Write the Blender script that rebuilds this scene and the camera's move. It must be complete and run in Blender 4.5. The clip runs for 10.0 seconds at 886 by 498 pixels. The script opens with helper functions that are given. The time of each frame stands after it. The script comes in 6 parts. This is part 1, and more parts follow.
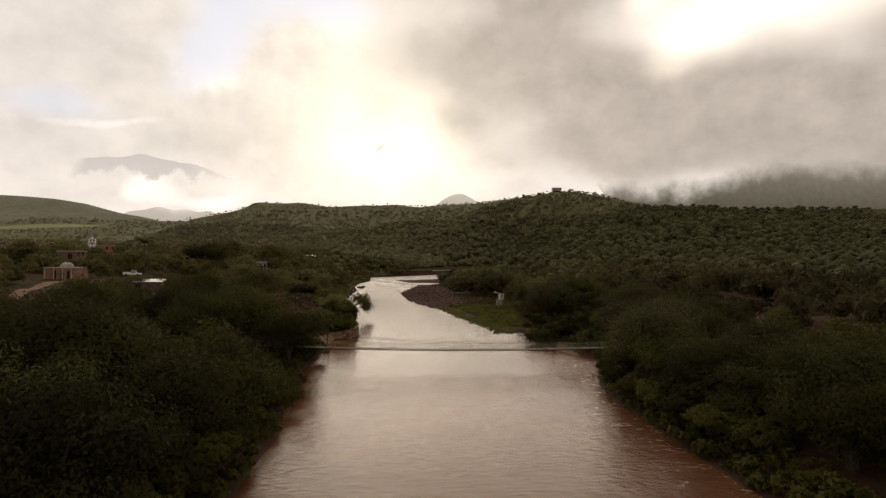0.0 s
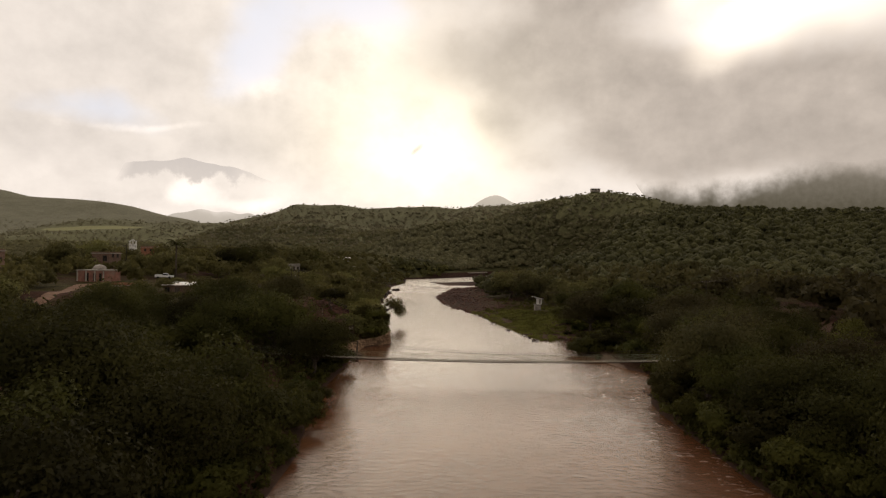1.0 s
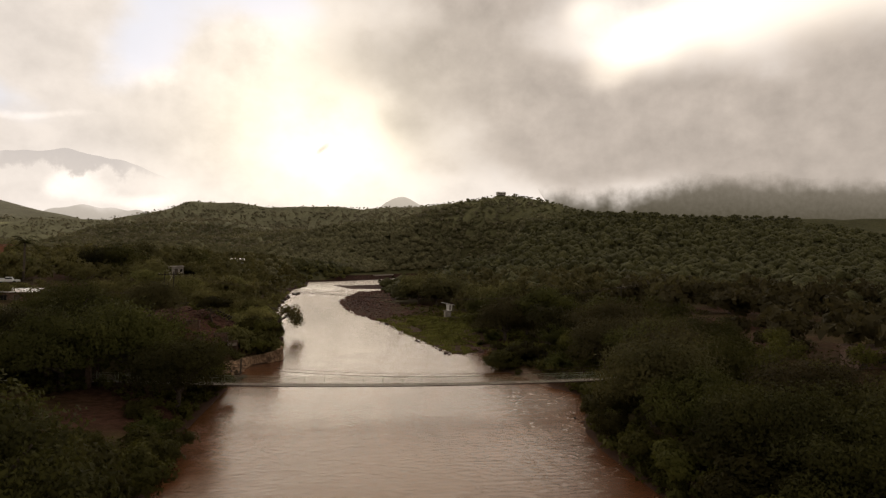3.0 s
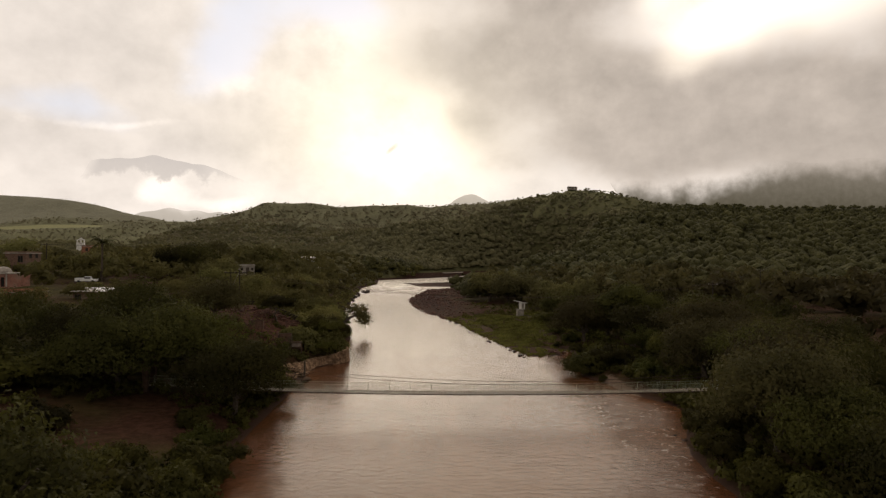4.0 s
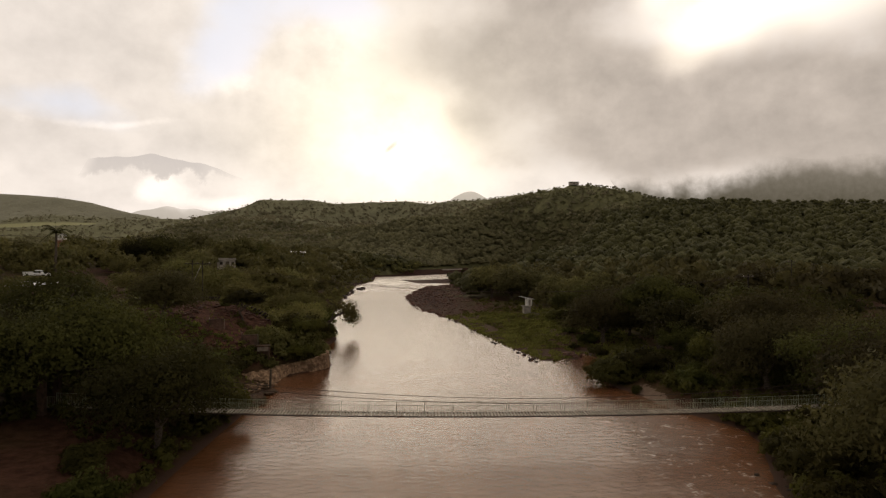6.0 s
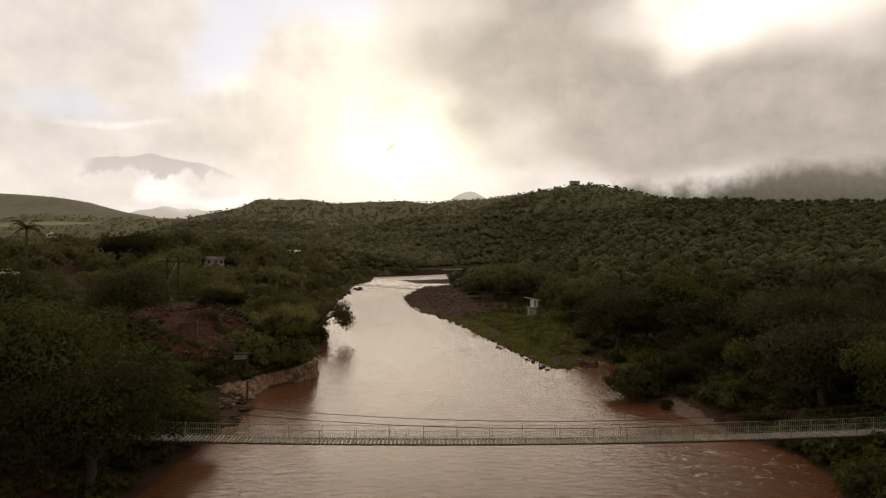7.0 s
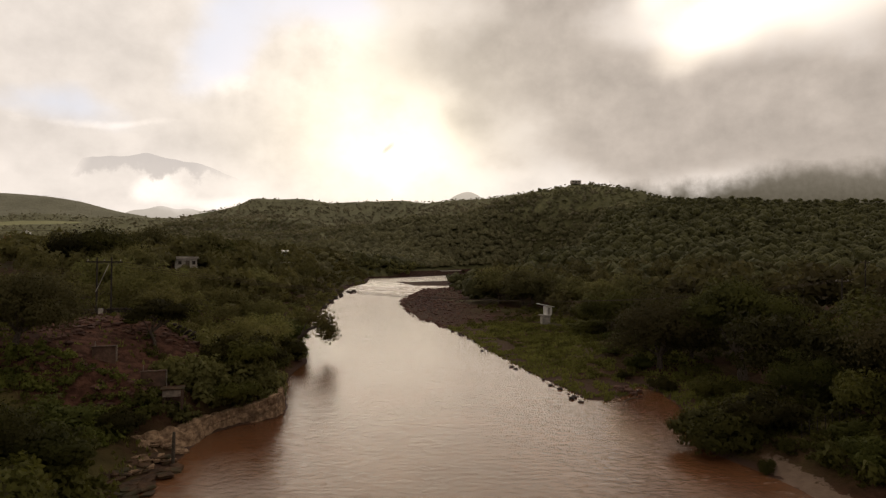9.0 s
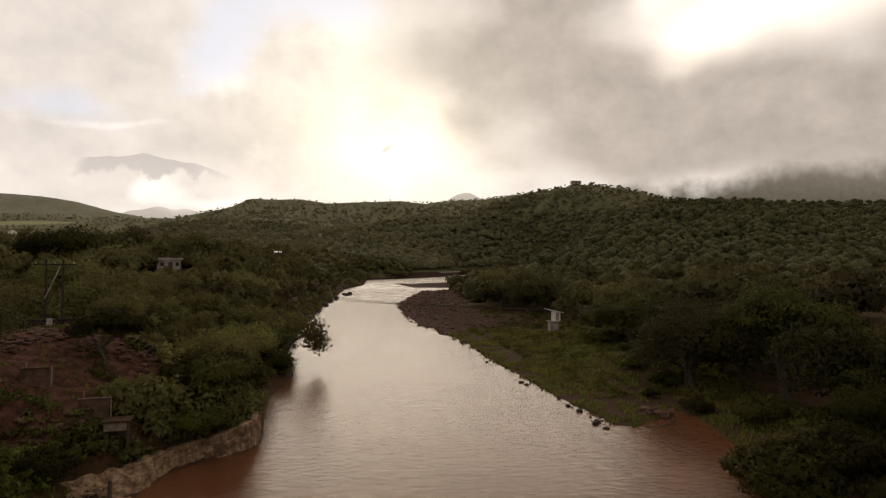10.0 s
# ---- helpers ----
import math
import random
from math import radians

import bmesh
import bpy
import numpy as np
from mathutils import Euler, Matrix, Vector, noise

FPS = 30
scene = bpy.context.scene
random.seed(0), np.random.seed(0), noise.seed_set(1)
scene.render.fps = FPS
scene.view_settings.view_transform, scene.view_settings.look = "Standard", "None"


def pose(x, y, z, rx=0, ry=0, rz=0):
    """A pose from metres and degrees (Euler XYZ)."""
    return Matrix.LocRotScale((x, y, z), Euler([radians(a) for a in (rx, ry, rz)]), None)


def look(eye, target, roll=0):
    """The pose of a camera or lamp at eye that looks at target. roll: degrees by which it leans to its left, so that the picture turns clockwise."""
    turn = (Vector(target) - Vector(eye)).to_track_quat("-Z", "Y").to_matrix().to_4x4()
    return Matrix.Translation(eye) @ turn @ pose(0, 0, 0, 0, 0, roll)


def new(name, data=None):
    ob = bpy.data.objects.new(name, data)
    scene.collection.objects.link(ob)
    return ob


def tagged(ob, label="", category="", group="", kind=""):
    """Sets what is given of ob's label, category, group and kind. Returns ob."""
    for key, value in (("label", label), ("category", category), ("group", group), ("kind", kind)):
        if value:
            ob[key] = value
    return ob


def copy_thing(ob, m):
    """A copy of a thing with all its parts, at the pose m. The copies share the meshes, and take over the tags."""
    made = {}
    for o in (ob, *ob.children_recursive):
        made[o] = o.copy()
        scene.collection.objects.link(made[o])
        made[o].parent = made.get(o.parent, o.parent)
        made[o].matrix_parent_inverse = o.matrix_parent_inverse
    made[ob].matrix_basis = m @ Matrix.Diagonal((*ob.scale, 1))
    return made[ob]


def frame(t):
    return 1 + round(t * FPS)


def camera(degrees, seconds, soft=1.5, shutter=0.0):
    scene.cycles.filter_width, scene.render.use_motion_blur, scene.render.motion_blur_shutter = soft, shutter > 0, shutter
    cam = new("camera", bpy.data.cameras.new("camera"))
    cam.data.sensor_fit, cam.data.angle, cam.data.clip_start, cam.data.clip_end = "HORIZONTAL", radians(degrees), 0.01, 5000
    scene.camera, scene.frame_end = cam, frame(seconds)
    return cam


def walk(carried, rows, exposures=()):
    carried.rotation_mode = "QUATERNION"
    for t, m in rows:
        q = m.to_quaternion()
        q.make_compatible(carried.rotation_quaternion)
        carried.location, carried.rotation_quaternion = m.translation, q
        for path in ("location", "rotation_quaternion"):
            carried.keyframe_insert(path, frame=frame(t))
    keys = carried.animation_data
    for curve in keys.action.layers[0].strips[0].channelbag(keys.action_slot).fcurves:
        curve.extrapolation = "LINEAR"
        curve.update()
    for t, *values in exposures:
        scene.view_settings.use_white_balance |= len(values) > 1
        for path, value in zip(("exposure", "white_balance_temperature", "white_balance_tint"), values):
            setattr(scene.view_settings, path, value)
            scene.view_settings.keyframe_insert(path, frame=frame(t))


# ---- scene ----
cam = camera(72.7, 10.0, soft=1.3)
walk(cam, [
    (0, look((-1.21, -89.67, 15.73), (5.23, 10.11, 17.32), 0.42)),
    (0.1, look((-1.18, -89.09, 15.76), (2.74, 10.82, 17.39), 0.44)),
    (0.2, look((-1.14, -88.50, 15.79), (0.05, 11.48, 17.47), 0.45)),
    (0.3, look((-1.10, -87.91, 15.82), (-0.79, 12.07, 17.52), 0.46)),
    (0.4, look((-1.06, -87.32, 15.86), (-0.72, 12.67, 17.55), 0.46)),
    (0.5, look((-1.02, -86.73, 15.90), (-0.59, 13.26, 17.60), 0.46)),
    (1, look((-0.79, -83.72, 16.13), (-0.31, 16.27, 17.94), 0.59)),
    (1.5, look((-0.66, -80.62, 16.37), (-0.11, 19.36, 18.28), 0.62)),
    (1.6, look((-0.63, -80.00, 16.41), (-0.14, 19.98, 18.32), 0.62)),
    (1.7, look((-0.60, -79.39, 16.45), (-0.07, 20.59, 18.35), 0.62)),
    (1.8, look((-0.56, -78.77, 16.48), (1.75, 21.18, 18.43), 0.66)),
    (1.9, look((-0.52, -78.16, 16.50), (10.89, 21.16, 18.70), 0.89)),
    (2, look((-0.48, -77.55, 16.52), (14.58, 21.28, 18.82), 0.98)),
    (2.1, look((-0.44, -76.93, 16.54), (15.41, 21.78, 18.84), 0.98)),
    (2.2, look((-0.40, -76.31, 16.56), (15.57, 22.38, 18.86), 0.98)),
    (3.3, look((-0.13, -69.22, 16.55), (15.85, 29.47, 18.87), 1.01)),
    (3.4, look((-0.08, -68.53, 16.53), (15.94, 30.15, 18.85), 1.02)),
    (3.5, look((-0.03, -67.84, 16.51), (15.56, 30.91, 18.82), 1.02)),
    (3.6, look((0.02, -67.13, 16.48), (15.94, 31.56, 18.80), 1.02)),
    (3.7, look((0.08, -66.43, 16.45), (10.11, 33.04, 18.48), 0.74)),
    (3.8, look((0.14, -65.73, 16.40), (5.77, 34.10, 18.20), 0.51)),
    (3.9, look((0.21, -65.02, 16.35), (4.95, 34.85, 18.11), 0.47)),
    (4, look((0.28, -64.32, 16.30), (4.84, 35.56, 18.04), 0.46)),
    (4.5, look((0.68, -60.75, 15.93), (5.21, 39.13, 17.49), 0.35)),
    (5, look((0.97, -57.04, 15.50), (5.54, 42.85, 16.99), 0.23)),
    (5.5, look((1.14, -53.18, 15.13), (5.75, 46.70, 16.56), 0.25)),
    (7, look((1.44, -40.68, 14.32), (6.21, 59.20, 15.81), 0.29)),
    (7.5, look((1.39, -36.42, 14.26), (6.31, 63.44, 15.85), 0.38)),
    (8, look((1.46, -32.21, 14.18), (6.48, 67.65, 15.81), 0.35)),
    (8.5, look((1.50, -27.93, 14.22), (6.61, 71.93, 15.85), 0.38)),
    (9, look((1.56, -23.67, 14.28), (6.74, 76.18, 15.92), 0.41)),
    (9.5, look((1.58, -19.44, 14.36), (6.86, 80.40, 16.05), 0.44)),
    (10, look((1.58, -15.20, 14.43), (7.04, 84.64, 16.23), 0.47)),
], ((0, 0.12, 6760, 14), (10, 0.12, 6760, 14)))

# ---- sky and sun ----
SUN_AZ, SUN_EL = -0.033, 0.20          # the bright place low over the valley
world = bpy.data.worlds.new("sky")
scene.world = world
world.use_nodes = True
scene.view_settings.exposure = 0.0


class Nodes:
    """Small helper that writes node sums in one line each."""

    def __init__(self, tree):
        self.tree = tree

    def add(self, kind, operation="", data_type="", interpolation_type="", sky_type="", sun_disc=None):
        n = self.tree.nodes.new(kind)
        if operation:
            n.operation = operation
        if data_type:
            n.data_type = data_type
        if interpolation_type:
            n.interpolation_type = interpolation_type
        if sky_type:
            n.sky_type = sky_type
        if sun_disc is not None:
            n.sun_disc = sun_disc
        return n

    def put(self, socket, value):
        if isinstance(value, bpy.types.NodeSocket):
            self.tree.links.new(value, socket)
        else:
            socket.default_value = value

    def m(self, op, a, b=0.0, c=0.0):
        n = self.add("ShaderNodeMath", operation=op)
        for i, v in enumerate((a, b, c)):
            self.put(n.inputs[i], v)
        return n.outputs[0]

    def step(self, v, lo, hi, a=0.0, b=1.0):
        n = self.add("ShaderNodeMapRange", interpolation_type="SMOOTHSTEP")
        for i, x in enumerate((v, lo, hi, a, b)):
            self.put(n.inputs[i], x)
        return n.outputs[0]

    def noise(self, vector, scale, detail=4.0, rough=0.55, distort=0.0):
        n = self.add("ShaderNodeTexNoise")
        if vector is not None:
            self.put(n.inputs["Vector"], vector)
        n.inputs["Scale"].default_value = scale
        n.inputs["Detail"].default_value = detail
        n.inputs["Roughness"].default_value = rough
        n.inputs["Distortion"].default_value = distort
        return n.outputs["Fac"]

    def mix(self, f, a, b):
        n = self.add("ShaderNodeMix", data_type="RGBA")
        self.put(n.inputs[0], f)
        self.put(n.inputs[6], a if isinstance(a, bpy.types.NodeSocket) else (*a, 1))
        self.put(n.inputs[7], b if isinstance(b, bpy.types.NodeSocket) else (*b, 1))
        return n.outputs[2]

    def ramp(self, f, stops):
        n = self.add("ShaderNodeValToRGB")
        e = n.color_ramp.elements
        while len(e) < len(stops):
            e.new(0.5)
        for el, (p, c) in zip(e, stops):
            el.position, el.color = p, (*c, 1)
        self.put(n.inputs[0], f)
        return n.outputs[0]

    def xyz(self, x, y, z):
        n = self.add("ShaderNodeCombineXYZ")
        for i, v in enumerate((x, y, z)):
            self.put(n.inputs[i], v)
        return n.outputs[0]

    def split(self, v):
        n = self.add("ShaderNodeSeparateXYZ")
        self.put(n.inputs[0], v)
        return n.outputs

    def scaled(self, v, s):
        n = self.add("ShaderNodeVectorMath", operation="MULTIPLY")
        self.put(n.inputs[0], v)
        n.inputs[1].default_value = s
        return n.outputs[0]


def build_sky():
    """Broken cloud: a grey bank over the hill, veils, gaps of clear sky and the hidden sun's glow."""
    k = Nodes(world.node_tree)
    back = world.node_tree.nodes["Background"]
    sky = k.add("ShaderNodeTexSky", sky_type="NISHITA", sun_disc=False)
    sky.sun_elevation, sky.sun_rotation, sky.dust_density = SUN_EL, SUN_AZ, 3.0
    way = k.add("ShaderNodeTexCoord").outputs["Generated"]
    x, y, z = k.split(way)
    az = k.m("ARCTAN2", x, y)
    el = k.m("ARCSINE", z)
    flat = k.xyz(az, k.m("MULTIPLY", el, 1.3), 0.0)
    other = k.xyz(k.m("MULTIPLY", el, 1.25), k.m("ADD", az, 3.0), 2.0)
    # slow rolls bend the masses, billows fray their edges
    roll = k.noise(flat, 3.4, 2.0, 0.5)
    u = k.m("ADD", az, k.m("MULTIPLY", k.m("SUBTRACT", roll, 0.5), 0.16))
    v = k.m("ADD", el, k.m("MULTIPLY", k.m("SUBTRACT", k.noise(other, 3.8, 2.0, 0.5), 0.5), 0.10))
    billow = k.m("MULTIPLY", k.m("SUBTRACT", k.noise(k.xyz(az, k.m("MULTIPLY", el, 1.3), 4.0), 6.5, 8.0, 0.56), 0.5), 1.7)
    wisp = k.m("MULTIPLY", k.m("SUBTRACT", k.noise(k.xyz(az, k.m("MULTIPLY", el, 1.1), 7.0), 17.0, 7.0, 0.6), 0.5), 1.6)

    def mass(u0, v0, a, b, lean=0.0, weight=1.0, still=False):
        du, dv = k.m("SUBTRACT", az if still else u, u0), k.m("SUBTRACT", el if still else v, v0)
        dv = k.m("SUBTRACT", dv, k.m("MULTIPLY", du, lean))
        du, dv = k.m("DIVIDE", du, a), k.m("DIVIDE", dv, b)
        r2 = k.m("ADD", k.m("MULTIPLY", du, du), k.m("MULTIPLY", dv, dv))
        return k.m("MULTIPLY", k.m("POWER", 2.718, k.m("MULTIPLY", r2, -1.0)), weight)

    def total(items):
        t = items[0]
        for i in items[1:]:
            t = k.m("ADD", t, i)
        return t

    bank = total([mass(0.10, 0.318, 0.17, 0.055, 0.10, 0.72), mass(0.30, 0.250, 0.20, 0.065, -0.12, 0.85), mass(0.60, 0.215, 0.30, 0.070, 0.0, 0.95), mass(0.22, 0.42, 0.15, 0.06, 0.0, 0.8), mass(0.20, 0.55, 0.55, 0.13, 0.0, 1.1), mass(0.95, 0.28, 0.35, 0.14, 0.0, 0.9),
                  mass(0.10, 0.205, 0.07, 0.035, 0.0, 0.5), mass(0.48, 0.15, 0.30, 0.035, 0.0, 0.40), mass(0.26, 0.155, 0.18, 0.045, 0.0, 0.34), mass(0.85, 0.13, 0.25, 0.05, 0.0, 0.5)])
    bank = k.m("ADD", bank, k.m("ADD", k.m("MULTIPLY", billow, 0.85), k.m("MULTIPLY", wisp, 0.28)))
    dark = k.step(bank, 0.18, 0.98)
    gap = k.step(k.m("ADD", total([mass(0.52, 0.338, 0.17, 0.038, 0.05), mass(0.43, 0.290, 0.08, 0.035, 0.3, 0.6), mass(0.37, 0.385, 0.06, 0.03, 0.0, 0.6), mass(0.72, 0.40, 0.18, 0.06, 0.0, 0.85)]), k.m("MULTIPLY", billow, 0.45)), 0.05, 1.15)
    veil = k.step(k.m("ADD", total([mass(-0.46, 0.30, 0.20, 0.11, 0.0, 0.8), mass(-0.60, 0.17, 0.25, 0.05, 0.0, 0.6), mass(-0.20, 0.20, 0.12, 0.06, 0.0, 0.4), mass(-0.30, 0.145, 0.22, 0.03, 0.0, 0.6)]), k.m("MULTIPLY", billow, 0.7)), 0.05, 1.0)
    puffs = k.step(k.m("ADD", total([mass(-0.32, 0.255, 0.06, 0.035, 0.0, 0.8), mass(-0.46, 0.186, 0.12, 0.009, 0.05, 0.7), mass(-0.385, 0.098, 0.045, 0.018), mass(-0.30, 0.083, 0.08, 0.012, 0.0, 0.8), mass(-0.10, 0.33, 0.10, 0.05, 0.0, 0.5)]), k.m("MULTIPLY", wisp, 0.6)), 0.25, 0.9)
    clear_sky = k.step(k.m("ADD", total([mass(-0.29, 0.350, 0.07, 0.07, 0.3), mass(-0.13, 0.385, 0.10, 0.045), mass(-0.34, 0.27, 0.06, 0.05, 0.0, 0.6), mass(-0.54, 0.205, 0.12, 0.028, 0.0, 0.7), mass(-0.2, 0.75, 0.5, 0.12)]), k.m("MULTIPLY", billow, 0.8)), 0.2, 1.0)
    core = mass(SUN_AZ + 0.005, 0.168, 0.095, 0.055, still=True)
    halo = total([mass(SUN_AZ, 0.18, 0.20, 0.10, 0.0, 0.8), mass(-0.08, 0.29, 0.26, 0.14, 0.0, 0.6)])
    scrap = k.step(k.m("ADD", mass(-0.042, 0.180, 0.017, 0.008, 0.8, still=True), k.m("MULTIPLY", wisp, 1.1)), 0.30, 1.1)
    # the sky dims away from the glow, over the head and behind
    front = k.step(k.m("ADD", k.m("MULTIPLY", y, 0.9), k.m("MULTIPLY", z, -0.25)), -0.4, 0.9, 0.50, 1.0)
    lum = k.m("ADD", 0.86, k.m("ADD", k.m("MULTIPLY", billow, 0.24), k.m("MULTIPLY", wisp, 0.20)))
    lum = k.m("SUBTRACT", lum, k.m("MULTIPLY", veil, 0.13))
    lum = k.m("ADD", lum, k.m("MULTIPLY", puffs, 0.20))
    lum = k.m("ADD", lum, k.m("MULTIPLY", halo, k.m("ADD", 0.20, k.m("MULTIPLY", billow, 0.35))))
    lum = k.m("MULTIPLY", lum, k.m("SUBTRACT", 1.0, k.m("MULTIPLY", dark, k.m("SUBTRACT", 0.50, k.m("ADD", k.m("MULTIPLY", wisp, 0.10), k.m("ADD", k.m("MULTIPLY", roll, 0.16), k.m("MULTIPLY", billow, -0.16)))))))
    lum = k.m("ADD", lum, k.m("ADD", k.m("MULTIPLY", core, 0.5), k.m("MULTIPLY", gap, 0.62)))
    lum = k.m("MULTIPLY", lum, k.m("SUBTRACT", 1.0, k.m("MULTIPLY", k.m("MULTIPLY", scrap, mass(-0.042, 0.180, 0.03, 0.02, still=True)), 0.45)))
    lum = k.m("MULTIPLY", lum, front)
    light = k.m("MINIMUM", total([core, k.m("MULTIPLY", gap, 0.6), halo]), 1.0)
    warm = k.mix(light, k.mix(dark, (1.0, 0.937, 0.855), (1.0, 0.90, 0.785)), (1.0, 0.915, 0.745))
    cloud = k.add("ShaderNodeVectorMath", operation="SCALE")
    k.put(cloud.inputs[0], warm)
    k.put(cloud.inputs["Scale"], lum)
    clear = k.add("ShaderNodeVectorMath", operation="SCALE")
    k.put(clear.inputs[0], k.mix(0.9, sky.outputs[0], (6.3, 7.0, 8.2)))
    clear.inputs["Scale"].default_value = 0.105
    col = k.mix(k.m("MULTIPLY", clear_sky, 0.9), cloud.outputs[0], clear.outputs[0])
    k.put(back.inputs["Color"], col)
    back.inputs["Strength"].default_value = 1.0


build_sky()
sun = new("sun", bpy.data.lights.new("sun", "SUN"))
sun.data.energy, sun.data.angle, sun.data.color = 0.7, radians(44), (1.0, 0.90, 0.74)
sun.matrix_world = look((60 * math.sin(SUN_AZ), 60 * math.cos(SUN_AZ), 60 * math.tan(SUN_EL + 0.15)), (0, 0, 0))


# ---- materials ----
def material(name, rough=0.8, metal=0.0):
    m = bpy.data.materials.new(name)
    m.use_nodes = True
    k = Nodes(m.node_tree)
    b = m.node_tree.nodes["Principled BSDF"]
    b.inputs["Roughness"].default_value, b.inputs["Metallic"].default_value = rough, metal
    return m, k, b


def bump(k, b, height, strength, distance):
    n = k.add("ShaderNodeBump")
    n.inputs["Strength"].default_value, n.inputs["Distance"].default_value = strength, distance
    k.put(n.inputs["Height"], height)
    k.put(b.inputs["Normal"], n.outputs[0])


def surface(name, dark, light, scale, rough=0.85, metal=0.0, relief=0.3, depth=0.02, stain=None, stain_scale=0.4, per_object=0.0):
    """Two scales of colour variation with relief, in metres."""
    m, k, b = material(name, rough, metal)
    p = k.add("ShaderNodeNewGeometry").outputs["Position"]
    f = k.step(k.noise(p, scale, 6.0, 0.6), 0.3, 0.7)
    col = k.mix(f, dark, light)
    if stain:
        col = k.mix(k.m("MULTIPLY", k.step(k.noise(p, stain_scale, 5.0, 0.6, 0.5), 0.45, 0.68), 0.8), col, stain)
    if per_object:
        r = k.add("ShaderNodeObjectInfo").outputs["Random"]
        h = k.add("ShaderNodeHueSaturation")
        k.put(h.inputs["Value"], k.m("ADD", 1 - per_object, k.m("MULTIPLY", r, 2 * per_object)))
        k.put(h.inputs["Color"], col)
        col = h.outputs[0]
    k.put(b.inputs["Base Color"], col)
    b.inputs["Specular IOR Level"].default_value = 0.5 if rough < 0.5 or metal else 0.15
    bump(k, b, k.noise(p, scale * 2.5, 5.0, 0.65), relief, depth)
    return m


def foliage(name, dark, light, patch=0.12, thin=0.45, spread=0.42, each=0.35, blue=0.84, red=1.06, mottle=0.0, deep=0.45):
    """Leaves: colour by leaf and by tree, some light through the blade."""
    m, k, b = material(name, 0.85)
    p = k.add("ShaderNodeNewGeometry").outputs["Position"]
    isle = k.add("ShaderNodeNewGeometry").outputs["Random Per Island"]
    own = k.add("ShaderNodeObjectInfo").outputs["Random"]
    f = k.m("ADD", k.m("MULTIPLY", isle, each), k.m("MULTIPLY", k.step(k.noise(p, patch, 3.0, 0.5), 0.3, 0.7), 1.0 - each))
    col = k.mix(f, (dark[0] * red, dark[1], dark[2] * blue), (light[0] * red, light[1], light[2] * blue))
    h = k.add("ShaderNodeHueSaturation")
    k.put(h.inputs["Color"], col)
    k.put(h.inputs["Value"], k.m("ADD", 1.0 - spread, k.m("MULTIPLY", own, 2 * spread)))
    k.put(h.inputs["Hue"], k.m("ADD", 0.485, k.m("MULTIPLY", own, 0.03)))
    col = h.outputs[0]
    # tuft gaps are shaded in the colour, where the relief lies low
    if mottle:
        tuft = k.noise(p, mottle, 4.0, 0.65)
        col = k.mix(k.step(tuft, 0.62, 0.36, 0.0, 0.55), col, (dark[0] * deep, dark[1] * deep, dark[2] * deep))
        bump(k, b, tuft, 1.0, 0.9 / mottle)
    k.put(b.inputs["Base Color"], col)
    b.inputs["Specular IOR Level"].default_value = 0.12
    t = k.add("ShaderNodeBsdfTranslucent")
    k.put(t.inputs["Color"], col)
    mixer = k.add("ShaderNodeMixShader")
    mixer.inputs[0].default_value = thin
    k.put(mixer.inputs[1], b.outputs[0])
    k.put(mixer.inputs[2], t.outputs[0])
    k.put(m.node_tree.nodes["Material Output"].inputs["Surface"], mixer.outputs[0])
    return m


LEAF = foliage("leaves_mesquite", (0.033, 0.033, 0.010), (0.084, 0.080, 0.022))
# valley and plain leaves are lightened to carry the haze in their colour
LEAF_VALLEY_HAZED = foliage("leaves_valley_hazed", (0.080, 0.080, 0.032), (0.190, 0.180, 0.068), 0.06)
LEAF_PLAIN_HAZED = foliage("leaves_plain_hazed", (0.082, 0.082, 0.036), (0.185, 0.178, 0.074), 0.06)
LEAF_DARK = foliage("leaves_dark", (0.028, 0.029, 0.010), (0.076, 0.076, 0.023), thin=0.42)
LEAF_FRESH = foliage("leaves_fresh", (0.038, 0.044, 0.011), (0.092, 0.098, 0.026))
LEAF_HERB = foliage("leaves_herb", (0.060, 0.068, 0.018), (0.165, 0.172, 0.044), 0.4)
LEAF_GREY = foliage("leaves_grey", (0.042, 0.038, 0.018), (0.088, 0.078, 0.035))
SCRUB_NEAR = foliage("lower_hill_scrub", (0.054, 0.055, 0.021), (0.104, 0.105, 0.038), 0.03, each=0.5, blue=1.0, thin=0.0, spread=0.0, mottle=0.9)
# haze put into the colour: the farther scrub is paler, its gaps softened
SCRUB_SPUR_HAZED = foliage("wooded_spur_scrub_hazed", (0.128, 0.123, 0.064), (0.225, 0.217, 0.108), 0.03, each=0.5, blue=1.0, thin=0.25, spread=0.0, mottle=0.7, deep=0.55)
SCRUB_MID_HAZED = foliage("plateau_scrub_hazed", (0.140, 0.135, 0.070), (0.260, 0.250, 0.122), 0.02, each=0.25, blue=1.0, thin=0.5, spread=0.0, mottle=0.6, deep=0.85)
RIDGE_SCRUB_HAZED = foliage("ridge_scrub_hazed", (0.215, 0.207, 0.128), (0.330, 0.317, 0.190), 0.02, each=0.25, blue=1.0, thin=0.5, spread=0.0, mottle=0.6, deep=0.85)
GRASS = foliage("grass_blades", (0.084, 0.082, 0.024), (0.180, 0.168, 0.050), 0.3, red=0.98)
BARK = surface("bark", (0.05, 0.04, 0.03), (0.13, 0.10, 0.075), 6.0, 0.9, relief=0.8, depth=0.05)
ROCK = surface("river_rock", (0.20, 0.14, 0.095), (0.46, 0.34, 0.24), 1.2, 0.85, relief=0.9, depth=0.15, stain=(0.10, 0.075, 0.055), stain_scale=0.3)
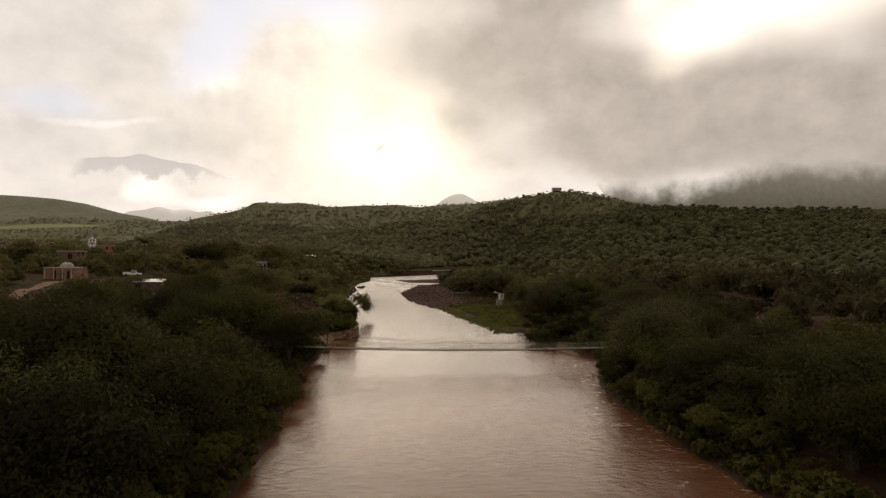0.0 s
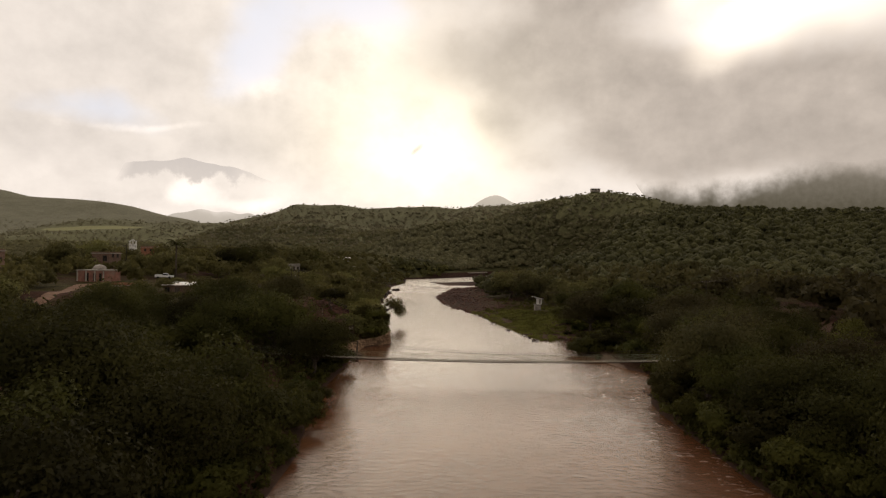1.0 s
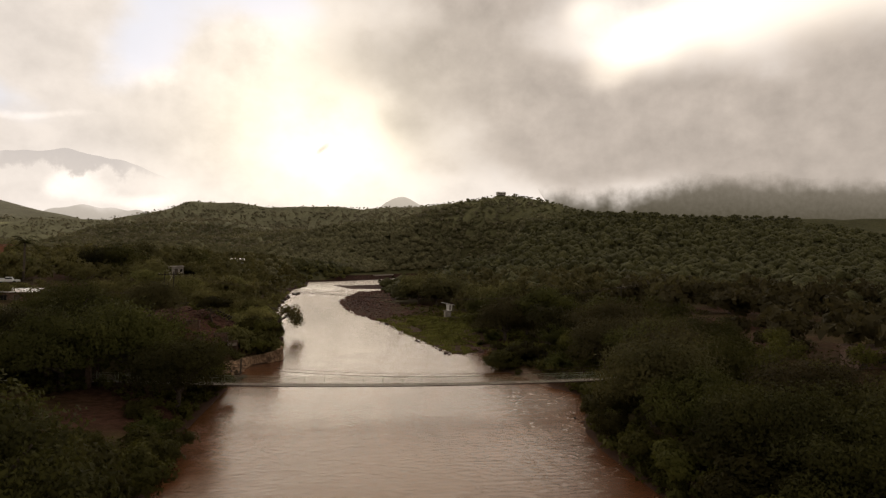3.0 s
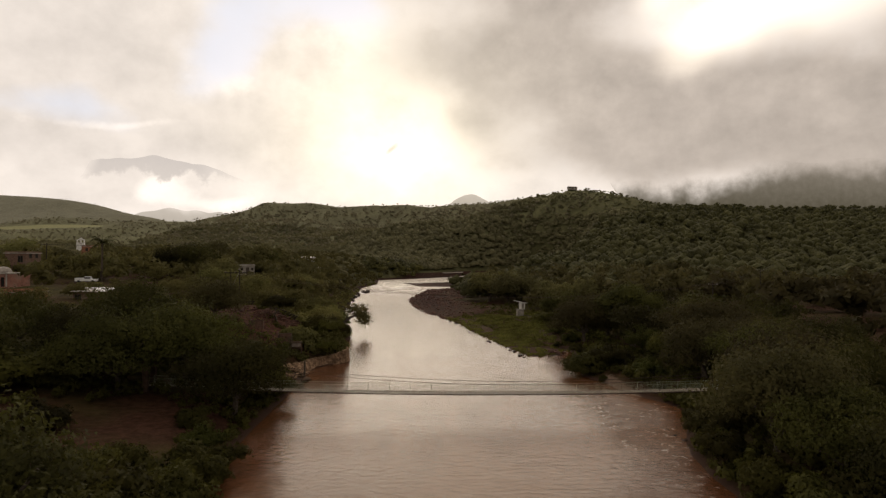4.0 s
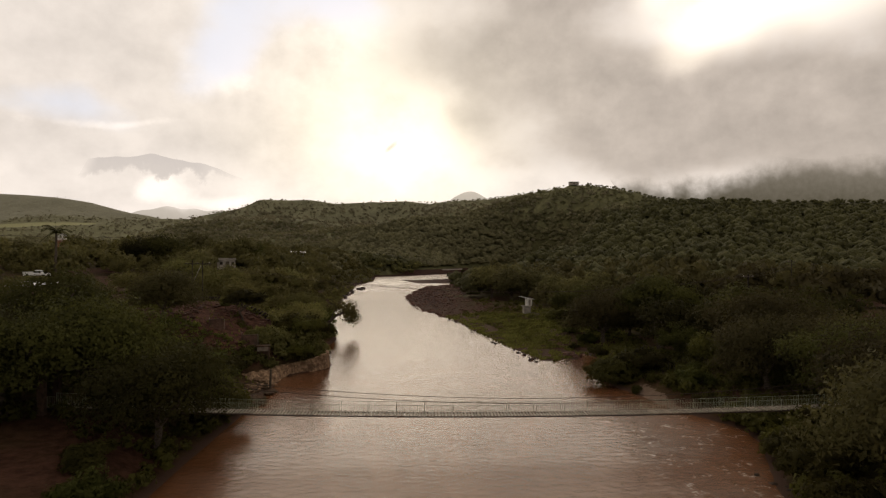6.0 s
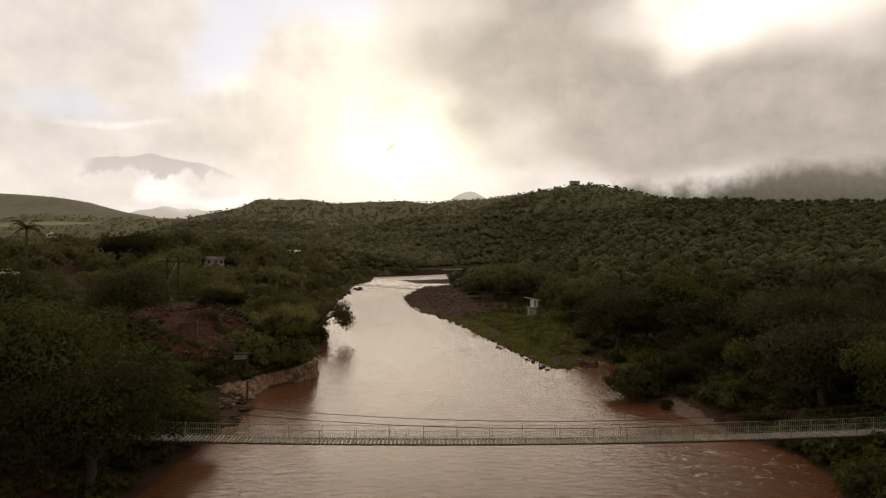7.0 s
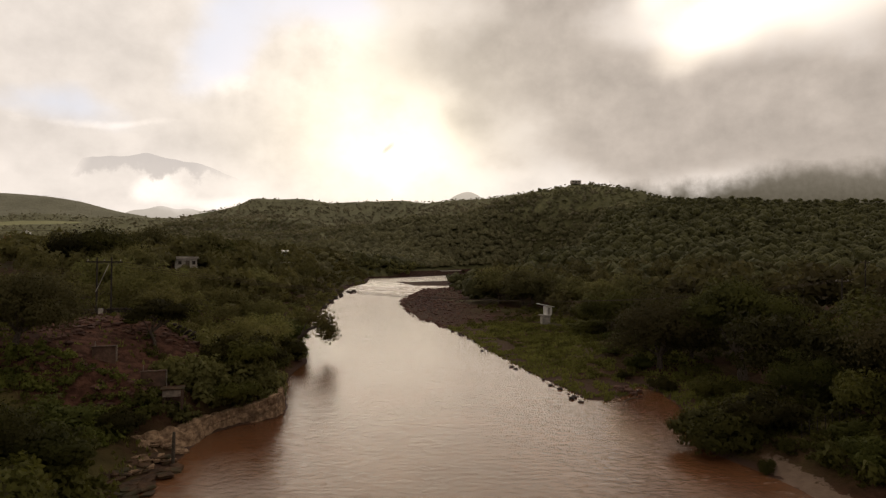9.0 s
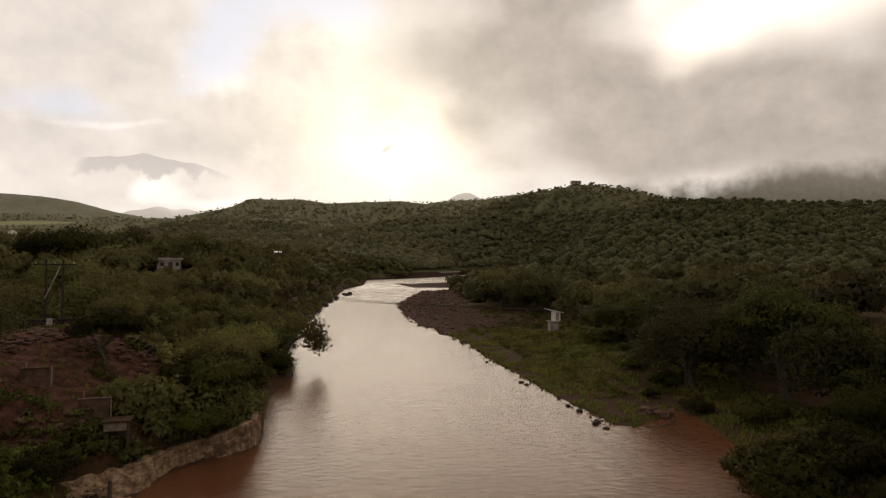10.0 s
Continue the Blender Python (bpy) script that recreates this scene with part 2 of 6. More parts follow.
BLUFF = surface("pale_bluff", (0.130, 0.076, 0.043), (0.46, 0.305, 0.185), 2.2, 0.92, relief=1.0, depth=0.22, stain=(0.10, 0.062, 0.038), stain_scale=0.7)
LEDGE = surface("layered_ledge", (0.032, 0.017, 0.009), (0.100, 0.055, 0.030), 1.6, 0.9, relief=1.0, depth=0.14, stain=(0.045, 0.045, 0.022), stain_scale=0.6)
PEBBLE = surface("bar_pebbles", (0.045, 0.022, 0.016), (0.135, 0.072, 0.052), 0.8, 0.9, relief=0.4)
STONE = surface("dark_stone", (0.020, 0.015, 0.011), (0.066, 0.048, 0.036), 2.0, 0.8, relief=0.7, depth=0.06, per_object=0.3)
CONCRETE = surface("concrete", (0.30, 0.27, 0.23), (0.48, 0.44, 0.38), 1.5, 0.85, relief=0.3, stain=(0.20, 0.17, 0.14), stain_scale=0.6)
WHITEWASH = surface("whitewash", (0.68, 0.66, 0.62), (0.84, 0.82, 0.78), 1.2, 0.8, relief=0.2, stain=(0.42, 0.38, 0.33), stain_scale=0.9)
LEDGE_POST = surface("grimy_cement_post", (0.16, 0.13, 0.105), (0.30, 0.25, 0.20), 3.0, 0.9, relief=0.3)
PEN_BRICK = surface("grimy_pen_brick", (0.085, 0.048, 0.034), (0.165, 0.098, 0.070), 3.0, 0.9, relief=0.5, stain=(0.06, 0.042, 0.032), stain_scale=1.2)
OLD_BRICK = surface("old_brick", (0.065, 0.040, 0.028), (0.120, 0.074, 0.052), 3.0, 0.9, relief=0.5, stain=(0.07, 0.05, 0.04), per_object=0.15)
BRICK_PALE = surface("pale_brick", (0.13, 0.078, 0.055), (0.22, 0.135, 0.095), 3.0, 0.9, relief=0.4, stain=(0.18, 0.13, 0.10), per_object=0.15)
PINK = surface("pink_plaster", (0.22, 0.10, 0.072), (0.34, 0.17, 0.125), 1.0, 0.85, relief=0.2, stain=(0.28, 0.19, 0.15))
GREY_PLASTER = surface("grey_plaster", (0.32, 0.28, 0.24), (0.50, 0.45, 0.38), 1.0, 0.85, relief=0.2, stain=(0.18, 0.16, 0.14))
TIN = surface("galvanised_sheet", (0.42, 0.41, 0.40), (0.66, 0.64, 0.62), 1.5, 0.45, 0.6, relief=0.15, stain=(0.30, 0.19, 0.13), stain_scale=0.8)
CLAY = surface("clay_tile", (0.20, 0.085, 0.05), (0.36, 0.17, 0.10), 3.0, 0.85, relief=0.4)
WOOD = surface("weathered_wood", (0.05, 0.04, 0.03), (0.13, 0.105, 0.08), 5.0, 0.85, relief=0.5, per_object=0.2)
PLANK = surface("bridge_plank", (0.19, 0.16, 0.125), (0.38, 0.33, 0.26), 4.0, 0.8, relief=0.4, stain=(0.18, 0.15, 0.12), stain_scale=1.5, per_object=0.25)
POLE = surface("tarred_pole", (0.022, 0.018, 0.014), (0.055, 0.044, 0.034), 5.0, 0.85, relief=0.4)
CABLE = surface("steel_cable", (0.035, 0.026, 0.020), (0.09, 0.066, 0.05), 5.0, 0.8, 0.0, relief=0.2)
GREEN_STEEL = surface("green_painted_steel", (0.22, 0.25, 0.17), (0.40, 0.42, 0.30), 3.0, 0.5, 0.0, relief=0.15, stain=(0.20, 0.16, 0.11), stain_scale=1.2)
# near-black colour painted for the shade inside, on panes and doorway panels
DARK_HOLE = surface("dark_interior", (0.012, 0.011, 0.010), (0.03, 0.027, 0.024), 2.0, 0.9, relief=0.1)


def ground_material():
    m, k, b = material("valley_ground", 0.95)
    p = k.add("ShaderNodeNewGeometry").outputs["Position"]
    n = k.split(k.add("ShaderNodeNewGeometry").outputs["Normal"])
    x, y, z = k.split(p)
    big = k.step(k.noise(p, 0.035, 6.0, 0.6), 0.38, 0.62)
    small = k.noise(p, 1.3, 7.0, 0.65)
    soil = k.mix(k.step(small, 0.3, 0.7), (0.032, 0.015, 0.009), (0.078, 0.037, 0.023))
    grass = k.mix(k.step(k.noise(p, 0.5, 6.0, 0.65), 0.3, 0.7), (0.030, 0.027, 0.010), (0.080, 0.066, 0.023))
    tx, ty = k.m("DIVIDE", k.m("ADD", x, 24.0), 8.5), k.m("DIVIDE", k.m("SUBTRACT", y, 29.0), 9.0)
    terrace = k.step(k.m("ADD", k.m("ADD", k.m("MULTIPLY", tx, tx), k.m("MULTIPLY", ty, ty)), small), 1.7, 1.2)
    col = k.mix(terrace, k.mix(big, soil, grass), k.mix(k.step(small, 0.35, 0.65), (0.040, 0.018, 0.012), (0.115, 0.054, 0.035)))
    # scrub canopy of the hills: rounded tufts, gaps shaded in the colour, three tones of cover
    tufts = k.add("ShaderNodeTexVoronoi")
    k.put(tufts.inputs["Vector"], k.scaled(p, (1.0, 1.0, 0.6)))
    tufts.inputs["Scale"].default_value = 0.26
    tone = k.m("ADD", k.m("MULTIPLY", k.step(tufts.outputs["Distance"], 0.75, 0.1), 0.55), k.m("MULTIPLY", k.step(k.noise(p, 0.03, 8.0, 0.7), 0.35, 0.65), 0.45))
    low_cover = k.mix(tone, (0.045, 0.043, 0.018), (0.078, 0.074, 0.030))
    # the two farther covers are lighter, with haze mixed into their colour
    mid_cover_hazed = k.mix(tone, (0.105, 0.101, 0.052), (0.200, 0.192, 0.094))
    upland_hazed = k.mix(tone, (0.118, 0.113, 0.066), (0.196, 0.187, 0.106))
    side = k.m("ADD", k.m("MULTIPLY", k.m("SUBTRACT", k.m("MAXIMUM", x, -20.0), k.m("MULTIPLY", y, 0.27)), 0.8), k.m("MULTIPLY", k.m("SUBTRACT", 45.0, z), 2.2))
    hill = k.mix(k.step(side, -110.0, 50.0), mid_cover_hazed, low_cover)
    hill = k.mix(k.step(k.m("SUBTRACT", y, k.m("MULTIPLY", k.m("MAXIMUM", x, 0.0), 0.8)), 620.0, 860.0), hill, upland_hazed)
    # the far left hill is paled and greyed in place of haze
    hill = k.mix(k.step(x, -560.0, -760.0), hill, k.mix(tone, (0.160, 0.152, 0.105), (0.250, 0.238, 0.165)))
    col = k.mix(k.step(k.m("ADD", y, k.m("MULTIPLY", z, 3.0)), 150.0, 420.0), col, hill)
    fx, fy = k.m("DIVIDE", k.m("ADD", x, 500.0), 80.0), k.m("DIVIDE", k.m("SUBTRACT", y, 785.0), 18.0)
    field = k.step(k.m("ADD", k.m("ADD", k.m("MULTIPLY", fx, fx), k.m("MULTIPLY", fy, fy)), k.noise(p, 0.03, 4.0)), 1.5, 1.2)
    col = k.mix(field, col, (0.27, 0.26, 0.13))
    # gravel of the low bars and mud at the water's edge
    pebble = k.add("ShaderNodeTexVoronoi")
    k.put(pebble.inputs["Vector"], p)
    pebble.inputs["Scale"].default_value = 1.1
    gravel = k.mix(k.step(pebble.outputs["Distance"], 0.1, 0.55), (0.098, 0.046, 0.032), (0.028, 0.014, 0.010))
    bar = k.m("MULTIPLY", k.step(y, 95.0, 150.0), k.step(y, 700.0, 600.0))
    col = k.mix(k.m("MULTIPLY", k.step(k.m("ADD", z, k.m("MULTIPLY", small, 0.8)), 2.0, 1.3), bar), col, gravel)
    col = k.mix(k.step(k.m("ADD", z, k.m("MULTIPLY", small, 0.3)), 0.42, 0.25), col, (0.060, 0.035, 0.024))
    levee = k.m("MULTIPLY", k.m("MULTIPLY", k.step(y, 425.0, 440.0), k.step(y, 640.0, 600.0)), k.step(z, 4.7, 4.1))
    col = k.mix(levee, col, gravel)
    # pale sandy edge by the bridge's landing
    sx = k.m("SUBTRACT", k.m("ADD", x, k.m("MULTIPLY", small, 2.6)), 27.9)
    sy = k.m("DIVIDE", k.m("SUBTRACT", y, 11.0), 7.5)
    sand = k.step(k.m("ADD", k.m("MULTIPLY", sx, sx), k.m("MULTIPLY", sy, sy)), 0.95, 0.6)
    col = k.mix(k.m("MULTIPLY", sand, 0.85), col, k.mix(small, (0.10, 0.064, 0.044), (0.28, 0.20, 0.145)))
    cliff = k.mix(k.step(k.noise(k.scaled(p, (1.0, 1.0, 3.0)), 0.9, 7.0, 0.65), 0.3, 0.7), (0.15, 0.105, 0.07), (0.40, 0.31, 0.22))
    col = k.mix(k.m("MULTIPLY", k.step(n[2], 0.55, 0.35), k.step(y, 200.0, 150.0)), col, cliff)
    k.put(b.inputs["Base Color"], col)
    b.inputs["Specular IOR Level"].default_value = 0.05
    bump(k, b, k.m("ADD", small, k.m("MULTIPLY", k.noise(p, 6.0, 5.0, 0.6), 0.4)), 0.8, 0.25)
    return m


def water_material():
    m, k, b = material("muddy_water", 0.12)
    p = k.add("ShaderNodeNewGeometry").outputs["Position"]
    mud = k.mix(k.step(k.noise(k.scaled(p, (1.0, 0.5, 1.0)), 0.06, 5.0, 0.6, 1.0), 0.3, 0.7), (0.096, 0.037, 0.016), (0.142, 0.060, 0.025))
    x, y, z = k.split(p)
    rx, ry = k.m("DIVIDE", k.m("ADD", x, 9.0), 15.0), k.m("DIVIDE", k.m("SUBTRACT", y, 312.0), 42.0)
    rapid = k.step(k.m("ADD", k.m("MULTIPLY", rx, rx), k.m("MULTIPLY", ry, ry)), 1.0, 0.4)
    rapid = k.m("MAXIMUM", rapid, k.m("MULTIPLY", k.step(y, 240.0, 320.0), 0.95))
    foam = k.m("MULTIPLY", rapid, k.step(k.noise(k.scaled(p, (0.5, 0.12, 1.0)), 0.8, 6.0, 0.7), 0.32, 0.50))
    b.inputs["IOR"].default_value = 1.33
    b.inputs["Specular IOR Level"].default_value = 0.25
    b.inputs["Specular Tint"].default_value = (1.0, 0.85, 0.37, 1)
    w1 = k.noise(k.scaled(p, (0.7, 1.25, 1.0)), 1.6, 6.0, 0.64, 0.8)
    w2 = k.noise(k.scaled(p, (0.6, 1.0, 1.0)), 0.22, 4.0, 0.55, 0.8)
    # quick shallow water along the right bank: steeper short waves with broken crests
    riffle = k.m("MULTIPLY", k.step(k.m("ADD", x, k.m("MULTIPLY", w2, 6.0)), 19.8, 24.5), k.step(y, 20.0, 6.0))
    w3 = k.noise(k.scaled(p, (0.8, 0.9, 1.0)), 0.75, 5.0, 0.6, 1.2)
    w4 = k.noise(k.scaled(p, (1.0, 0.40, 1.0)), 0.40, 4.0, 0.55, 1.6)
    h = k.m("ADD", k.m("MULTIPLY", w4, 1.5), k.m("ADD", k.m("MULTIPLY", w1, k.m("ADD", 1.45, k.m("MULTIPLY", riffle, 0.6))), k.m("ADD", k.m("MULTIPLY", w2, 1.1), k.m("MULTIPLY", w3, k.m("ADD", 0.30, k.m("MULTIPLY", riffle, 3.4))))))
    crest = k.m("MULTIPLY", k.m("MULTIPLY", riffle, k.step(w3, 0.54, 0.64)), k.step(w1, 0.48, 0.60))
    foam = k.m("MAXIMUM", foam, k.m("MULTIPLY", crest, 0.5))
    k.put(b.inputs["Base Color"], k.mix(foam, mud, (0.62, 0.54, 0.45)))
    k.put(b.inputs["Roughness"], k.m("ADD", k.step(w2, 0.3, 0.7, 0.02, 0.09), k.step(y, 25.0, 260.0, 0.0, 0.22)))
    bump(k, b, h, 0.5, 0.066)
    return m


GROUND, WATER = ground_material(), water_material()


# ---- mesh helpers ----
def mesh_of(name, verts, faces, mat, smooth=False):
    me = bpy.data.meshes.new(name)
    me.from_pydata([tuple(v) for v in verts], [], [tuple(f) for f in faces])
    me.materials.append(mat)
    if smooth:
        me.polygons.foreach_set("use_smooth", [True] * len(me.polygons))
    me.update()
    return me


def mesh_arrays(name, verts, quads, mat, smooth=False, normals=None):
    """A mesh from numpy arrays whose faces all have as many corners as quads has columns."""
    verts, quads = np.asarray(verts, np.float32), np.asarray(quads, np.int32)
    n, c = quads.shape
    me = bpy.data.meshes.new(name)
    me.vertices.add(len(verts))
    me.vertices.foreach_set("co", verts.ravel())
    me.loops.add(n * c)
    me.loops.foreach_set("vertex_index", quads.ravel())
    me.polygons.add(n)
    me.polygons.foreach_set("loop_start", np.arange(0, n * c, c, dtype=np.int32))
    me.materials.append(mat)
    me.update(calc_edges=True)
    me.polygons.foreach_set("use_smooth", np.full(n, smooth or normals is not None))
    me.validate()
    if normals is not None:
        me.normals_split_custom_set_from_vertices(np.asarray(normals, np.float32).tolist())
    return me


def part(name, bm, mat, parent, label=""):
    me = bpy.data.meshes.new(name)
    bm.to_mesh(me)
    bm.free()
    me.materials.append(mat)
    ob = new(name, me)
    ob.parent = parent
    return tagged(ob, label)


def part_mesh(name, me, parent, m=None, label=""):
    ob = new(name, me)
    ob.parent = parent
    if m is not None:
        ob.matrix_basis = m
    return tagged(ob, label)


def box(bm, x0, x1, y0, y1, z0, z1, bevel=0.0):
    vs = [bm.verts.new(c) for c in ((x0, y0, z0), (x1, y0, z0), (x1, y1, z0), (x0, y1, z0), (x0, y0, z1), (x1, y0, z1), (x1, y1, z1), (x0, y1, z1))]
    fs = [bm.faces.new([vs[i] for i in f]) for f in ((3, 2, 1, 0), (4, 5, 6, 7), (0, 1, 5, 4), (1, 2, 6, 5), (2, 3, 7, 6), (3, 0, 4, 7))]
    if bevel:
        bmesh.ops.bevel(bm, geom=list({e for f in fs for e in f.edges}), offset=bevel, segments=1, affect="EDGES")
    return bm


def boxes(*items, bevel=0.0):
    bm = bmesh.new()
    for i in items:
        box(bm, *i, bevel=bevel)
    return bm


def tube(bm, points, radii, sides=7):
    """A tapered tube along points."""
    rings = []
    for i, p in enumerate(points):
        p = Vector(p)
        a, b = Vector(points[max(i - 1, 0)]), Vector(points[min(i + 1, len(points) - 1)])
        d = (b - a).normalized()
        s = d.orthogonal().normalized()
        t = d.cross(s)
        r = radii[i] if hasattr(radii, "__len__") else radii
        rings.append([bm.verts.new(p + r * (math.cos(2 * math.pi * j / sides) * s + math.sin(2 * math.pi * j / sides) * t)) for j in range(sides)])
    for a, b in zip(rings, rings[1:]):
        # keep neighbouring rings from twisting
        off = min(range(sides), key=lambda o: sum((a[j].co - b[(j + o) % sides].co).length for j in range(sides)))
        for j in range(sides):
            bm.faces.new((a[j], a[(j + 1) % sides], b[(j + 1 + off) % sides], b[(j + off) % sides]))
    bm.faces.new(rings[0][::-1])
    bm.faces.new(rings[-1])
    return bm


def empty(name, m, label="", category="", group="", kind=""):
    ob = new(name)
    ob.empty_display_size = 0.3
    ob.matrix_basis = m
    return tagged(ob, label, category, group, kind)


# ---- the land ----
RIVER = np.array([(-12, -420), (-12, -90), (-12.2, -50), (-12.4, -33), (-15.0, -15), (-14.9, 2), (-14.6, 8.7), (-14.7, 12.2), (-14.6, 16.2), (-14.5, 20), (-14.7, 24.3), (-14.5, 26), (-13.9, 27.6), (-12.9, 28.9), (-11.5, 30), (-10.5, 31), (-10.2, 32.8), (-10.6, 36),
                  (-11.4, 40), (-13, 50), (-12.6, 60), (-15, 72), (-18, 82), (-21, 120), (-24, 164), (-27, 228), (-29, 274), (-24, 321), (-28, 404), (5, 448), (30, 492), (52, 552), (140, 640), (160, 620),
                  (120, 470), (60, 402), (36, 384), (5, 353), (-9, 347), (2.5, 293), (27, 291), (44, 300), (46, 278), (24, 268), (8, 259), (2, 215), (-1.6, 180), (-1.4, 160), (3.0, 120),
                  (7, 108), (11.6, 88), (13, 72), (17.2, 47.5), (19.6, 37), (21.5, 35.6), (22.4, 37.4), (24.6, 38.6), (25.6, 40.6), (27.2, 43.2), (28.0, 40), (27.7, 34.6), (27.1, 31), (25.8, 28), (24.8, 25), (23.8, 20), (25.4, 15), (26.6, 8), (28.6, 4.5), (29.6, 1.5), (28.8, -2.6), (26.8, -6.5), (24.6, -11), (23.4, -15),
                  (22.7, -20), (22.2, -40), (22.6, -51), (23, -90), (23, -420)], float)


def river_distance(x, y):
    """Metres to the shore: negative in the river."""
    p = np.stack([np.ravel(x), np.ravel(y)], -1).astype(float)
    best, inside = np.full(len(p), 1e9), np.zeros(len(p), bool)
    for a, b in zip(RIVER, np.roll(RIVER, -1, 0)):
        d = b - a
        f = np.clip(((p - a) @ d) / (d @ d), 0, 1)
        best = np.minimum(best, np.hypot(*(p - a - f[:, None] * d).T))
        cross = (a[1] > p[:, 1]) != (b[1] > p[:, 1])
        with np.errstate(divide="ignore", invalid="ignore"):
            inside ^= cross & (p[:, 0] < (b[0] - a[0]) * (p[:, 1] - a[1]) / (b[1] - a[1]) + a[0])
    return np.where(inside, -best, best).reshape(np.shape(x))


def smooth(v, lo, hi):
    f = np.clip((v - lo) / (hi - lo), 0, 1)
    return f * f * (3 - 2 * f)


def waves(x, y, size, seed):
    """Cheap smooth unevenness, about -1 to 1."""
    r = np.random.RandomState(seed)
    s = 0
    for i in range(7):
        a, f, ph = r.uniform(0, 6.28), r.uniform(0.6, 1.9) / size * 6.28 / 2, r.uniform(0, 6.28)
        s = s + np.sin((x * np.cos(a) + y * np.sin(a)) * f + ph + np.sin((x * np.sin(a) - y * np.cos(a)) * f * 0.7))
    return s / 4.0


def ridge(x, y, a, b, front, back, power=2.0):
    """A crest from a to b (x, y, height), falling to nothing over front metres towards -y and back metres beyond."""
    ax, ay, ah = a
    bx, by, bh = b
    dx, dy = bx - ax, by - ay
    f = np.clip(((x - ax) * dx + (y - ay) * dy) / (dx * dx + dy * dy), 0, 1)
    cx, cy = ax + f * dx, ay + f * dy
    d = np.hypot(x - cx, y - cy)
    w = np.where(y < cy, front, back)
    return (ah + f * (bh - ah)) * np.clip(1 - d / w, 0, 1) ** power


def land(x, y):
    x, y = np.asarray(x, float), np.asarray(y, float)
    d = river_distance(x, y)
    out = np.maximum(d, 0)
    left = x < np.interp(y, (-420, 0, 100, 200, 300, 420, 520), (5, 5, -3, -12, -10, 0, 0))
    rough = waves(x, y, 9, 3) * 0.25 + waves(x, y, 30, 4) * 0.5
    # left bank: steep shore, then a slope up to the village
    cliff = smooth(y, 24, 27) * smooth(y, 42, 34)
    shelf = smooth(y, 11, 15) * smooth(y, 26.5, 24)
    hl = smooth(out, 0, 4.0 + 2.6 * shelf - 2.7 * cliff) * (1.6 + 0.1 * cliff - 0.2 * shelf + 0.5 * smooth(y, 40, 120))
    hl = hl + 2.0 * smooth(out, 0.8, 3.2) * smooth(out, 24, 10) * smooth(y, 21.5, 24.5) * smooth(y, 46, 38)
    hl = hl + 4.6 * smooth(out, 1, 18) * (0.35 + 0.65 * smooth(y, 6, 24)) + 0.03 * np.minimum(out, 75) + 0.034 * np.clip(y, 0, 210) * smooth(out, 5, 25)
    # right bank: low bars and meadow, then the plain
    flat = smooth(y, 28, 44) * smooth(y, 410, 350)
    hr = smooth(out, 0, 5 + 12 * flat) * (1.5 - 0.6 * flat) + (0.05 - 0.03 * flat) * np.minimum(out, 90) + (0.9 + 1.5 * flat) * smooth(out, 22, 60)
    far = smooth(y, 400, 470)
    hf = smooth(out, 0, 9) * 4.4 + 0.03 * np.minimum(out, 100)
    h = np.where(left, hl, hr) * (1 - far) + hf * far
    h = h + rough * smooth(out, 1, 14)
    # hills
    up = np.zeros_like(h)
    for a, b, f, k, p in (((-262, 985, 104), (30, 935, 97), 330, 500, 1.5), ((30, 935, 97), (150, 765, 95), 330, 500, 1.5), ((150, 765, 95), (206, 718, 104), 420, 420, 1.8),
                          ((206, 718, 104), (253, 640, 88), 430, 420, 1.9), ((253, 640, 88), (276, 565, 71), 440, 420, 1.9), ((276, 565, 71), (331, 555, 66), 460, 420, 2.0), ((331, 555, 66), (400, 545, 64), 470, 420, 2.0), ((400, 545, 64), (900, 620, 84), 500, 420, 2.0),
                          ((-70, 585, 16), (-25, 632, 44), 110, 90, 1.0), ((-25, 632, 44), (45, 660, 53), 130, 110, 1.1), ((45, 660, 53), (190, 690, 74), 190, 200, 1.2), ((-560, 860, 66), (-80, 830, 60), 430, 300, 1.6), ((-80, 830, 60), (-20, 900, 70), 240, 300, 1.3),
                          ((-1500, 1500, 218), (-1030, 1500, 163), 700, 700, 1.3), ((-1030, 1500, 163), (-890, 1490, 158), 650, 700, 1.3), ((-890, 1490, 158), (-780, 1490, 135), 600, 700, 1.3), ((-780, 1490, 135), (-640, 1480, 84), 600, 700, 1.3), ((-620, 520, 30), (-300, 480, 14), 260, 500, 1.2)):
        up = np.maximum(up, ridge(x, y, a, b, f, k, p))
    up = up * smooth(out, 0, 60)
    h = h + up + waves(x, y, 120, 8) * 3.5 * smooth(up, 6, 40)
    h = h * (1 - 0.85 * smooth(y, 272, 286) * smooth(y, 425, 400) * smooth(x, 75, 50) * (x > -14))
    h = h + 1.7 * np.exp(-((x - 64) ** 2 + (y + 5) ** 2) / 110.0)
    bed = -0.25 * np.minimum(-np.minimum(d, 0), 8)
    h = np.where(d < 0, bed, h)
    return h


def spread(parts):
    return np.unique(np.concatenate([np.arange(a, b, s) for a, b, s in parts]))


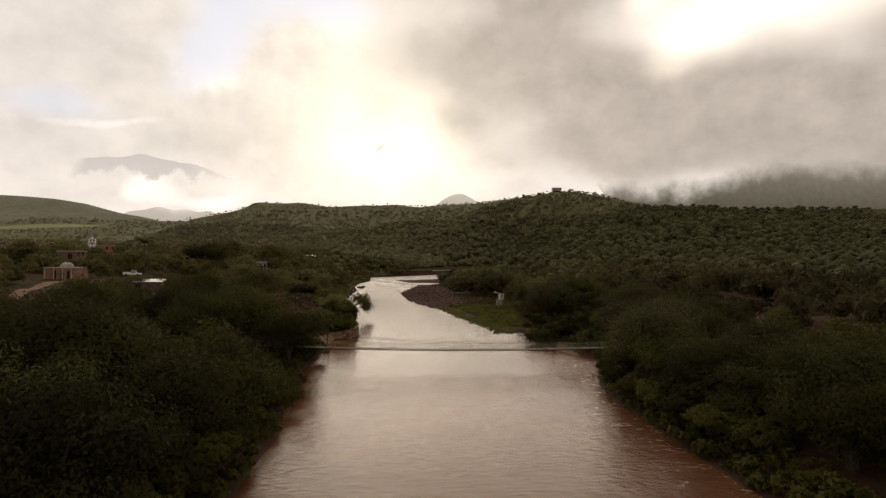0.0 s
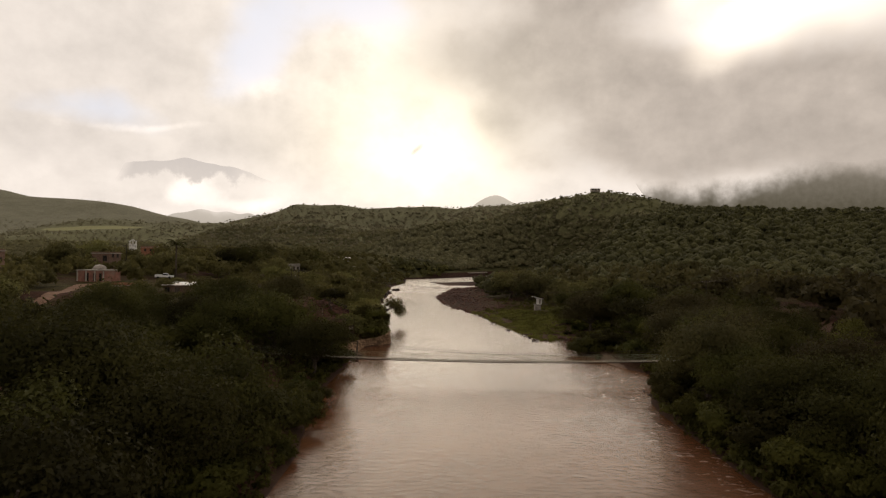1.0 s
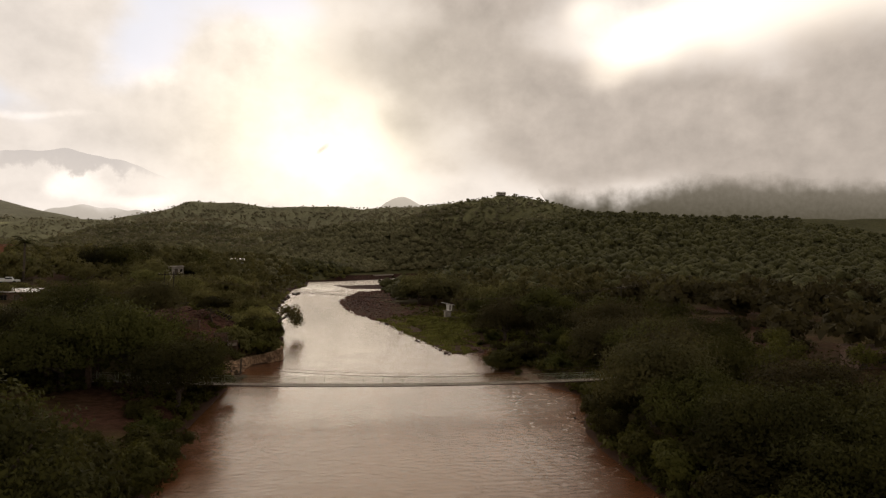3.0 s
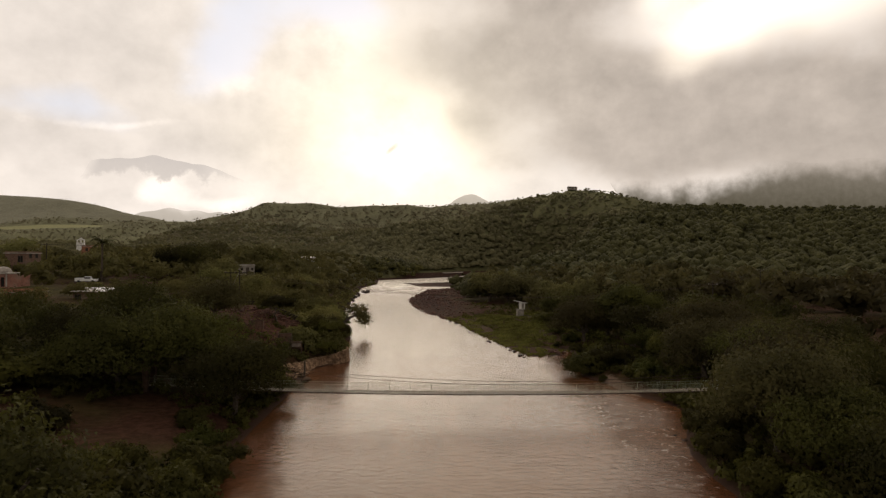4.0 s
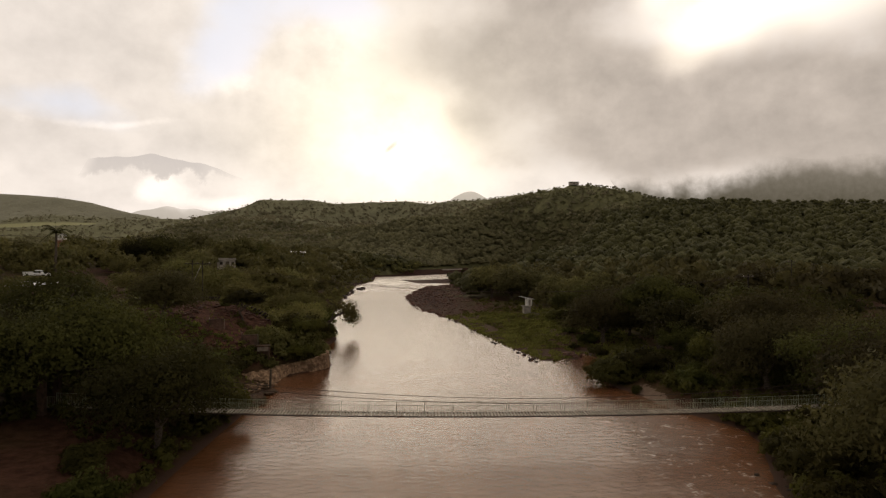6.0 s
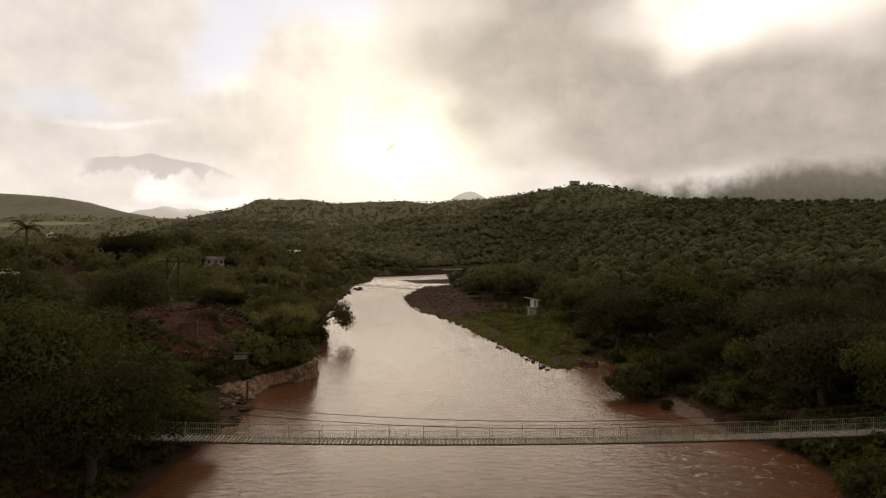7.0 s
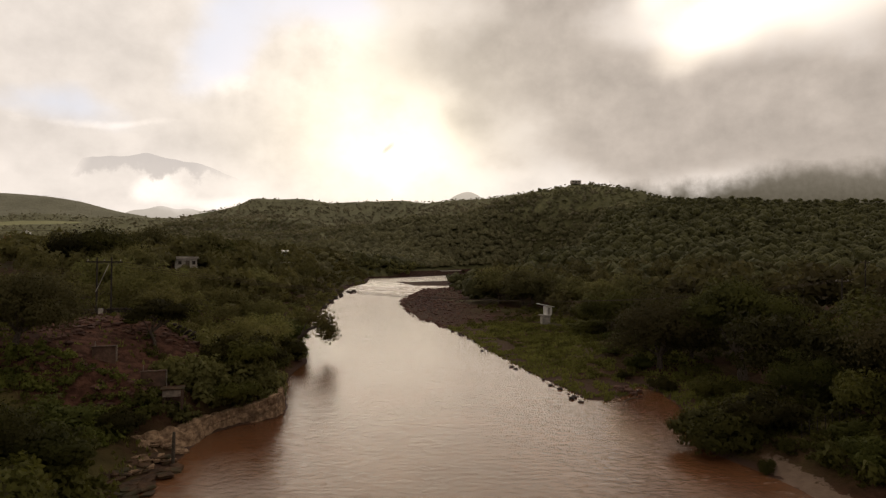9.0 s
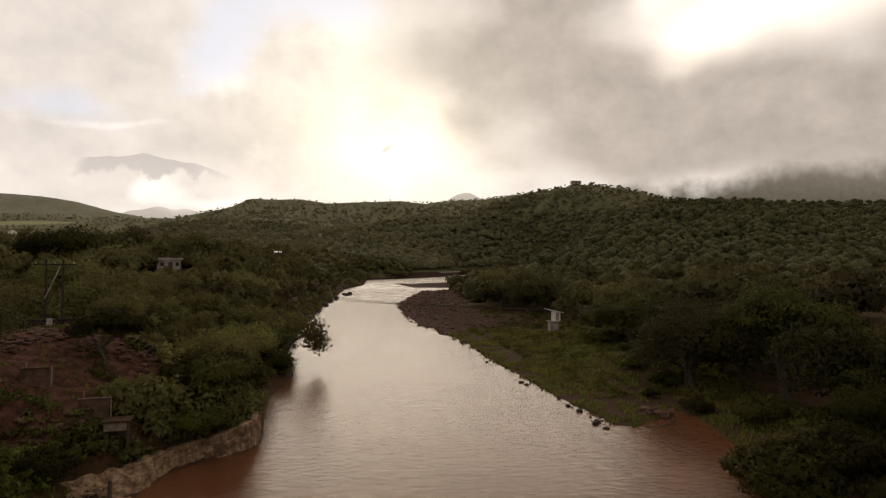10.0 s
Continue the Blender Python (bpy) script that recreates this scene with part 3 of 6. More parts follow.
def build_land():
    xs = spread(((-3600, -1200, 120), (-1200, -300, 30), (-300, -90, 9), (-90, -34, 2.5), (-34, 46, 0.8), (46, 120, 2.5), (120, 420, 9), (420, 1200, 30), (1200, 3700, 120)))
    ys = spread(((-420, -100, 16), (-100, 50, 1.0), (50, 130, 2.0), (130, 330, 5), (330, 620, 8), (620, 1100, 14), (1100, 1800, 40), (1800, 4700, 200)))
    gx, gy = np.meshgrid(xs, ys)
    z = land(gx, gy)
    nx, ny = len(xs), len(ys)
    i = (np.arange(ny - 1)[:, None] * nx + np.arange(nx - 1)).ravel()
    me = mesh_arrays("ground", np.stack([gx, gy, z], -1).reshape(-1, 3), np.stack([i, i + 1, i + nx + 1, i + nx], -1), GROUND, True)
    tagged(new("ground", me), "dark green and bare brown valley ground rising to wooded hills", "ground", kind="structure")
    wx, wy = spread(((-60, 60, 2.0), (60, 400, 20))), spread(((-420, -100, 20), (-100, 130, 2.0), (130, 620, 10)))
    gx, gy = np.meshgrid(wx, wy)
    nx, ny = len(wx), len(wy)
    i = (np.arange(ny - 1)[:, None] * nx + np.arange(nx - 1)).ravel()
    wz = waves(gx, gy, 6, 21) * 0.015
    me = mesh_arrays("river_water", np.stack([gx, gy, wz], -1).reshape(-1, 3), np.stack([i, i + 1, i + nx + 1, i + nx], -1), WATER, True)
    tagged(new("river_water", me), "muddy brown river water reflecting a bright cloudy sky", "water", kind="structure")


build_land()


def ground_at(x, y):
    return float(land(np.array([x]), np.array([y]))[0])


# ---- trees ----
def ico(sub):
    bm = bmesh.new()
    bmesh.ops.create_icosphere(bm, subdivisions=sub, radius=1.0)
    v = np.array([x.co[:] for x in bm.verts])
    f = np.array([[x.index for x in q.verts] for q in bm.faces])
    bm.free()
    return v, f


ICO1 = ico(1)
CAP = (ICO1[0], ICO1[1][ICO1[0][ICO1[1]].mean(1)[:, 2] > -0.35])


def leaf_quads(rng, centres, normals, size, narrow=0.55):
    """Small leaf sprays as folded blades of three corners round centres, facing roughly along normals."""
    n = len(centres)
    nn = normals + rng.normal(0, 0.45, (n, 3))
    nn /= np.linalg.norm(nn, axis=1)[:, None]
    a = np.cross(nn, rng.normal(0, 1, (n, 3)))
    a /= np.linalg.norm(a, axis=1)[:, None] + 1e-9
    b = np.cross(nn, a)
    s = size * rng.uniform(0.6, 1.35, (n, 1))
    a, b = a * s, b * s * narrow
    drop = np.stack([np.zeros(n), np.zeros(n), -0.25 * s[:, 0]], -1)
    v = np.stack([centres - a + drop, centres + 0.6 * a - b * 1.1, centres + 0.8 * a + b + drop * 0.3], 1)
    faces = np.cross(v[:, 1] - v[:, 0], v[:, 2] - v[:, 0])
    away = (faces * normals).sum(1) < 0
    v[away] = v[away][:, ::-1]
    return v.reshape(-1, 3), np.arange(3 * n).reshape(-1, 3)


def soft_normals(rng, normals, up=0.22):
    """Shading directions of leaf sprays: outward from their tuft with a lean to the sky, three corners each."""
    w = normals + np.array([0, 0, up]) + rng.normal(0, 0.28, normals.shape)
    w /= np.linalg.norm(w, axis=1)[:, None]
    return np.repeat(w, 3, axis=0)


def crown_mesh(name, seed, lobes, leaves, size, mat, radius=4.0, height=4.0, base=3.0, flat=0.75, tuft=(0.26, 0.46)):
    """A crown of many leaf sprays over uneven lobes, dense to their hearts."""
    rng = np.random.RandomState(seed)
    lob = []
    for i in range(lobes):
        a, r = rng.uniform(0, 6.283), radius * (0.78 * math.sqrt(rng.uniform(0, 1)))
        h = base + height * (0.18 + 0.62 * rng.uniform(0, 1) * (1 - 0.55 * (r / radius) ** 2))
        lob.append((r * math.cos(a), r * math.sin(a), h, radius * rng.uniform(*tuft)))
    lob = np.array(lob)
    which = rng.choice(lobes, leaves, p=lob[:, 3] ** 2 / (lob[:, 3] ** 2).sum())
    nrm = rng.normal(0, 1, (leaves, 3))
    nrm[:, 2] = np.where(nrm[:, 2] < -0.3, -nrm[:, 2] * rng.uniform(0, 1, leaves), nrm[:, 2])
    nrm /= np.linalg.norm(nrm, axis=1)[:, None]
    wob = 1 + 0.16 * np.sin(nrm[:, 0] * 5 + which) + 0.14 * np.sin(nrm[:, 1] * 7 + 2 * which) + 0.12 * np.sin(nrm[:, 2] * 6 + which)
    rad = lob[which, 3] * wob * (0.30 + 0.77 * rng.uniform(0.0, 1.0, leaves) ** 0.4)
    c = lob[which, :3] + nrm * rad[:, None] * np.array([1, 1, flat])
    v1, q1 = leaf_quads(rng, c, nrm, size)
    middle = c - np.array([0, 0, base + 0.35 * height])
    middle /= np.linalg.norm(middle, axis=1)[:, None] + 1e-9
    me = mesh_arrays(name, v1, q1, mat, True, soft_normals(rng, 0.65 * nrm + 0.5 * middle))
    return me, lob


def trunk_bm(seed, lob, height, thick=0.28):
    rng = random.Random(seed)
    bm = bmesh.new()
    lean = Vector((rng.uniform(-0.5, 0.5), rng.uniform(-0.5, 0.5), 0))
    fork = Vector((0, 0, height * 0.45)) + lean
    tube(bm, [(0, 0, -0.6), Vector((0, 0, height * 0.2)) + lean * 0.3, fork], [thick * 1.35, thick, thick * 0.8], 8)
    for x, y, z, r in lob[::max(1, len(lob) // 6)]:
        end = Vector((x, y, z))
        mid = fork.lerp(end, 0.5) + Vector((rng.uniform(-0.4, 0.4), rng.uniform(-0.4, 0.4), 0.3))
        tube(bm, [fork - Vector((0, 0, 0.2)), mid, end], [thick * 0.55, thick * 0.33, 0.05], 6)
    return bm


PROTO = {}


def tree_kind(key, seed, lobes, leaves, size, mat, radius, height, base, flat=0.8, thick=0.28, tuft=(0.26, 0.46)):
    root = empty("tree", pose(0, 0, -200))
    me, lob = crown_mesh("crown", seed, lobes, leaves, size, mat, radius, height, base, flat, tuft)
    part("trunk", trunk_bm(seed, lob, base + height * 0.4, thick), BARK, root)
    part_mesh("crown", me, root)
    PROTO[key] = (root, radius, base + height)


# strips of low growth between the river and what stands behind it: ends (x, y, height), half width
LOW_STRIPS = (((-1, -85, 16), (-81, 56, 11.0), 6), ((1, -60, 15.8), (-49, 116, 12.6), 5), ((1, -20, 14.2), (-49, 116, 12.6), 5), ((0, -68, 16), (-57, 42, 9.3), 5), ((-1, -86, 15.8), (-184.5, 276, 22.0), 4), ((1, -60, 15.8), (-184.5, 276, 22.0), 4),
              ((-1, -80, 16.2), (-70, 67, 11.3), 4), ((-1, -80, 16.2), (-69, 71, 15.5), 4), ((-1, -87, 15.8), (-98, 43, 13.5), 6), ((-1, -86, 15.8), (-94, 84, 15.0), 4), ((-1, -87, 15.8), (-129, 181, 17.7), 4), ((0, -68, 16.4), (60, -6, 5.6), 2),
              ((-1, -84, 16), (-72, 28, 8.0), 4), ((-1, -86, 16), (-76, 40, 9.0), 4), ((1.5, -30, 14.2), (-31, 41, 8.6), 3), ((1.5, -16, 14.4), (-31, 41, 8.6), 3), ((1.5, -16, 14.4), (-19, 25, 4.3), 3), ((1.5, -30, 14.2), (-18, 25, 4.3), 3), ((1.5, -16, 14.4), (-24, 25, 5.6), 3),
              ((1.5, -16, 14.4), (-28, 33, 7.8), 4), ((1, -50, 15.2), (-46, 191, 17.8), 3), ((1, -16, 14.4), (30, 96, 1.6), 4), ((-1, -87, 15.8), (30, 96, 1.6), 4), ((1, -40, 14.4), (159, 216, 16.0), 4),
              ((1, -18, 14.4), (159, 216, 16.0), 4))


def height_limit(x, y):
    """How high above the sea growth may stand at these places."""
    x, y = np.asarray(x, float), np.asarray(y, float)
    top = np.full(x.shape, 999.0)
    for (ax, ay, az), (bx, by, bz), half in LOW_STRIPS:
        dx, dy = bx - ax, by - ay
        n2 = dx * dx + dy * dy
        f = ((x - ax) * dx + (y - ay) * dy) / n2
        off = np.abs((x - ax) * dy - (y - ay) * dx) / math.sqrt(n2)
        top = np.where((f > 0.05) & (f < 1.0) & (off < half), np.minimum(top, az + (bz - az) * f), top)
    return top


def plant(key, x, y, top, turn=None, name="tree", label="", group="", rng=random, squash=1.0, sink=0.0):
    """A copy of a kind, standing on the land, scaled so that its top is at height top above the land."""
    root, radius, tall = PROTO[key]
    allowed = float(height_limit(np.array([x]), np.array([y]))[0]) - ground_at(x, y)
    s = min(top, max(allowed, 1.2)) / tall
    m = pose(x, y, ground_at(x, y) - 0.1 - sink, 0, 0, rng.uniform(0, 360) if turn is None else turn)
    ob = copy_thing(root, m)
    ob.scale = (s * squash, s * squash, s)
    ob.name = name
    return tagged(ob, label or "leafy dark green tree with a rounded crown on the bank", "bush" if "bush" in name or "shrub" in name else "tree", group)


tree_kind("big_a", 11, 38, 19000, 0.122, LEAF_DARK, 5.4, 7.4, 1.2)
tree_kind("big_b", 12, 34, 18000, 0.122, LEAF_DARK, 5.0, 7.0, 1.0)
tree_kind("big_c", 13, 42, 20000, 0.128, LEAF_DARK, 6.2, 6.6, 1.2, 0.8)
tree_kind("wide_a", 11, 30, 6500, 0.225, LEAF_DARK, 5.4, 7.4, 1.2)
tree_kind("wide_b", 12, 26, 6200, 0.225, LEAF_DARK, 5.0, 7.0, 1.0)
tree_kind("wide_c", 13, 32, 6800, 0.235, LEAF_DARK, 6.2, 6.6, 1.2, 0.8)
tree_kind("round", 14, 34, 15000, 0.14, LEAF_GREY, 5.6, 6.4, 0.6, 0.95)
tree_kind("flat", 22, 30, 14000, 0.17, LEAF_DARK, 5.0, 6.4, 3.6, 0.62, 0.40)
tree_kind("olive_a", 31, 28, 7000, 0.20, LEAF_VALLEY_HAZED, 5.2, 6.8, 0.8)
tree_kind("olive_b", 32, 26, 6800, 0.20, LEAF_VALLEY_HAZED, 5.6, 6.2, 0.6)
tree_kind("far_a", 25, 26, 3800, 0.31, LEAF_PLAIN_HAZED, 5.4, 7.0, 1.0)
tree_kind("far_b", 26, 24, 3800, 0.31, LEAF_PLAIN_HAZED, 5.2, 6.6, 0.8)
tree_kind("mid_a", 15, 16, 6000, 0.24, LEAF, 3.8, 4.8, 0.9)
tree_kind("thin", 23, 12, 7000, 0.15, LEAF, 3.6, 2.6, 2.8, 0.6, 0.16)
tree_kind("fresh", 18, 48, 21000, 0.088, LEAF_FRESH, 3.6, 5.4, 0.2, 0.9, tuft=(0.20, 0.32))
tree_kind("bush_a", 19, 10, 5500, 0.105, LEAF_FRESH, 1.9, 1.8, 0.0, 0.9, 0.06)
tree_kind("bush_b", 20, 10, 5500, 0.105, LEAF, 2.0, 1.9, 0.0, 0.9, 0.06)
tree_kind("bush_c", 21, 9, 5000, 0.10, LEAF, 1.7, 1.7, 0.0, 0.9, 0.06)

rng = random.Random(5)
NEAR_TREES = (
    # left bank, before the bare patch
    ("big_a", -17.5, -51, 9), ("big_b", -17, -42, 9.5), ("big_c", -25, -46, 10), ("big_b", -24, -57, 10), ("big_a", -33, -52, 10.5), ("big_c", -36, -40, 9.5),
    ("big_b", -18, -62, 9), ("big_c", -29, -68, 10), ("big_a", -43, -60, 11), ("big_b", -46, -44, 10), ("big_a", -27, -37, 8),
    # left bank, before the bridge
    ("big_a", -17.4, -5.0, 8.6), ("big_c", -24, 1, 9.5), ("big_b", -29, -4, 9.5), ("big_a", -35, 3, 9.5), ("big_c", -43, -4, 10), ("big_b", -21, 7, 6.5), ("big_c", -40, -18, 9),
    ("big_a", -52, -20, 10), ("big_b", -47, 10, 8.5), ("big_a", -30, 10, 7), ("big_c", -57, 0, 10),
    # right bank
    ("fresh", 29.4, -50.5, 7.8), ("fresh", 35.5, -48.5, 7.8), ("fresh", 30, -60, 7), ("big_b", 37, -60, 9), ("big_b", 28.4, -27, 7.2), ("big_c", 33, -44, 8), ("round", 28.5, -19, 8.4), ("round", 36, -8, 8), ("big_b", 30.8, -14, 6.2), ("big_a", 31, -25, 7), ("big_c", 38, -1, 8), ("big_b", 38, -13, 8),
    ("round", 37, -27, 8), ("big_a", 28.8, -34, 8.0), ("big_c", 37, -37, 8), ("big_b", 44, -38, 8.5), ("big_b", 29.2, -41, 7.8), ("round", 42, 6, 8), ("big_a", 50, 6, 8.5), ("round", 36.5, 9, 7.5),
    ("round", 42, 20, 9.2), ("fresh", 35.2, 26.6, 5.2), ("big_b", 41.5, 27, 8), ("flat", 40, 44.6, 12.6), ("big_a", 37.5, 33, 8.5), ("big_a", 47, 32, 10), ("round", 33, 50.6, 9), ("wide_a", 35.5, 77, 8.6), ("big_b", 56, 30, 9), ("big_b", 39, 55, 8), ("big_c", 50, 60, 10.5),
    ("big_a", 43, 74, 8), ("far_a", 47, 108, 9.5), ("far_a", 42, 118, 9), ("far_b", 31, 132, 10.5), ("far_a", 26, 146, 11.5), ("far_a", 35, 142, 12), ("far_b", 29, 172, 9.5), ("far_a", 30, 158, 11), ("mid_a", 36, 92, 5),
    # left slope
    ("round", -29, 24.5, 6.0), ("thin", -21.5, 32, 4.4), ("thin", -24.2, 33, 4.6), ("big_b", -16.5, 41, 4.5), ("big_a", -17, 48, 5), ("big_b", -17.5, 56, 5), ("big_a", -20, 66, 6), ("big_c", -24, 78, 6), ("big_b", -31, 52, 6),
    ("big_c", -40, 60, 6.5), ("big_a", -36, 76, 6.5), ("far_a", -52, 132, 10), ("far_a", -64, 128, 10), ("far_b", -36, 128, 7), ("far_b", -30, 100, 7), ("far_a", -40, 94, 6.5),
    # village
    ("far_a", -118, 120, 10), ("far_b", -104, 118, 9), ("far_a", -96, 112, 9.5), ("far_a", -88, 100, 8.5), ("far_b", -82, 92, 8), ("far_a", -76, 84, 7.5), ("far_a", -110, 92, 10), ("far_a", -122, 70, 10),
    ("far_b", -66, 58, 6.5), ("far_a", -60, 52, 6), ("wide_a", -64, 97, 9.0), ("wide_c", -58, 98, 9.0), ("wide_b", -49.5, 135, 9.0), ("big_b", -35.8, 13.2, 9.2), ("far_a", -46, 84, 7), ("far_a", -90, 40, 7), ("far_b", -84, 30, 7.5), ("far_a", -66, 26, 7), ("far_a", -74, 14, 8), ("far_a", -92, 20, 9))
for key, x, y, top in NEAR_TREES:
    # farther left-bank trees take the leaves lightened for haze
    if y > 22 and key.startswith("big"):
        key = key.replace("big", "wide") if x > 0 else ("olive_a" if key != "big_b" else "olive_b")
    kinds = {"round": "rounded grey-green tree with fine feathery leaves on the bank", "fresh": "bright green leafy tree at the river's edge", "flat": "tall dark spreading tree with a flat crown",
             "thin": "sparse tree with bare twin stems on the terraced slope"}
    plant(key, x + rng.uniform(-0.4, 0.4), y + rng.uniform(-0.4, 0.4), top, rng=rng, label=kinds.get(key, ""), group="trees along the river")

NEAR_BUSHES = (("bush_b", 24.6, 20.6, 3.0, 1.1), ("bush_b", 27.0, 22, 2.8, 1.1), ("bush_c", 25.6, 16, 1.0, 0.7), ("bush_b", 33, 81, 2.4, 1.6), ("bush_b", 35.5, 79, 2.2, 1.4),
               ("bush_c", -14.6, -18, 2.4, 1.0), ("bush_c", -15.5, -22, 2.8, 1.1), ("bush_c", -15, -27, 2.8, 1.1), ("bush_c", -16.5, -31, 3.4, 1.1), ("bush_c", -18.5, -34, 3.6, 1.1), ("bush_a", -17, -14.5, 2.0, 1.0),
               ("bush_b", -20, -30, 2.4, 1.0), ("bush_c", -19.5, -22, 1.6, 1.2), ("bush_b", -21, -26, 2.0, 1.2), ("bush_b", -27, -24, 2.4, 1.3), ("bush_c", -29, -17, 2.2, 1.3), ("bush_c", -19, -10.5, 1.6, 1.2), ("bush_a", -19.6, 12.0, 2.4, 1.2), ("bush_a", -22, 16.0, 2.4, 1.2), ("bush_c", -19.5, 20.5, 1.6, 1.1), ("bush_a", -22, 13, 2.6, 1.2), ("bush_b", -16.6, 4.6, 3.4, 1.0), ("bush_b", -18.5, 3.2, 3.8, 1.0), ("bush_b", -14, 33, 2.6, 1.0), ("bush_b", -13.6, 36.5, 3.0, 1.0),
               ("bush_b", -13.8, 29.5, 2.2, 1.0), ("bush_c", -15.6, 34.5, 2.6, 1.1), ("bush_b", -14.6, 43, 2.8, 1.1), ("bush_c", -15.2, 50, 2.6, 1.1), ("bush_c", -14.8, 58, 2.6, 1.1), ("bush_a", -17.6, 70, 2.6, 1.2), ("bush_b", -20, 80, 2.8, 1.2),
               ("bush_b", -15.6, -48, 2.8, 1.2), ("bush_c", -15.4, -53, 2.6, 1.2), ("bush_b", -15.8, -58, 2.8, 1.2), ("bush_c", -15.6, -43, 2.6, 1.2), ("bush_b", -38, -6, 3.6, 1.4), ("bush_b", -41, -1, 3.8, 1.4), ("bush_c", -36, -2.5, 3.0, 1.4), ("bush_b", -44, -8, 4.0, 1.4), ("bush_c", -33, -1, 2.6, 1.3), ("bush_b", 26.4, -13, 2.4, 1.0), ("bush_b", 33.5, -3.5, 1.6, 1.2), ("bush_b", 30.6, -5.6, 1.7, 1.3), ("bush_b", 28.2, -9.5, 2.6, 1.2), ("bush_b", 25.2, -18, 2.2, 1.0), ("bush_c", 32.4, 4.6, 1.3, 1.2), ("bush_c", 29.6, 7.6, 1.2, 1.2), ("bush_b", 24.8, -25, 2.6, 1.0), ("bush_b", 25.2, -31, 2.8, 1.1), ("bush_b", 25.4, -36, 2.6, 1.1), ("bush_b", 25.6, -41, 2.8, 1.1), ("bush_c", 26.2, -46, 2.4, 1.0), ("bush_b", 28.5, -30, 3.0, 1.3), ("bush_b", 29, -37, 3.2, 1.3), ("bush_b", 30, -23, 3.0, 1.3), ("bush_b", 32, -32, 3.2, 1.4), ("bush_a", 30.5, 12, 1.8, 1.1), ("bush_c", 28.6, 20.5, 2.6, 1.2), ("bush_a", 32.5, 16.5, 1.5, 1.2), ("bush_c", 27.8, 17.3, 0.9, 0.9), ("bush_c", 29.8, 15, 0.8, 1.3),
               ("bush_a", 31, 52, 1.6, 1.2), ("bush_a", 29, 58, 1.4, 1.3), ("bush_c", 33, 64, 1.8, 1.2), ("bush_a", 34, 70, 1.6, 1.2), ("bush_c", 29, 41, 1.6, 1.0), ("bush_b", 32, 36, 2.2, 1.1), ("bush_c", 27, 47, 1.0, 1.0))
for key, x, y, top, wide in NEAR_BUSHES:
    fresh = {"bush_a": "fresh green leafy bush", "bush_b": "dense dark green bush", "bush_c": "small green bush"}[key]
    plant(key, x, y, top, rng=rng, name="bush", label=fresh + (" at the water's edge" if abs(river_distance(np.array([x]), np.array([y]))[0]) < 3.5 else " on the river bank"), group="bushes along the river", squash=wide)


# ---- woods and scrub, past counting ----
def wood(name, label, places, scales, templates, mat, seed):
    """Joined trees at places (x, y), of the given templates (verts, faces with equal corners)."""
    r = np.random.RandomState(seed)
    z = land(places[:, 0], places[:, 1])
    scales = np.minimum(scales, np.maximum((height_limit(places[:, 0], places[:, 1]) - z) / 2.0, 0.25))
    vs, fs, ns, n = [], [], [], 0
    for (x, y), h, s in zip(places, z, scales):
        v, f, *soft = templates[r.randint(len(templates))]
        a = r.uniform(0, 6.283)
        c, k = math.cos(a) * s, math.sin(a) * s
        w = np.stack([v[:, 0] * c - v[:, 1] * k + x, v[:, 0] * k + v[:, 1] * c + y, v[:, 2] * s * r.uniform(0.8, 1.2) + h - 0.2], -1)
        vs.append(w)
        fs.append(f + n)
        n += len(v)
        if soft:
            d = soft[0]
            ns.append(np.stack([d[:, 0] * math.cos(a) - d[:, 1] * math.sin(a), d[:, 0] * math.sin(a) + d[:, 1] * math.cos(a), d[:, 2]], -1))
    me = mesh_arrays(name, np.concatenate(vs), np.concatenate(fs), mat, True, np.concatenate(ns) if ns else None)
    return tagged(new(name, me), label, "trees", kind="stuff")


def clump(seed, leaves, size, lobes=5, radius=1.0):
    """A small tree of leaf quads, about one metre in radius."""
    r = np.random.RandomState(seed)
    lob = np.stack([r.uniform(-0.6, 0.6, lobes), r.uniform(-0.6, 0.6, lobes), r.uniform(0.6, 1.35, lobes), r.uniform(0.4, 0.65, lobes)], -1)
    w = r.randint(0, lobes, leaves)
    nrm = r.normal(0, 1, (leaves, 3))
    nrm[:, 2] = np.where(nrm[:, 2] < -0.2, -nrm[:, 2] * 0.6, nrm[:, 2])
    nrm /= np.linalg.norm(nrm, axis=1)[:, None]
    c = lob[w, :3] + nrm * (lob[w, 3] * r.uniform(0.75, 1.05, leaves))[:, None]
    v, q = leaf_quads(r, c, nrm, size, 0.8)
    middle = c - np.array([0, 0, 0.7])
    middle /= np.linalg.norm(middle, axis=1)[:, None] + 1e-9
    return v * radius, q, soft_normals(r, 0.65 * nrm + 0.5 * middle)


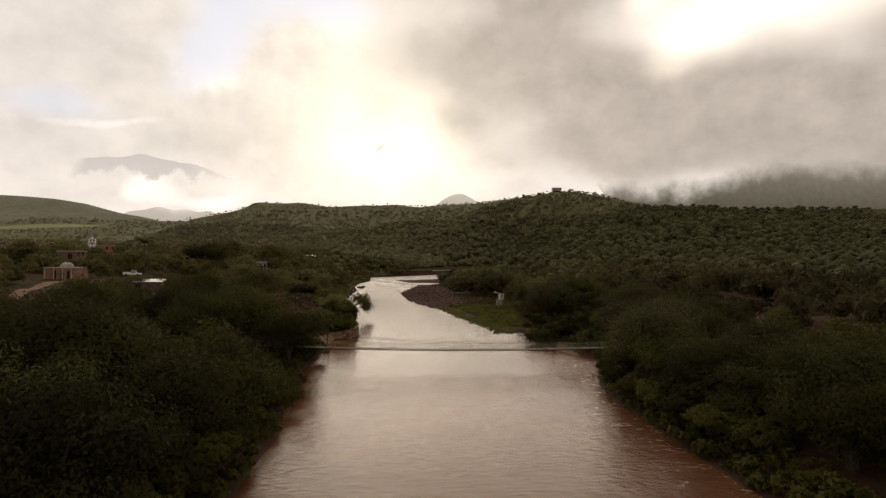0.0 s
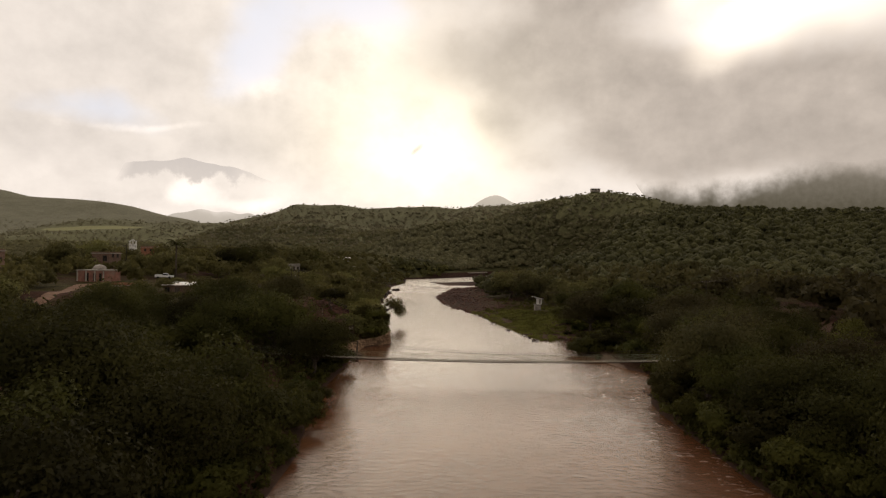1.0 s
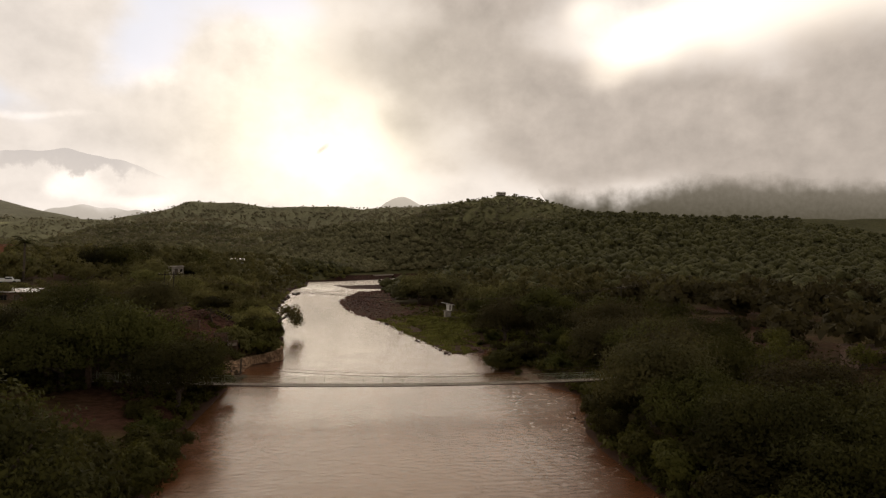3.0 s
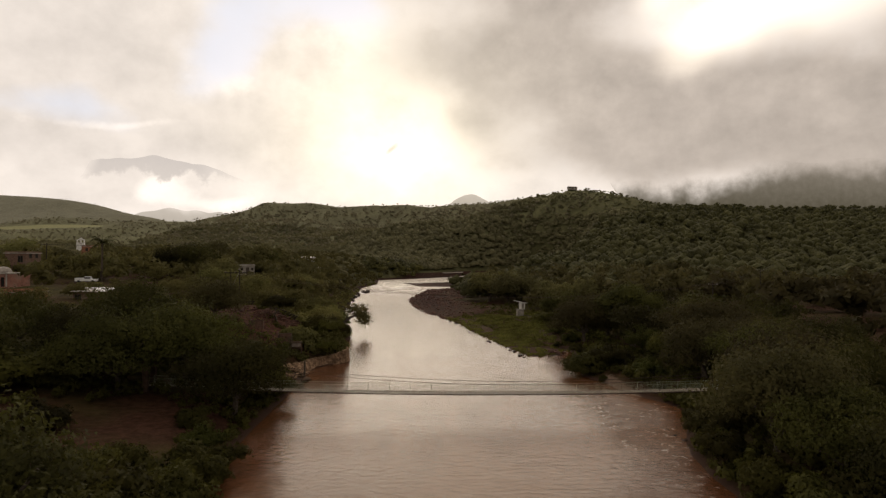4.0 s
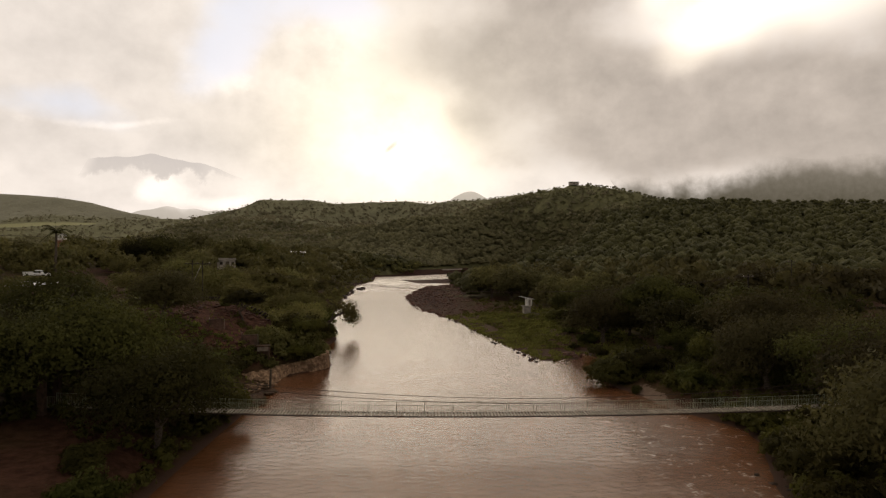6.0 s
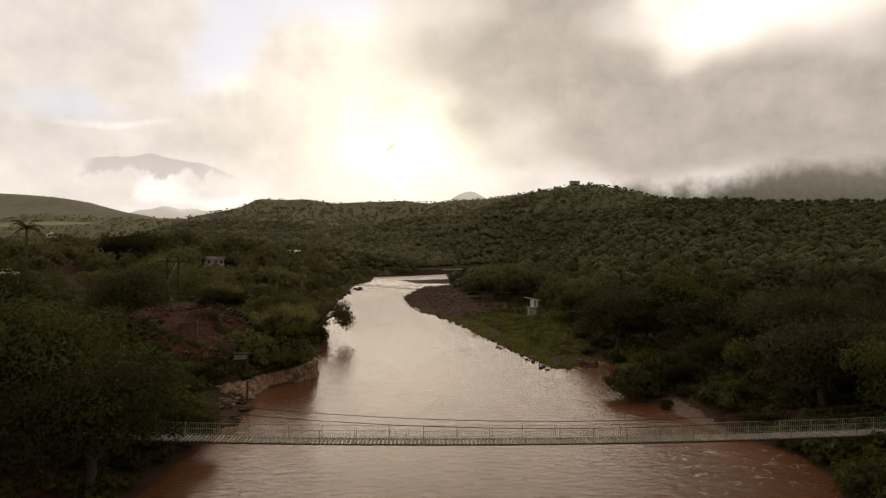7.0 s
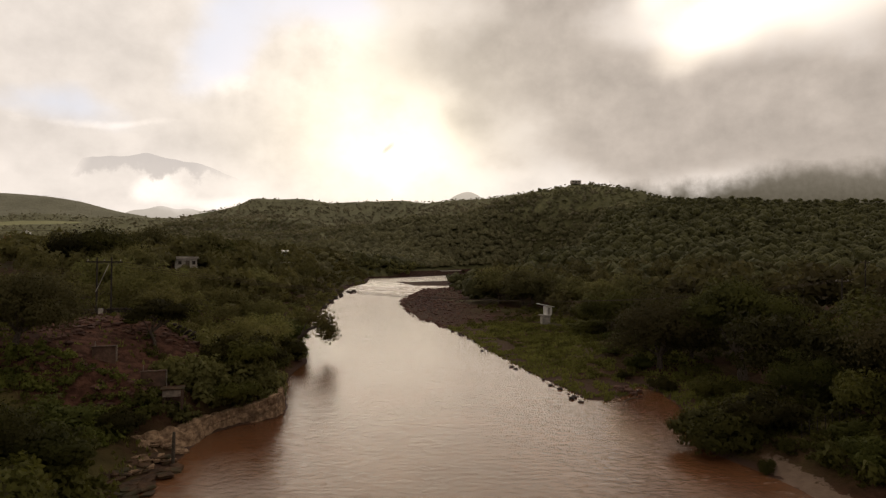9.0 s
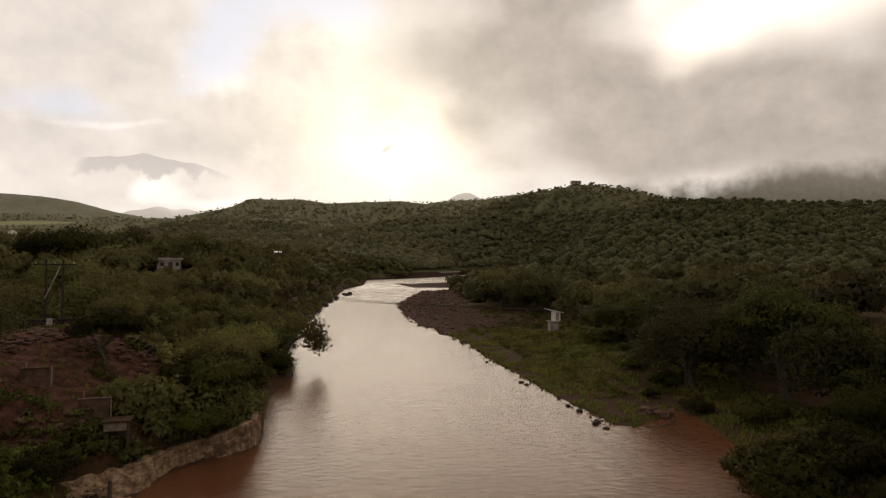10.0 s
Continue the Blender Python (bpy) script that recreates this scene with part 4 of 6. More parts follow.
def dome(seed, lobes=4, leaves=26, size=0.30):
    """A low spreading scrub tree seen from far: uneven overlapping tufts, ragged with leaf sprays."""
    r = np.random.RandomState(seed)
    cv, cf = CAP
    vs, fs, n = [], [], 0
    for i in range(lobes):
        off = 0.22 if i == 0 else 0.72
        c = np.array([r.uniform(-off, off), r.uniform(-off, off), r.uniform(0.60, 0.80)])
        a = r.uniform(0, 6.283)
        turn = np.array([[math.cos(a), -math.sin(a), 0], [math.sin(a), math.cos(a), 0], [0, 0, 1]])
        w = (cv * ((r.uniform(0.72, 0.88) if i == 0 else r.uniform(0.36, 0.56)) * r.uniform(0.86, 1.14, (len(cv), 1)))) @ turn.T * np.array([1, 1, 0.78]) + c
        vs.append(w)
        fs.append(cf + n)
        n += len(w)
    nrm = r.normal(0, 1, (leaves, 3))
    nrm[:, 2] = np.abs(nrm[:, 2])
    nrm /= np.linalg.norm(nrm, axis=1)[:, None]
    v, q = leaf_quads(r, nrm * np.array([0.95, 0.95, 0.65]) * r.uniform(0.8, 1.05, (leaves, 1)) + np.array([0, 0, 0.7]), nrm, size, 0.8)
    vs.append(v)
    fs.append(q + n)
    return np.concatenate(vs), np.concatenate(fs)


def scatter(seed, n, x0, x1, y0, y1, keep):
    r = np.random.RandomState(seed)
    p = np.stack([r.uniform(x0, x1, n), r.uniform(y0, y1, n)], -1)
    return p[keep(p[:, 0], p[:, 1])]


def on_shelf(x, y):
    """The bare rock shelf and bluff below the pens."""
    d = river_distance(x, y)
    return (x < 0) & (y > 12) & (y < 34) & (d < np.interp(y, (12, 15, 21, 24, 26, 34), (1.5, 4.6, 4.0, 2.0, 0.8, 0.5)))


CLEAR = [(-23, -22, 9), (-20, 22, 9), (-27, 30, 9), (-34, 38, 8), (-80, 56, 11), (-47, 112, 6), (61, -5, 4), (-184, 276, 6), (30, 96, 6), (-58, 66, 8), (22, 60, 9), (27, 78, 8)]


def open_place(x, y):
    ok = np.ones(len(x), bool)
    for cx, cy, r in CLEAR:
        ok &= np.hypot(x - cx, y - cy) > r
    return ok


def near_wood(x, y):
    d = river_distance(x, y)
    bar = (x > 0) & (y > 28) & (y < 400)
    return (d > np.where(bar, 22, 7)) & open_place(x, y) & (waves(x, y, 40, 31) > -0.9)


def hill_wood(x, y):
    h = land(x, y)
    thin = land(x * 1.03, y * 1.03 + 1.5) > h - np.where(y > 600, 9.0, 1.2)       # only the slopes that face the river
    return thin & (np.hypot(x - 212, y - 712) > 12) & (river_distance(x, y) > 11) & ((x > 52) | (x < -12) | (y < 250) | (y > 400)) & (np.hypot((x + 500) / 85, (y - 782) / 24) > 1)


mid_t = [clump(40 + i, 180, 0.165, 7) for i in range(5)]
far_t = [dome(50 + i, 2, 8, 0.26) for i in range(8)]
tiny_t = [dome(60 + i, 1, 6, 0.30) for i in range(6)]
r0 = np.random.RandomState(77)
p = np.concatenate([scatter(1, 900, -120, -22, 12, 240, near_wood), scatter(2, 900, 34, 150, -60, 240, near_wood), scatter(3, 260, -120, -56, -90, 20, near_wood)])
fine_t = [clump(30 + i, 1050, 0.062, 8) for i in range(4)]
close = (p[:, 1] < 85) & (np.abs(p[:, 0]) < 62)
west = close & (p[:, 0] < 0)
lower_west = west & (p[:, 1] < 27)
west &= ~lower_west
wood("slope_trees", "dark dense shrubs at the foot of the slope", p[lower_west], r0.uniform(1.1, 2.5, lower_west.sum()), fine_t, LEAF, 5)
wood("slope_trees", "feathery olive trees and tall shrubs on the slope", p[west], r0.uniform(1.1, 2.5, west.sum()), fine_t, LEAF_VALLEY_HAZED, 6)
near_east = close & (p[:, 0] > 0)
wood("bank_trees", "dense dark trees and tall shrubs behind the right bank", p[near_east], r0.uniform(1.7, 2.7, near_east.sum()), fine_t, LEAF, 16)
p = p[~close]
east = p[:, 0] > 0
tall = np.where(r0.uniform(0, 1, len(p)) < 0.4, r0.uniform(3.2, 5.0, len(p)), r0.uniform(1.2, 2.4, len(p)))
front = east & (p[:, 1] < 98)
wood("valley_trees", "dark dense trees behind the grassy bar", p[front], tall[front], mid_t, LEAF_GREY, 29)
wood("valley_trees", "dense dark trees and shrubs of the river plain", p[east & ~front], tall[east & ~front], mid_t, LEAF_PLAIN_HAZED, 17)
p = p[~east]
wood("valley_trees", "dense olive green valley trees and shrubs", p, r0.uniform(1.6, 3.6, len(p)), mid_t, LEAF_VALLEY_HAZED, 7)


p = scatter(21, 900, -75, -22, 110, 430, lambda x, y: (river_distance(x, y) > 1.5) & open_place(x, y))
wood("riverside_trees", "dense olive green trees along the upper left bank", p, np.minimum(r0.uniform(1.2, 2.8, len(p)), 0.9 + 0.12 * river_distance(p[:, 0], p[:, 1])), mid_t, LEAF_VALLEY_HAZED, 27)


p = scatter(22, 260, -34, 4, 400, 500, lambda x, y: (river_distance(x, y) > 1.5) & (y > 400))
wood("riverside_trees", "dark dense trees behind the far bend of the river", p, r0.uniform(1.6, 3.2, len(p)), mid_t, LEAF_PLAIN_HAZED, 28)


def shore_scrub(x, y):
    d = river_distance(x, y)
    bar = (x > 0) & (y > 26) & (y < 300)
    rock = on_shelf(x, y)
    bare = (np.hypot((x + 24) / 9, (y + 14) / 8) < 1) | ((x > 22) & (y > 5) & (y < 17) & (d < 2.5))
    return (d > np.where(bar, 15, 0.3)) & (d < np.where(bar, 30, 24)) & ~rock & ~bare & open_place(x, y) & (waves(x, y, 7, 35) > -0.5)


low_t = [clump(70 + i, 80, 0.19, 5) for i in range(5)]
p = np.concatenate([scatter(11, 2600, -40, -11, -80, 120, shore_scrub), scatter(12, 1700, 8, 52, -80, 130, shore_scrub), scatter(13, 500, -55, -14, 120, 320, shore_scrub)])
p = np.concatenate([p, scatter(18, 900, -22, -9, 6, 40, lambda x, y: (river_distance(x, y) > 0.6) & (river_distance(x, y) < 5.0) & ~on_shelf(x, y)), scatter(16, 4800, -28, -9, -90, 320, lambda x, y: shore_scrub(x, y) & (river_distance(x, y) < 3.2)), scatter(17, 2600, 20, 32, -90, 30, lambda x, y: shore_scrub(x, y) & (river_distance(x, y) < 3.2))])
edge = np.array([(-15.0, 27.4), (-13.6, 29.2), (-12.2, 30.5), (-11.3, 31.4), (-10.9, 32.8), (-11.2, 34.6), (-11.8, 37)])
q = np.repeat(np.arange(6), 26) + r0.uniform(0, 1, 156)
q = np.stack([np.interp(q, np.arange(7), edge[:, 0]) - r0.uniform(-0.1, 1.8, 156), np.interp(q, np.arange(7), edge[:, 1]) + r0.uniform(0, 1.2, 156)], -1)
p = np.concatenate([p, q])
up_left = (p[:, 0] < 0) & (p[:, 1] > 24)
wood("bank_shrubs", "low olive green shrubs on the upper left bank", p[up_left], r0.uniform(0.3, 1.1, up_left.sum()), low_t, LEAF_VALLEY_HAZED, 13)
p = p[~up_left]
wood("bank_shrubs", "low dense green shrubs and weeds along both banks", p, r0.uniform(0.3, 1.1, len(p)), low_t, LEAF, 10)
weed_t = [clump(80 + i, 38, 0.23, 4) for i in range(5)]


def slope_weeds(x, y):
    d = river_distance(x, y)
    bare = np.hypot((x + 23.5) / 6.5, (y - 29) / 6.5) < 1
    return (d > 2.2) & (waves(x, y, 5, 36) > np.where(bare, 0.75, -0.15)) & ~on_shelf(x, y)


p = np.concatenate([scatter(14, 4200, -46, -12, 8, 60, slope_weeds), scatter(15, 2600, 13, 40, 30, 110, lambda x, y: (river_distance(x, y) > 5) & (waves(x, y, 6, 37) > -0.2))])
bank_weeds = scatter(24, 2600, 26, 48, -8, 34, lambda x, y: (river_distance(x, y) > 2.4) & (waves(x, y, 5, 48) > -0.6))
wood("bank_weeds", "fresh green weeds between the trees of the right bank", bank_weeds, r0.uniform(0.2, 0.55, len(bank_weeds)), weed_t, LEAF_HERB, 31)
herb = scatter(23, 1500, -29, -18, 10, 25, lambda x, y: (river_distance(x, y) > 3) & ~on_shelf(x, y) & (waves(x, y, 5, 46) > -0.2))
wood("herbs", "bright green low herbs on the lower slope", herb, r0.uniform(0.2, 0.55, len(herb)), weed_t, LEAF_HERB, 12)
wood("slope_weeds", "low green weeds and herbs covering the slopes", p, r0.uniform(0.16, 0.5, len(p)), weed_t, LEAF, 11)
p = np.concatenate([scatter(4, 7000, -330, 40, 240, 800, hill_wood), scatter(5, 13000, 20, 520, 150, 740, hill_wood), scatter(6, 900, -300, -110, -60, 260, hill_wood), scatter(7, 700, 130, 360, -60, 160, hill_wood), scatter(20, 3800, -90, 200, 400, 700, hill_wood)])
# trees past the near hillside take the scrub colours paled for haze
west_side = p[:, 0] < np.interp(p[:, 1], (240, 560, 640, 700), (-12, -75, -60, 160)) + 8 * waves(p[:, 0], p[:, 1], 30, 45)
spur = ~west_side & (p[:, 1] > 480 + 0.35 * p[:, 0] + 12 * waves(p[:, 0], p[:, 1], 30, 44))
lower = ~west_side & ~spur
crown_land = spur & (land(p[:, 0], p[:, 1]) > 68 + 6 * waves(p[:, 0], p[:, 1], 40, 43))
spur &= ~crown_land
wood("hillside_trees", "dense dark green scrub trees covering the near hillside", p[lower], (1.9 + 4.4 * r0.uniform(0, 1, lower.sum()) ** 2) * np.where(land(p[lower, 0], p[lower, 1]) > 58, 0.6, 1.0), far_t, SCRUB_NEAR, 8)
wood("hillside_trees", "dense dark green trees covering the spur behind the bend", p[spur], (2.6 + 3.0 * r0.uniform(0, 1, spur.sum()) ** 1.5) * np.where(land(p[spur, 0], p[spur, 1]) > 84, 0.55, 1.0), far_t, SCRUB_SPUR_HAZED, 18)
wood("hillside_trees", "thin green scrub trees over the top of the hill", p[crown_land], r0.uniform(1.0, 1.9, crown_land.sum()), far_t, SCRUB_MID_HAZED, 20)
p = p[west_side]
wood("hillside_trees", "dense green scrub trees covering the plateau and its slopes", p, r0.uniform(1.8, 3.5, len(p)), far_t, SCRUB_MID_HAZED, 19)
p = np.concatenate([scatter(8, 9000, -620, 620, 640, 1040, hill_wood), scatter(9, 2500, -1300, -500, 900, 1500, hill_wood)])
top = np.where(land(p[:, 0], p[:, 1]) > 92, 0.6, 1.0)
wood("ridge_trees", "small scrub trees along the far ridges", p, r0.uniform(1.5, 3.2, len(p)) * top * np.where(p[:, 0] < -330, 0.6, 1.0), tiny_t, RIDGE_SCRUB_HAZED, 9)


# ---- grass of the bars ----
def build_grass():
    r = np.random.RandomState(91)
    n = 26000
    x, y = r.uniform(8, 40, n), r.uniform(30, 104, n)
    d = river_distance(x, y)
    ok = (d > 0.25) & (d < 26) & (waves(x, y, 3, 38) + waves(x, y, 11, 39) > -0.5)
    x, y = x[ok], y[ok]
    x2, y2 = r.uniform(-48, -12, 3000), r.uniform(8, 60, 3000)
    ok = (river_distance(x2, y2) > 1.8) & (waves(x2, y2, 6, 41) > 0.0)
    x, y = np.concatenate([x, x2[ok]]), np.concatenate([y, y2[ok]])
    n = len(x)
    z = land(x, y)
    vs, h = [], r.uniform(0.12, 0.42, n)
    for j in range(3):
        a = r.uniform(0, 6.283, n)
        w = r.uniform(0.05, 0.12, n)
        dx, dy = np.cos(a), np.sin(a)
        ox, oy = r.uniform(-0.15, 0.15, n), r.uniform(-0.15, 0.15, n)
        vs.append(np.stack([np.stack([x + ox - dy * w, y + oy + dx * w, z - 0.03], -1), np.stack([x + ox + dy * w, y + oy - dx * w, z - 0.03], -1),
                            np.stack([x + ox + dx * h * 0.6, y + oy + dy * h * 0.6, z + h], -1)], 1))
    v = np.concatenate(vs).reshape(-1, 3)
    me = mesh_arrays("grass", v, np.arange(len(v)).reshape(-1, 3), GRASS)
    tagged(new("grass", me), "yellow-green grass tufts on the river bars", "grass", kind="stuff")


build_grass()


# ---- the footbridge ----
BX0, BX1 = -26.5, 40.0


def deck_z(x):
    return 2.40 + 0.0007 * (x - 10.0) ** 2


RAIL = 0.80


def build_bridge():
    root = empty("suspension_footbridge", pose(0, -1.4, 0), "long suspension footbridge with plank deck and green steel railings", "bridge")
    plank = boxes((-0.078, 0.078, -0.62, 0.62, -0.02, 0.025), bevel=0.006)
    me = bpy.data.meshes.new("plank")
    plank.to_mesh(me)
    plank.free()
    me.materials.append(PLANK)
    r = random.Random(8)
    n = int((BX1 - BX0) / 0.26)
    for i in range(n):
        x = BX0 + (i + 0.5) * 0.26
        part_mesh("plank", me, root, pose(x, r.uniform(-0.02, 0.02), deck_z(x) + r.uniform(-0.008, 0.008), 0, 0, r.uniform(-1, 1)))
    steps = [BX0 + (BX1 - BX0) * i / 40 for i in range(41)]
    for y in (-0.6, 0.6):
        bm = bmesh.new()
        tube(bm, [(a, y, deck_z(a) - 0.085) for a in steps], 0.06, 6)
        part("deck_cable", bm, CABLE, root)
    # railings: posts, rails from post to post, and upright bars between them
    step, nb = 2.2, 16
    bar = boxes((-0.007, 0.007, -0.007, 0.007, 0.08, RAIL))
    bar_me = bpy.data.meshes.new("bar")
    bar.to_mesh(bar_me)
    bar.free()
    bar_me.materials.append(GREEN_STEEL)
    for y in (-0.62, 0.62):
        rest = bmesh.new()
        x = BX0
        while x < BX1 - 0.1:
            za, zb = deck_z(x), deck_z(x + step)
            for name, h, thick in (("handrail", RAIL, 0.014), ("lower_rail", 0.10, 0.012)):
                bm = bmesh.new()
                tube(bm, [(x, y, za + h), (x + step, y, zb + h)], thick, 5)
                part(name, bm, GREEN_STEEL, root)
            for j in range(1, nb):
                bx = x + step * j / nb
                bz = deck_z(bx)
                if y > 0 and -14 < bx < 28:
                    part_mesh("bar", bar_me, root, pose(bx, y, bz, 0, r.uniform(-1.5, 1.5), 0))
                else:
                    box(rest, bx - 0.006, bx + 0.006, y - 0.006, y + 0.006, bz + 0.08, bz + RAIL)
            part("railing_post", boxes((x - 0.018, x + 0.018, y - 0.018, y + 0.018, za - 0.1, za + RAIL + 0.03)), GREEN_STEEL, root)
            x += step
        tagged(part("bar_infill", rest, GREEN_STEEL, root), kind="stuff")
    # main cables and hangers
    def cable_z(x):
        return 3.40 + 0.0023 * (x - 12.0) ** 2
    for y in (-0.85, 0.85):
        bm = bmesh.new()
        xs = [BX0 + (BX1 - BX0) * i / 44 for i in range(45)]
        tube(bm, [(x, y, cable_z(x)) for x in xs], 0.024, 6)
        part("main_cable", bm, CABLE, root)
        x = BX0 + 2.2
        while x < BX1 - 1:
            bm = bmesh.new()
            tube(bm, [(x, y, cable_z(x)), (x, y * 0.74, deck_z(x) - 0.05)], 0.008, 4)
            part("hanger", bm, CABLE, root)
            x += 2.2
    for x in (BX0 - 0.2, BX1 + 0.2):
        for y in (-0.95, 0.95):
            g = ground_at(x, y)
            part("tower_post", boxes((x - 0.25, x + 0.25, y - 0.25, y + 0.25, g - 1.0, cable_z(x) + 0.3), bevel=0.03), OLD_BRICK, root)
    return root


build_bridge()


def build_hut():
    x, y = 28.5, 96.5
    g = ground_at(x, y) - 0.05
    root = empty("gauging_hut", pose(x, y, g, 0, 0, 12) @ Matrix.Diagonal((0.84, 0.84, 0.86, 1)), "small white gauging hut with slanted roof on block base", "hut")
    part("base", boxes((-0.95, 0.95, -0.8, 0.8, -0.6, 2.0), bevel=0.03), GREY_PLASTER, root, "grey block base")
    part("ledge", boxes((-1.35, 0.98, -0.95, 0.95, 2.15, 2.32), bevel=0.02), CONCRETE, root)
    part("cabin", boxes((-0.15, 1.35, -0.8, 0.8, 2.32, 4.3), bevel=0.02), WHITEWASH, root)
    bm = boxes((-1.9, 2.0, -1.1, 1.1, 0.0, 0.16), bevel=0.02)
    bmesh.ops.rotate(bm, cent=(0, 0, 0), matrix=Matrix.Rotation(radians(11), 3, "Y"), verts=bm.verts)
    bmesh.ops.translate(bm, vec=(0, 0, 4.45), verts=bm.verts)
    part("roof", bm, WHITEWASH, root, "slanted white slab roof")
    part("door", boxes((0.25, 0.95, -0.83, -0.795, 2.4, 4.0)), GREY_PLASTER, root)


build_hut()


# ---- distance ----
def backdrop_material(name, low, high, z0, z1, scale, cover=0.5, soft=0.12, fade_low=True, fade_high=False, side=(9000.0, 9001.0)):
    """Far mountain glowing in a painted haze colour, see-through in places where clouds hang on it."""
    m, k, b = material(name, 1.0)
    p = k.add("ShaderNodeNewGeometry").outputs["Position"]
    x, y, z = k.split(p)
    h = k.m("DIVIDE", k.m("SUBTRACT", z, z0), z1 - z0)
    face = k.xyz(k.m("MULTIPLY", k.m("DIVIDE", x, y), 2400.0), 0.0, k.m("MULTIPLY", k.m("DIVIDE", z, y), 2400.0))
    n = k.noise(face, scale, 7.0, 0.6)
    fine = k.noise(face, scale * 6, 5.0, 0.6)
    # the emission holds the haze tone, blended from low to high
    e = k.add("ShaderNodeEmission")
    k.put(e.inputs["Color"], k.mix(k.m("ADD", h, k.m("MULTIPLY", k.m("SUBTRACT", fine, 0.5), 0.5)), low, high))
    t = k.add("ShaderNodeBsdfTransparent")
    show = 1.0
    if fade_low:
        show = k.step(k.m("ADD", k.m("MULTIPLY", h, 0.75), k.m("MULTIPLY", n, 1.25)), cover + soft * 2, cover + soft * 5)
    if fade_low:
        show = k.m("MULTIPLY", show, k.m("MULTIPLY", k.step(x, -2090.0, -1960.0), k.step(x, -1000.0, -1400.0)))
    if fade_high:
        show = k.step(k.m("ADD", k.m("ADD", h, k.m("MULTIPLY", k.m("SUBTRACT", n, 0.5), 0.7)), k.step(x, side[0], side[1], 0.0, 0.5)), 0.98, 0.50)
    mixer = k.add("ShaderNodeMixShader")
    k.put(mixer.inputs[0], show)
    k.put(mixer.inputs[1], t.outputs[0])
    k.put(mixer.inputs[2], e.outputs[0])
    k.put(m.node_tree.nodes["Material Output"].inputs["Surface"], mixer.outputs[0])
    return m


def far_range(name, label, y, x0, x1, crest, mat, depth=500, cols=90, rows=7, base=0.0):
    """A mountain side that rises away from the valley to its crest."""
    v, q = [], []
    for j in range(rows):
        f = j / (rows - 1)
        for i in range(cols):
            x = x0 + (x1 - x0) * i / (cols - 1)
            c = crest(x)
            v.append((x, y + depth * f + 40 * math.sin(x * 0.011 + j), base + (c - base) * f ** 0.8 + (8 * math.sin(x * 0.03 + j * 2) if j < rows - 1 else 0)))
    for j in range(rows - 1):
        for i in range(cols - 1):
            a = j * cols + i
            q.append((a, a + 1, a + cols + 1, a + cols))
    tagged(new(name, mesh_of(name, v, q, mat, True)), label, "mountain", kind="structure")


def mesa_crest(x):
    # flat table to the west, a small knob, then a long fall to the east
    z = 630 + 24 * math.exp(-((x + 1660) / 50) ** 2) + 12 * math.exp(-((x + 1600) / 140) ** 2)
    z -= 0.15 * max(0, x + 1560) + 0.25 * max(0, x + 1300)
    return z + 2 * math.sin(x * 0.05) - 3.0 * max(0, -2060 - x)


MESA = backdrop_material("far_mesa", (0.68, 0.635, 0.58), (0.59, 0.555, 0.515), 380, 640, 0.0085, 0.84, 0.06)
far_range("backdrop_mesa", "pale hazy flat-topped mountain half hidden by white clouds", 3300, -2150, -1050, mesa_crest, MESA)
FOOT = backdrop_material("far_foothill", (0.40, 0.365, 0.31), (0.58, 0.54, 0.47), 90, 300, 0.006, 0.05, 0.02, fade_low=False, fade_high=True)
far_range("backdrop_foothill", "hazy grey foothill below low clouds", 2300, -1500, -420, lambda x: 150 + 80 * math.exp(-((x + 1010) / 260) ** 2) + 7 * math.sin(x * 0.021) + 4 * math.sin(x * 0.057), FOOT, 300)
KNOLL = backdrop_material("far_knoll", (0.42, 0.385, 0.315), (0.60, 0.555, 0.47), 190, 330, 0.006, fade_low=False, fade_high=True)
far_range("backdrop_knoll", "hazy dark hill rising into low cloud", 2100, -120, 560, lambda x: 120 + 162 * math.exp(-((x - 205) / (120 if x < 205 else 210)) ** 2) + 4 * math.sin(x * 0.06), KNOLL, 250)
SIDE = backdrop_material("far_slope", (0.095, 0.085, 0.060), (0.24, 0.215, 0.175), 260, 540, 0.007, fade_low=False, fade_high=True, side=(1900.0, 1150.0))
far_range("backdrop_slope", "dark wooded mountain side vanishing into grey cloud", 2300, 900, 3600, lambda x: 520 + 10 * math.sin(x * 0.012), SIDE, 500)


# ---- the village on the left bank ----
def window(parent, x, y, z, w, h, facing, glass=True):
    """A framed window with its pane in a wall whose outside looks along facing ('s', 'e', 'w')."""
    bm = bmesh.new()
    f = 0.09
    for x0, x1, z0, z1 in ((-w / 2, w / 2, h - f, h), (-w / 2, w / 2, 0, f), (-w / 2, -w / 2 + f, f, h - f), (w / 2 - f, w / 2, f, h - f), (-0.03, 0.03, f, h - f)):
        box(bm, x0, x1, -0.05, 0.06, z0, z1)
    turn = {"s": 0, "e": 90, "w": -90}[facing]
    fr = part("window", bm, WOOD, parent)
    fr.matrix_basis = pose(x, y, z, 0, 0, turn)
    part("pane", boxes((-w / 2 + f, w / 2 - f, -0.012, 0.012, f, h - f)), DARK_HOLE, fr)
    return fr


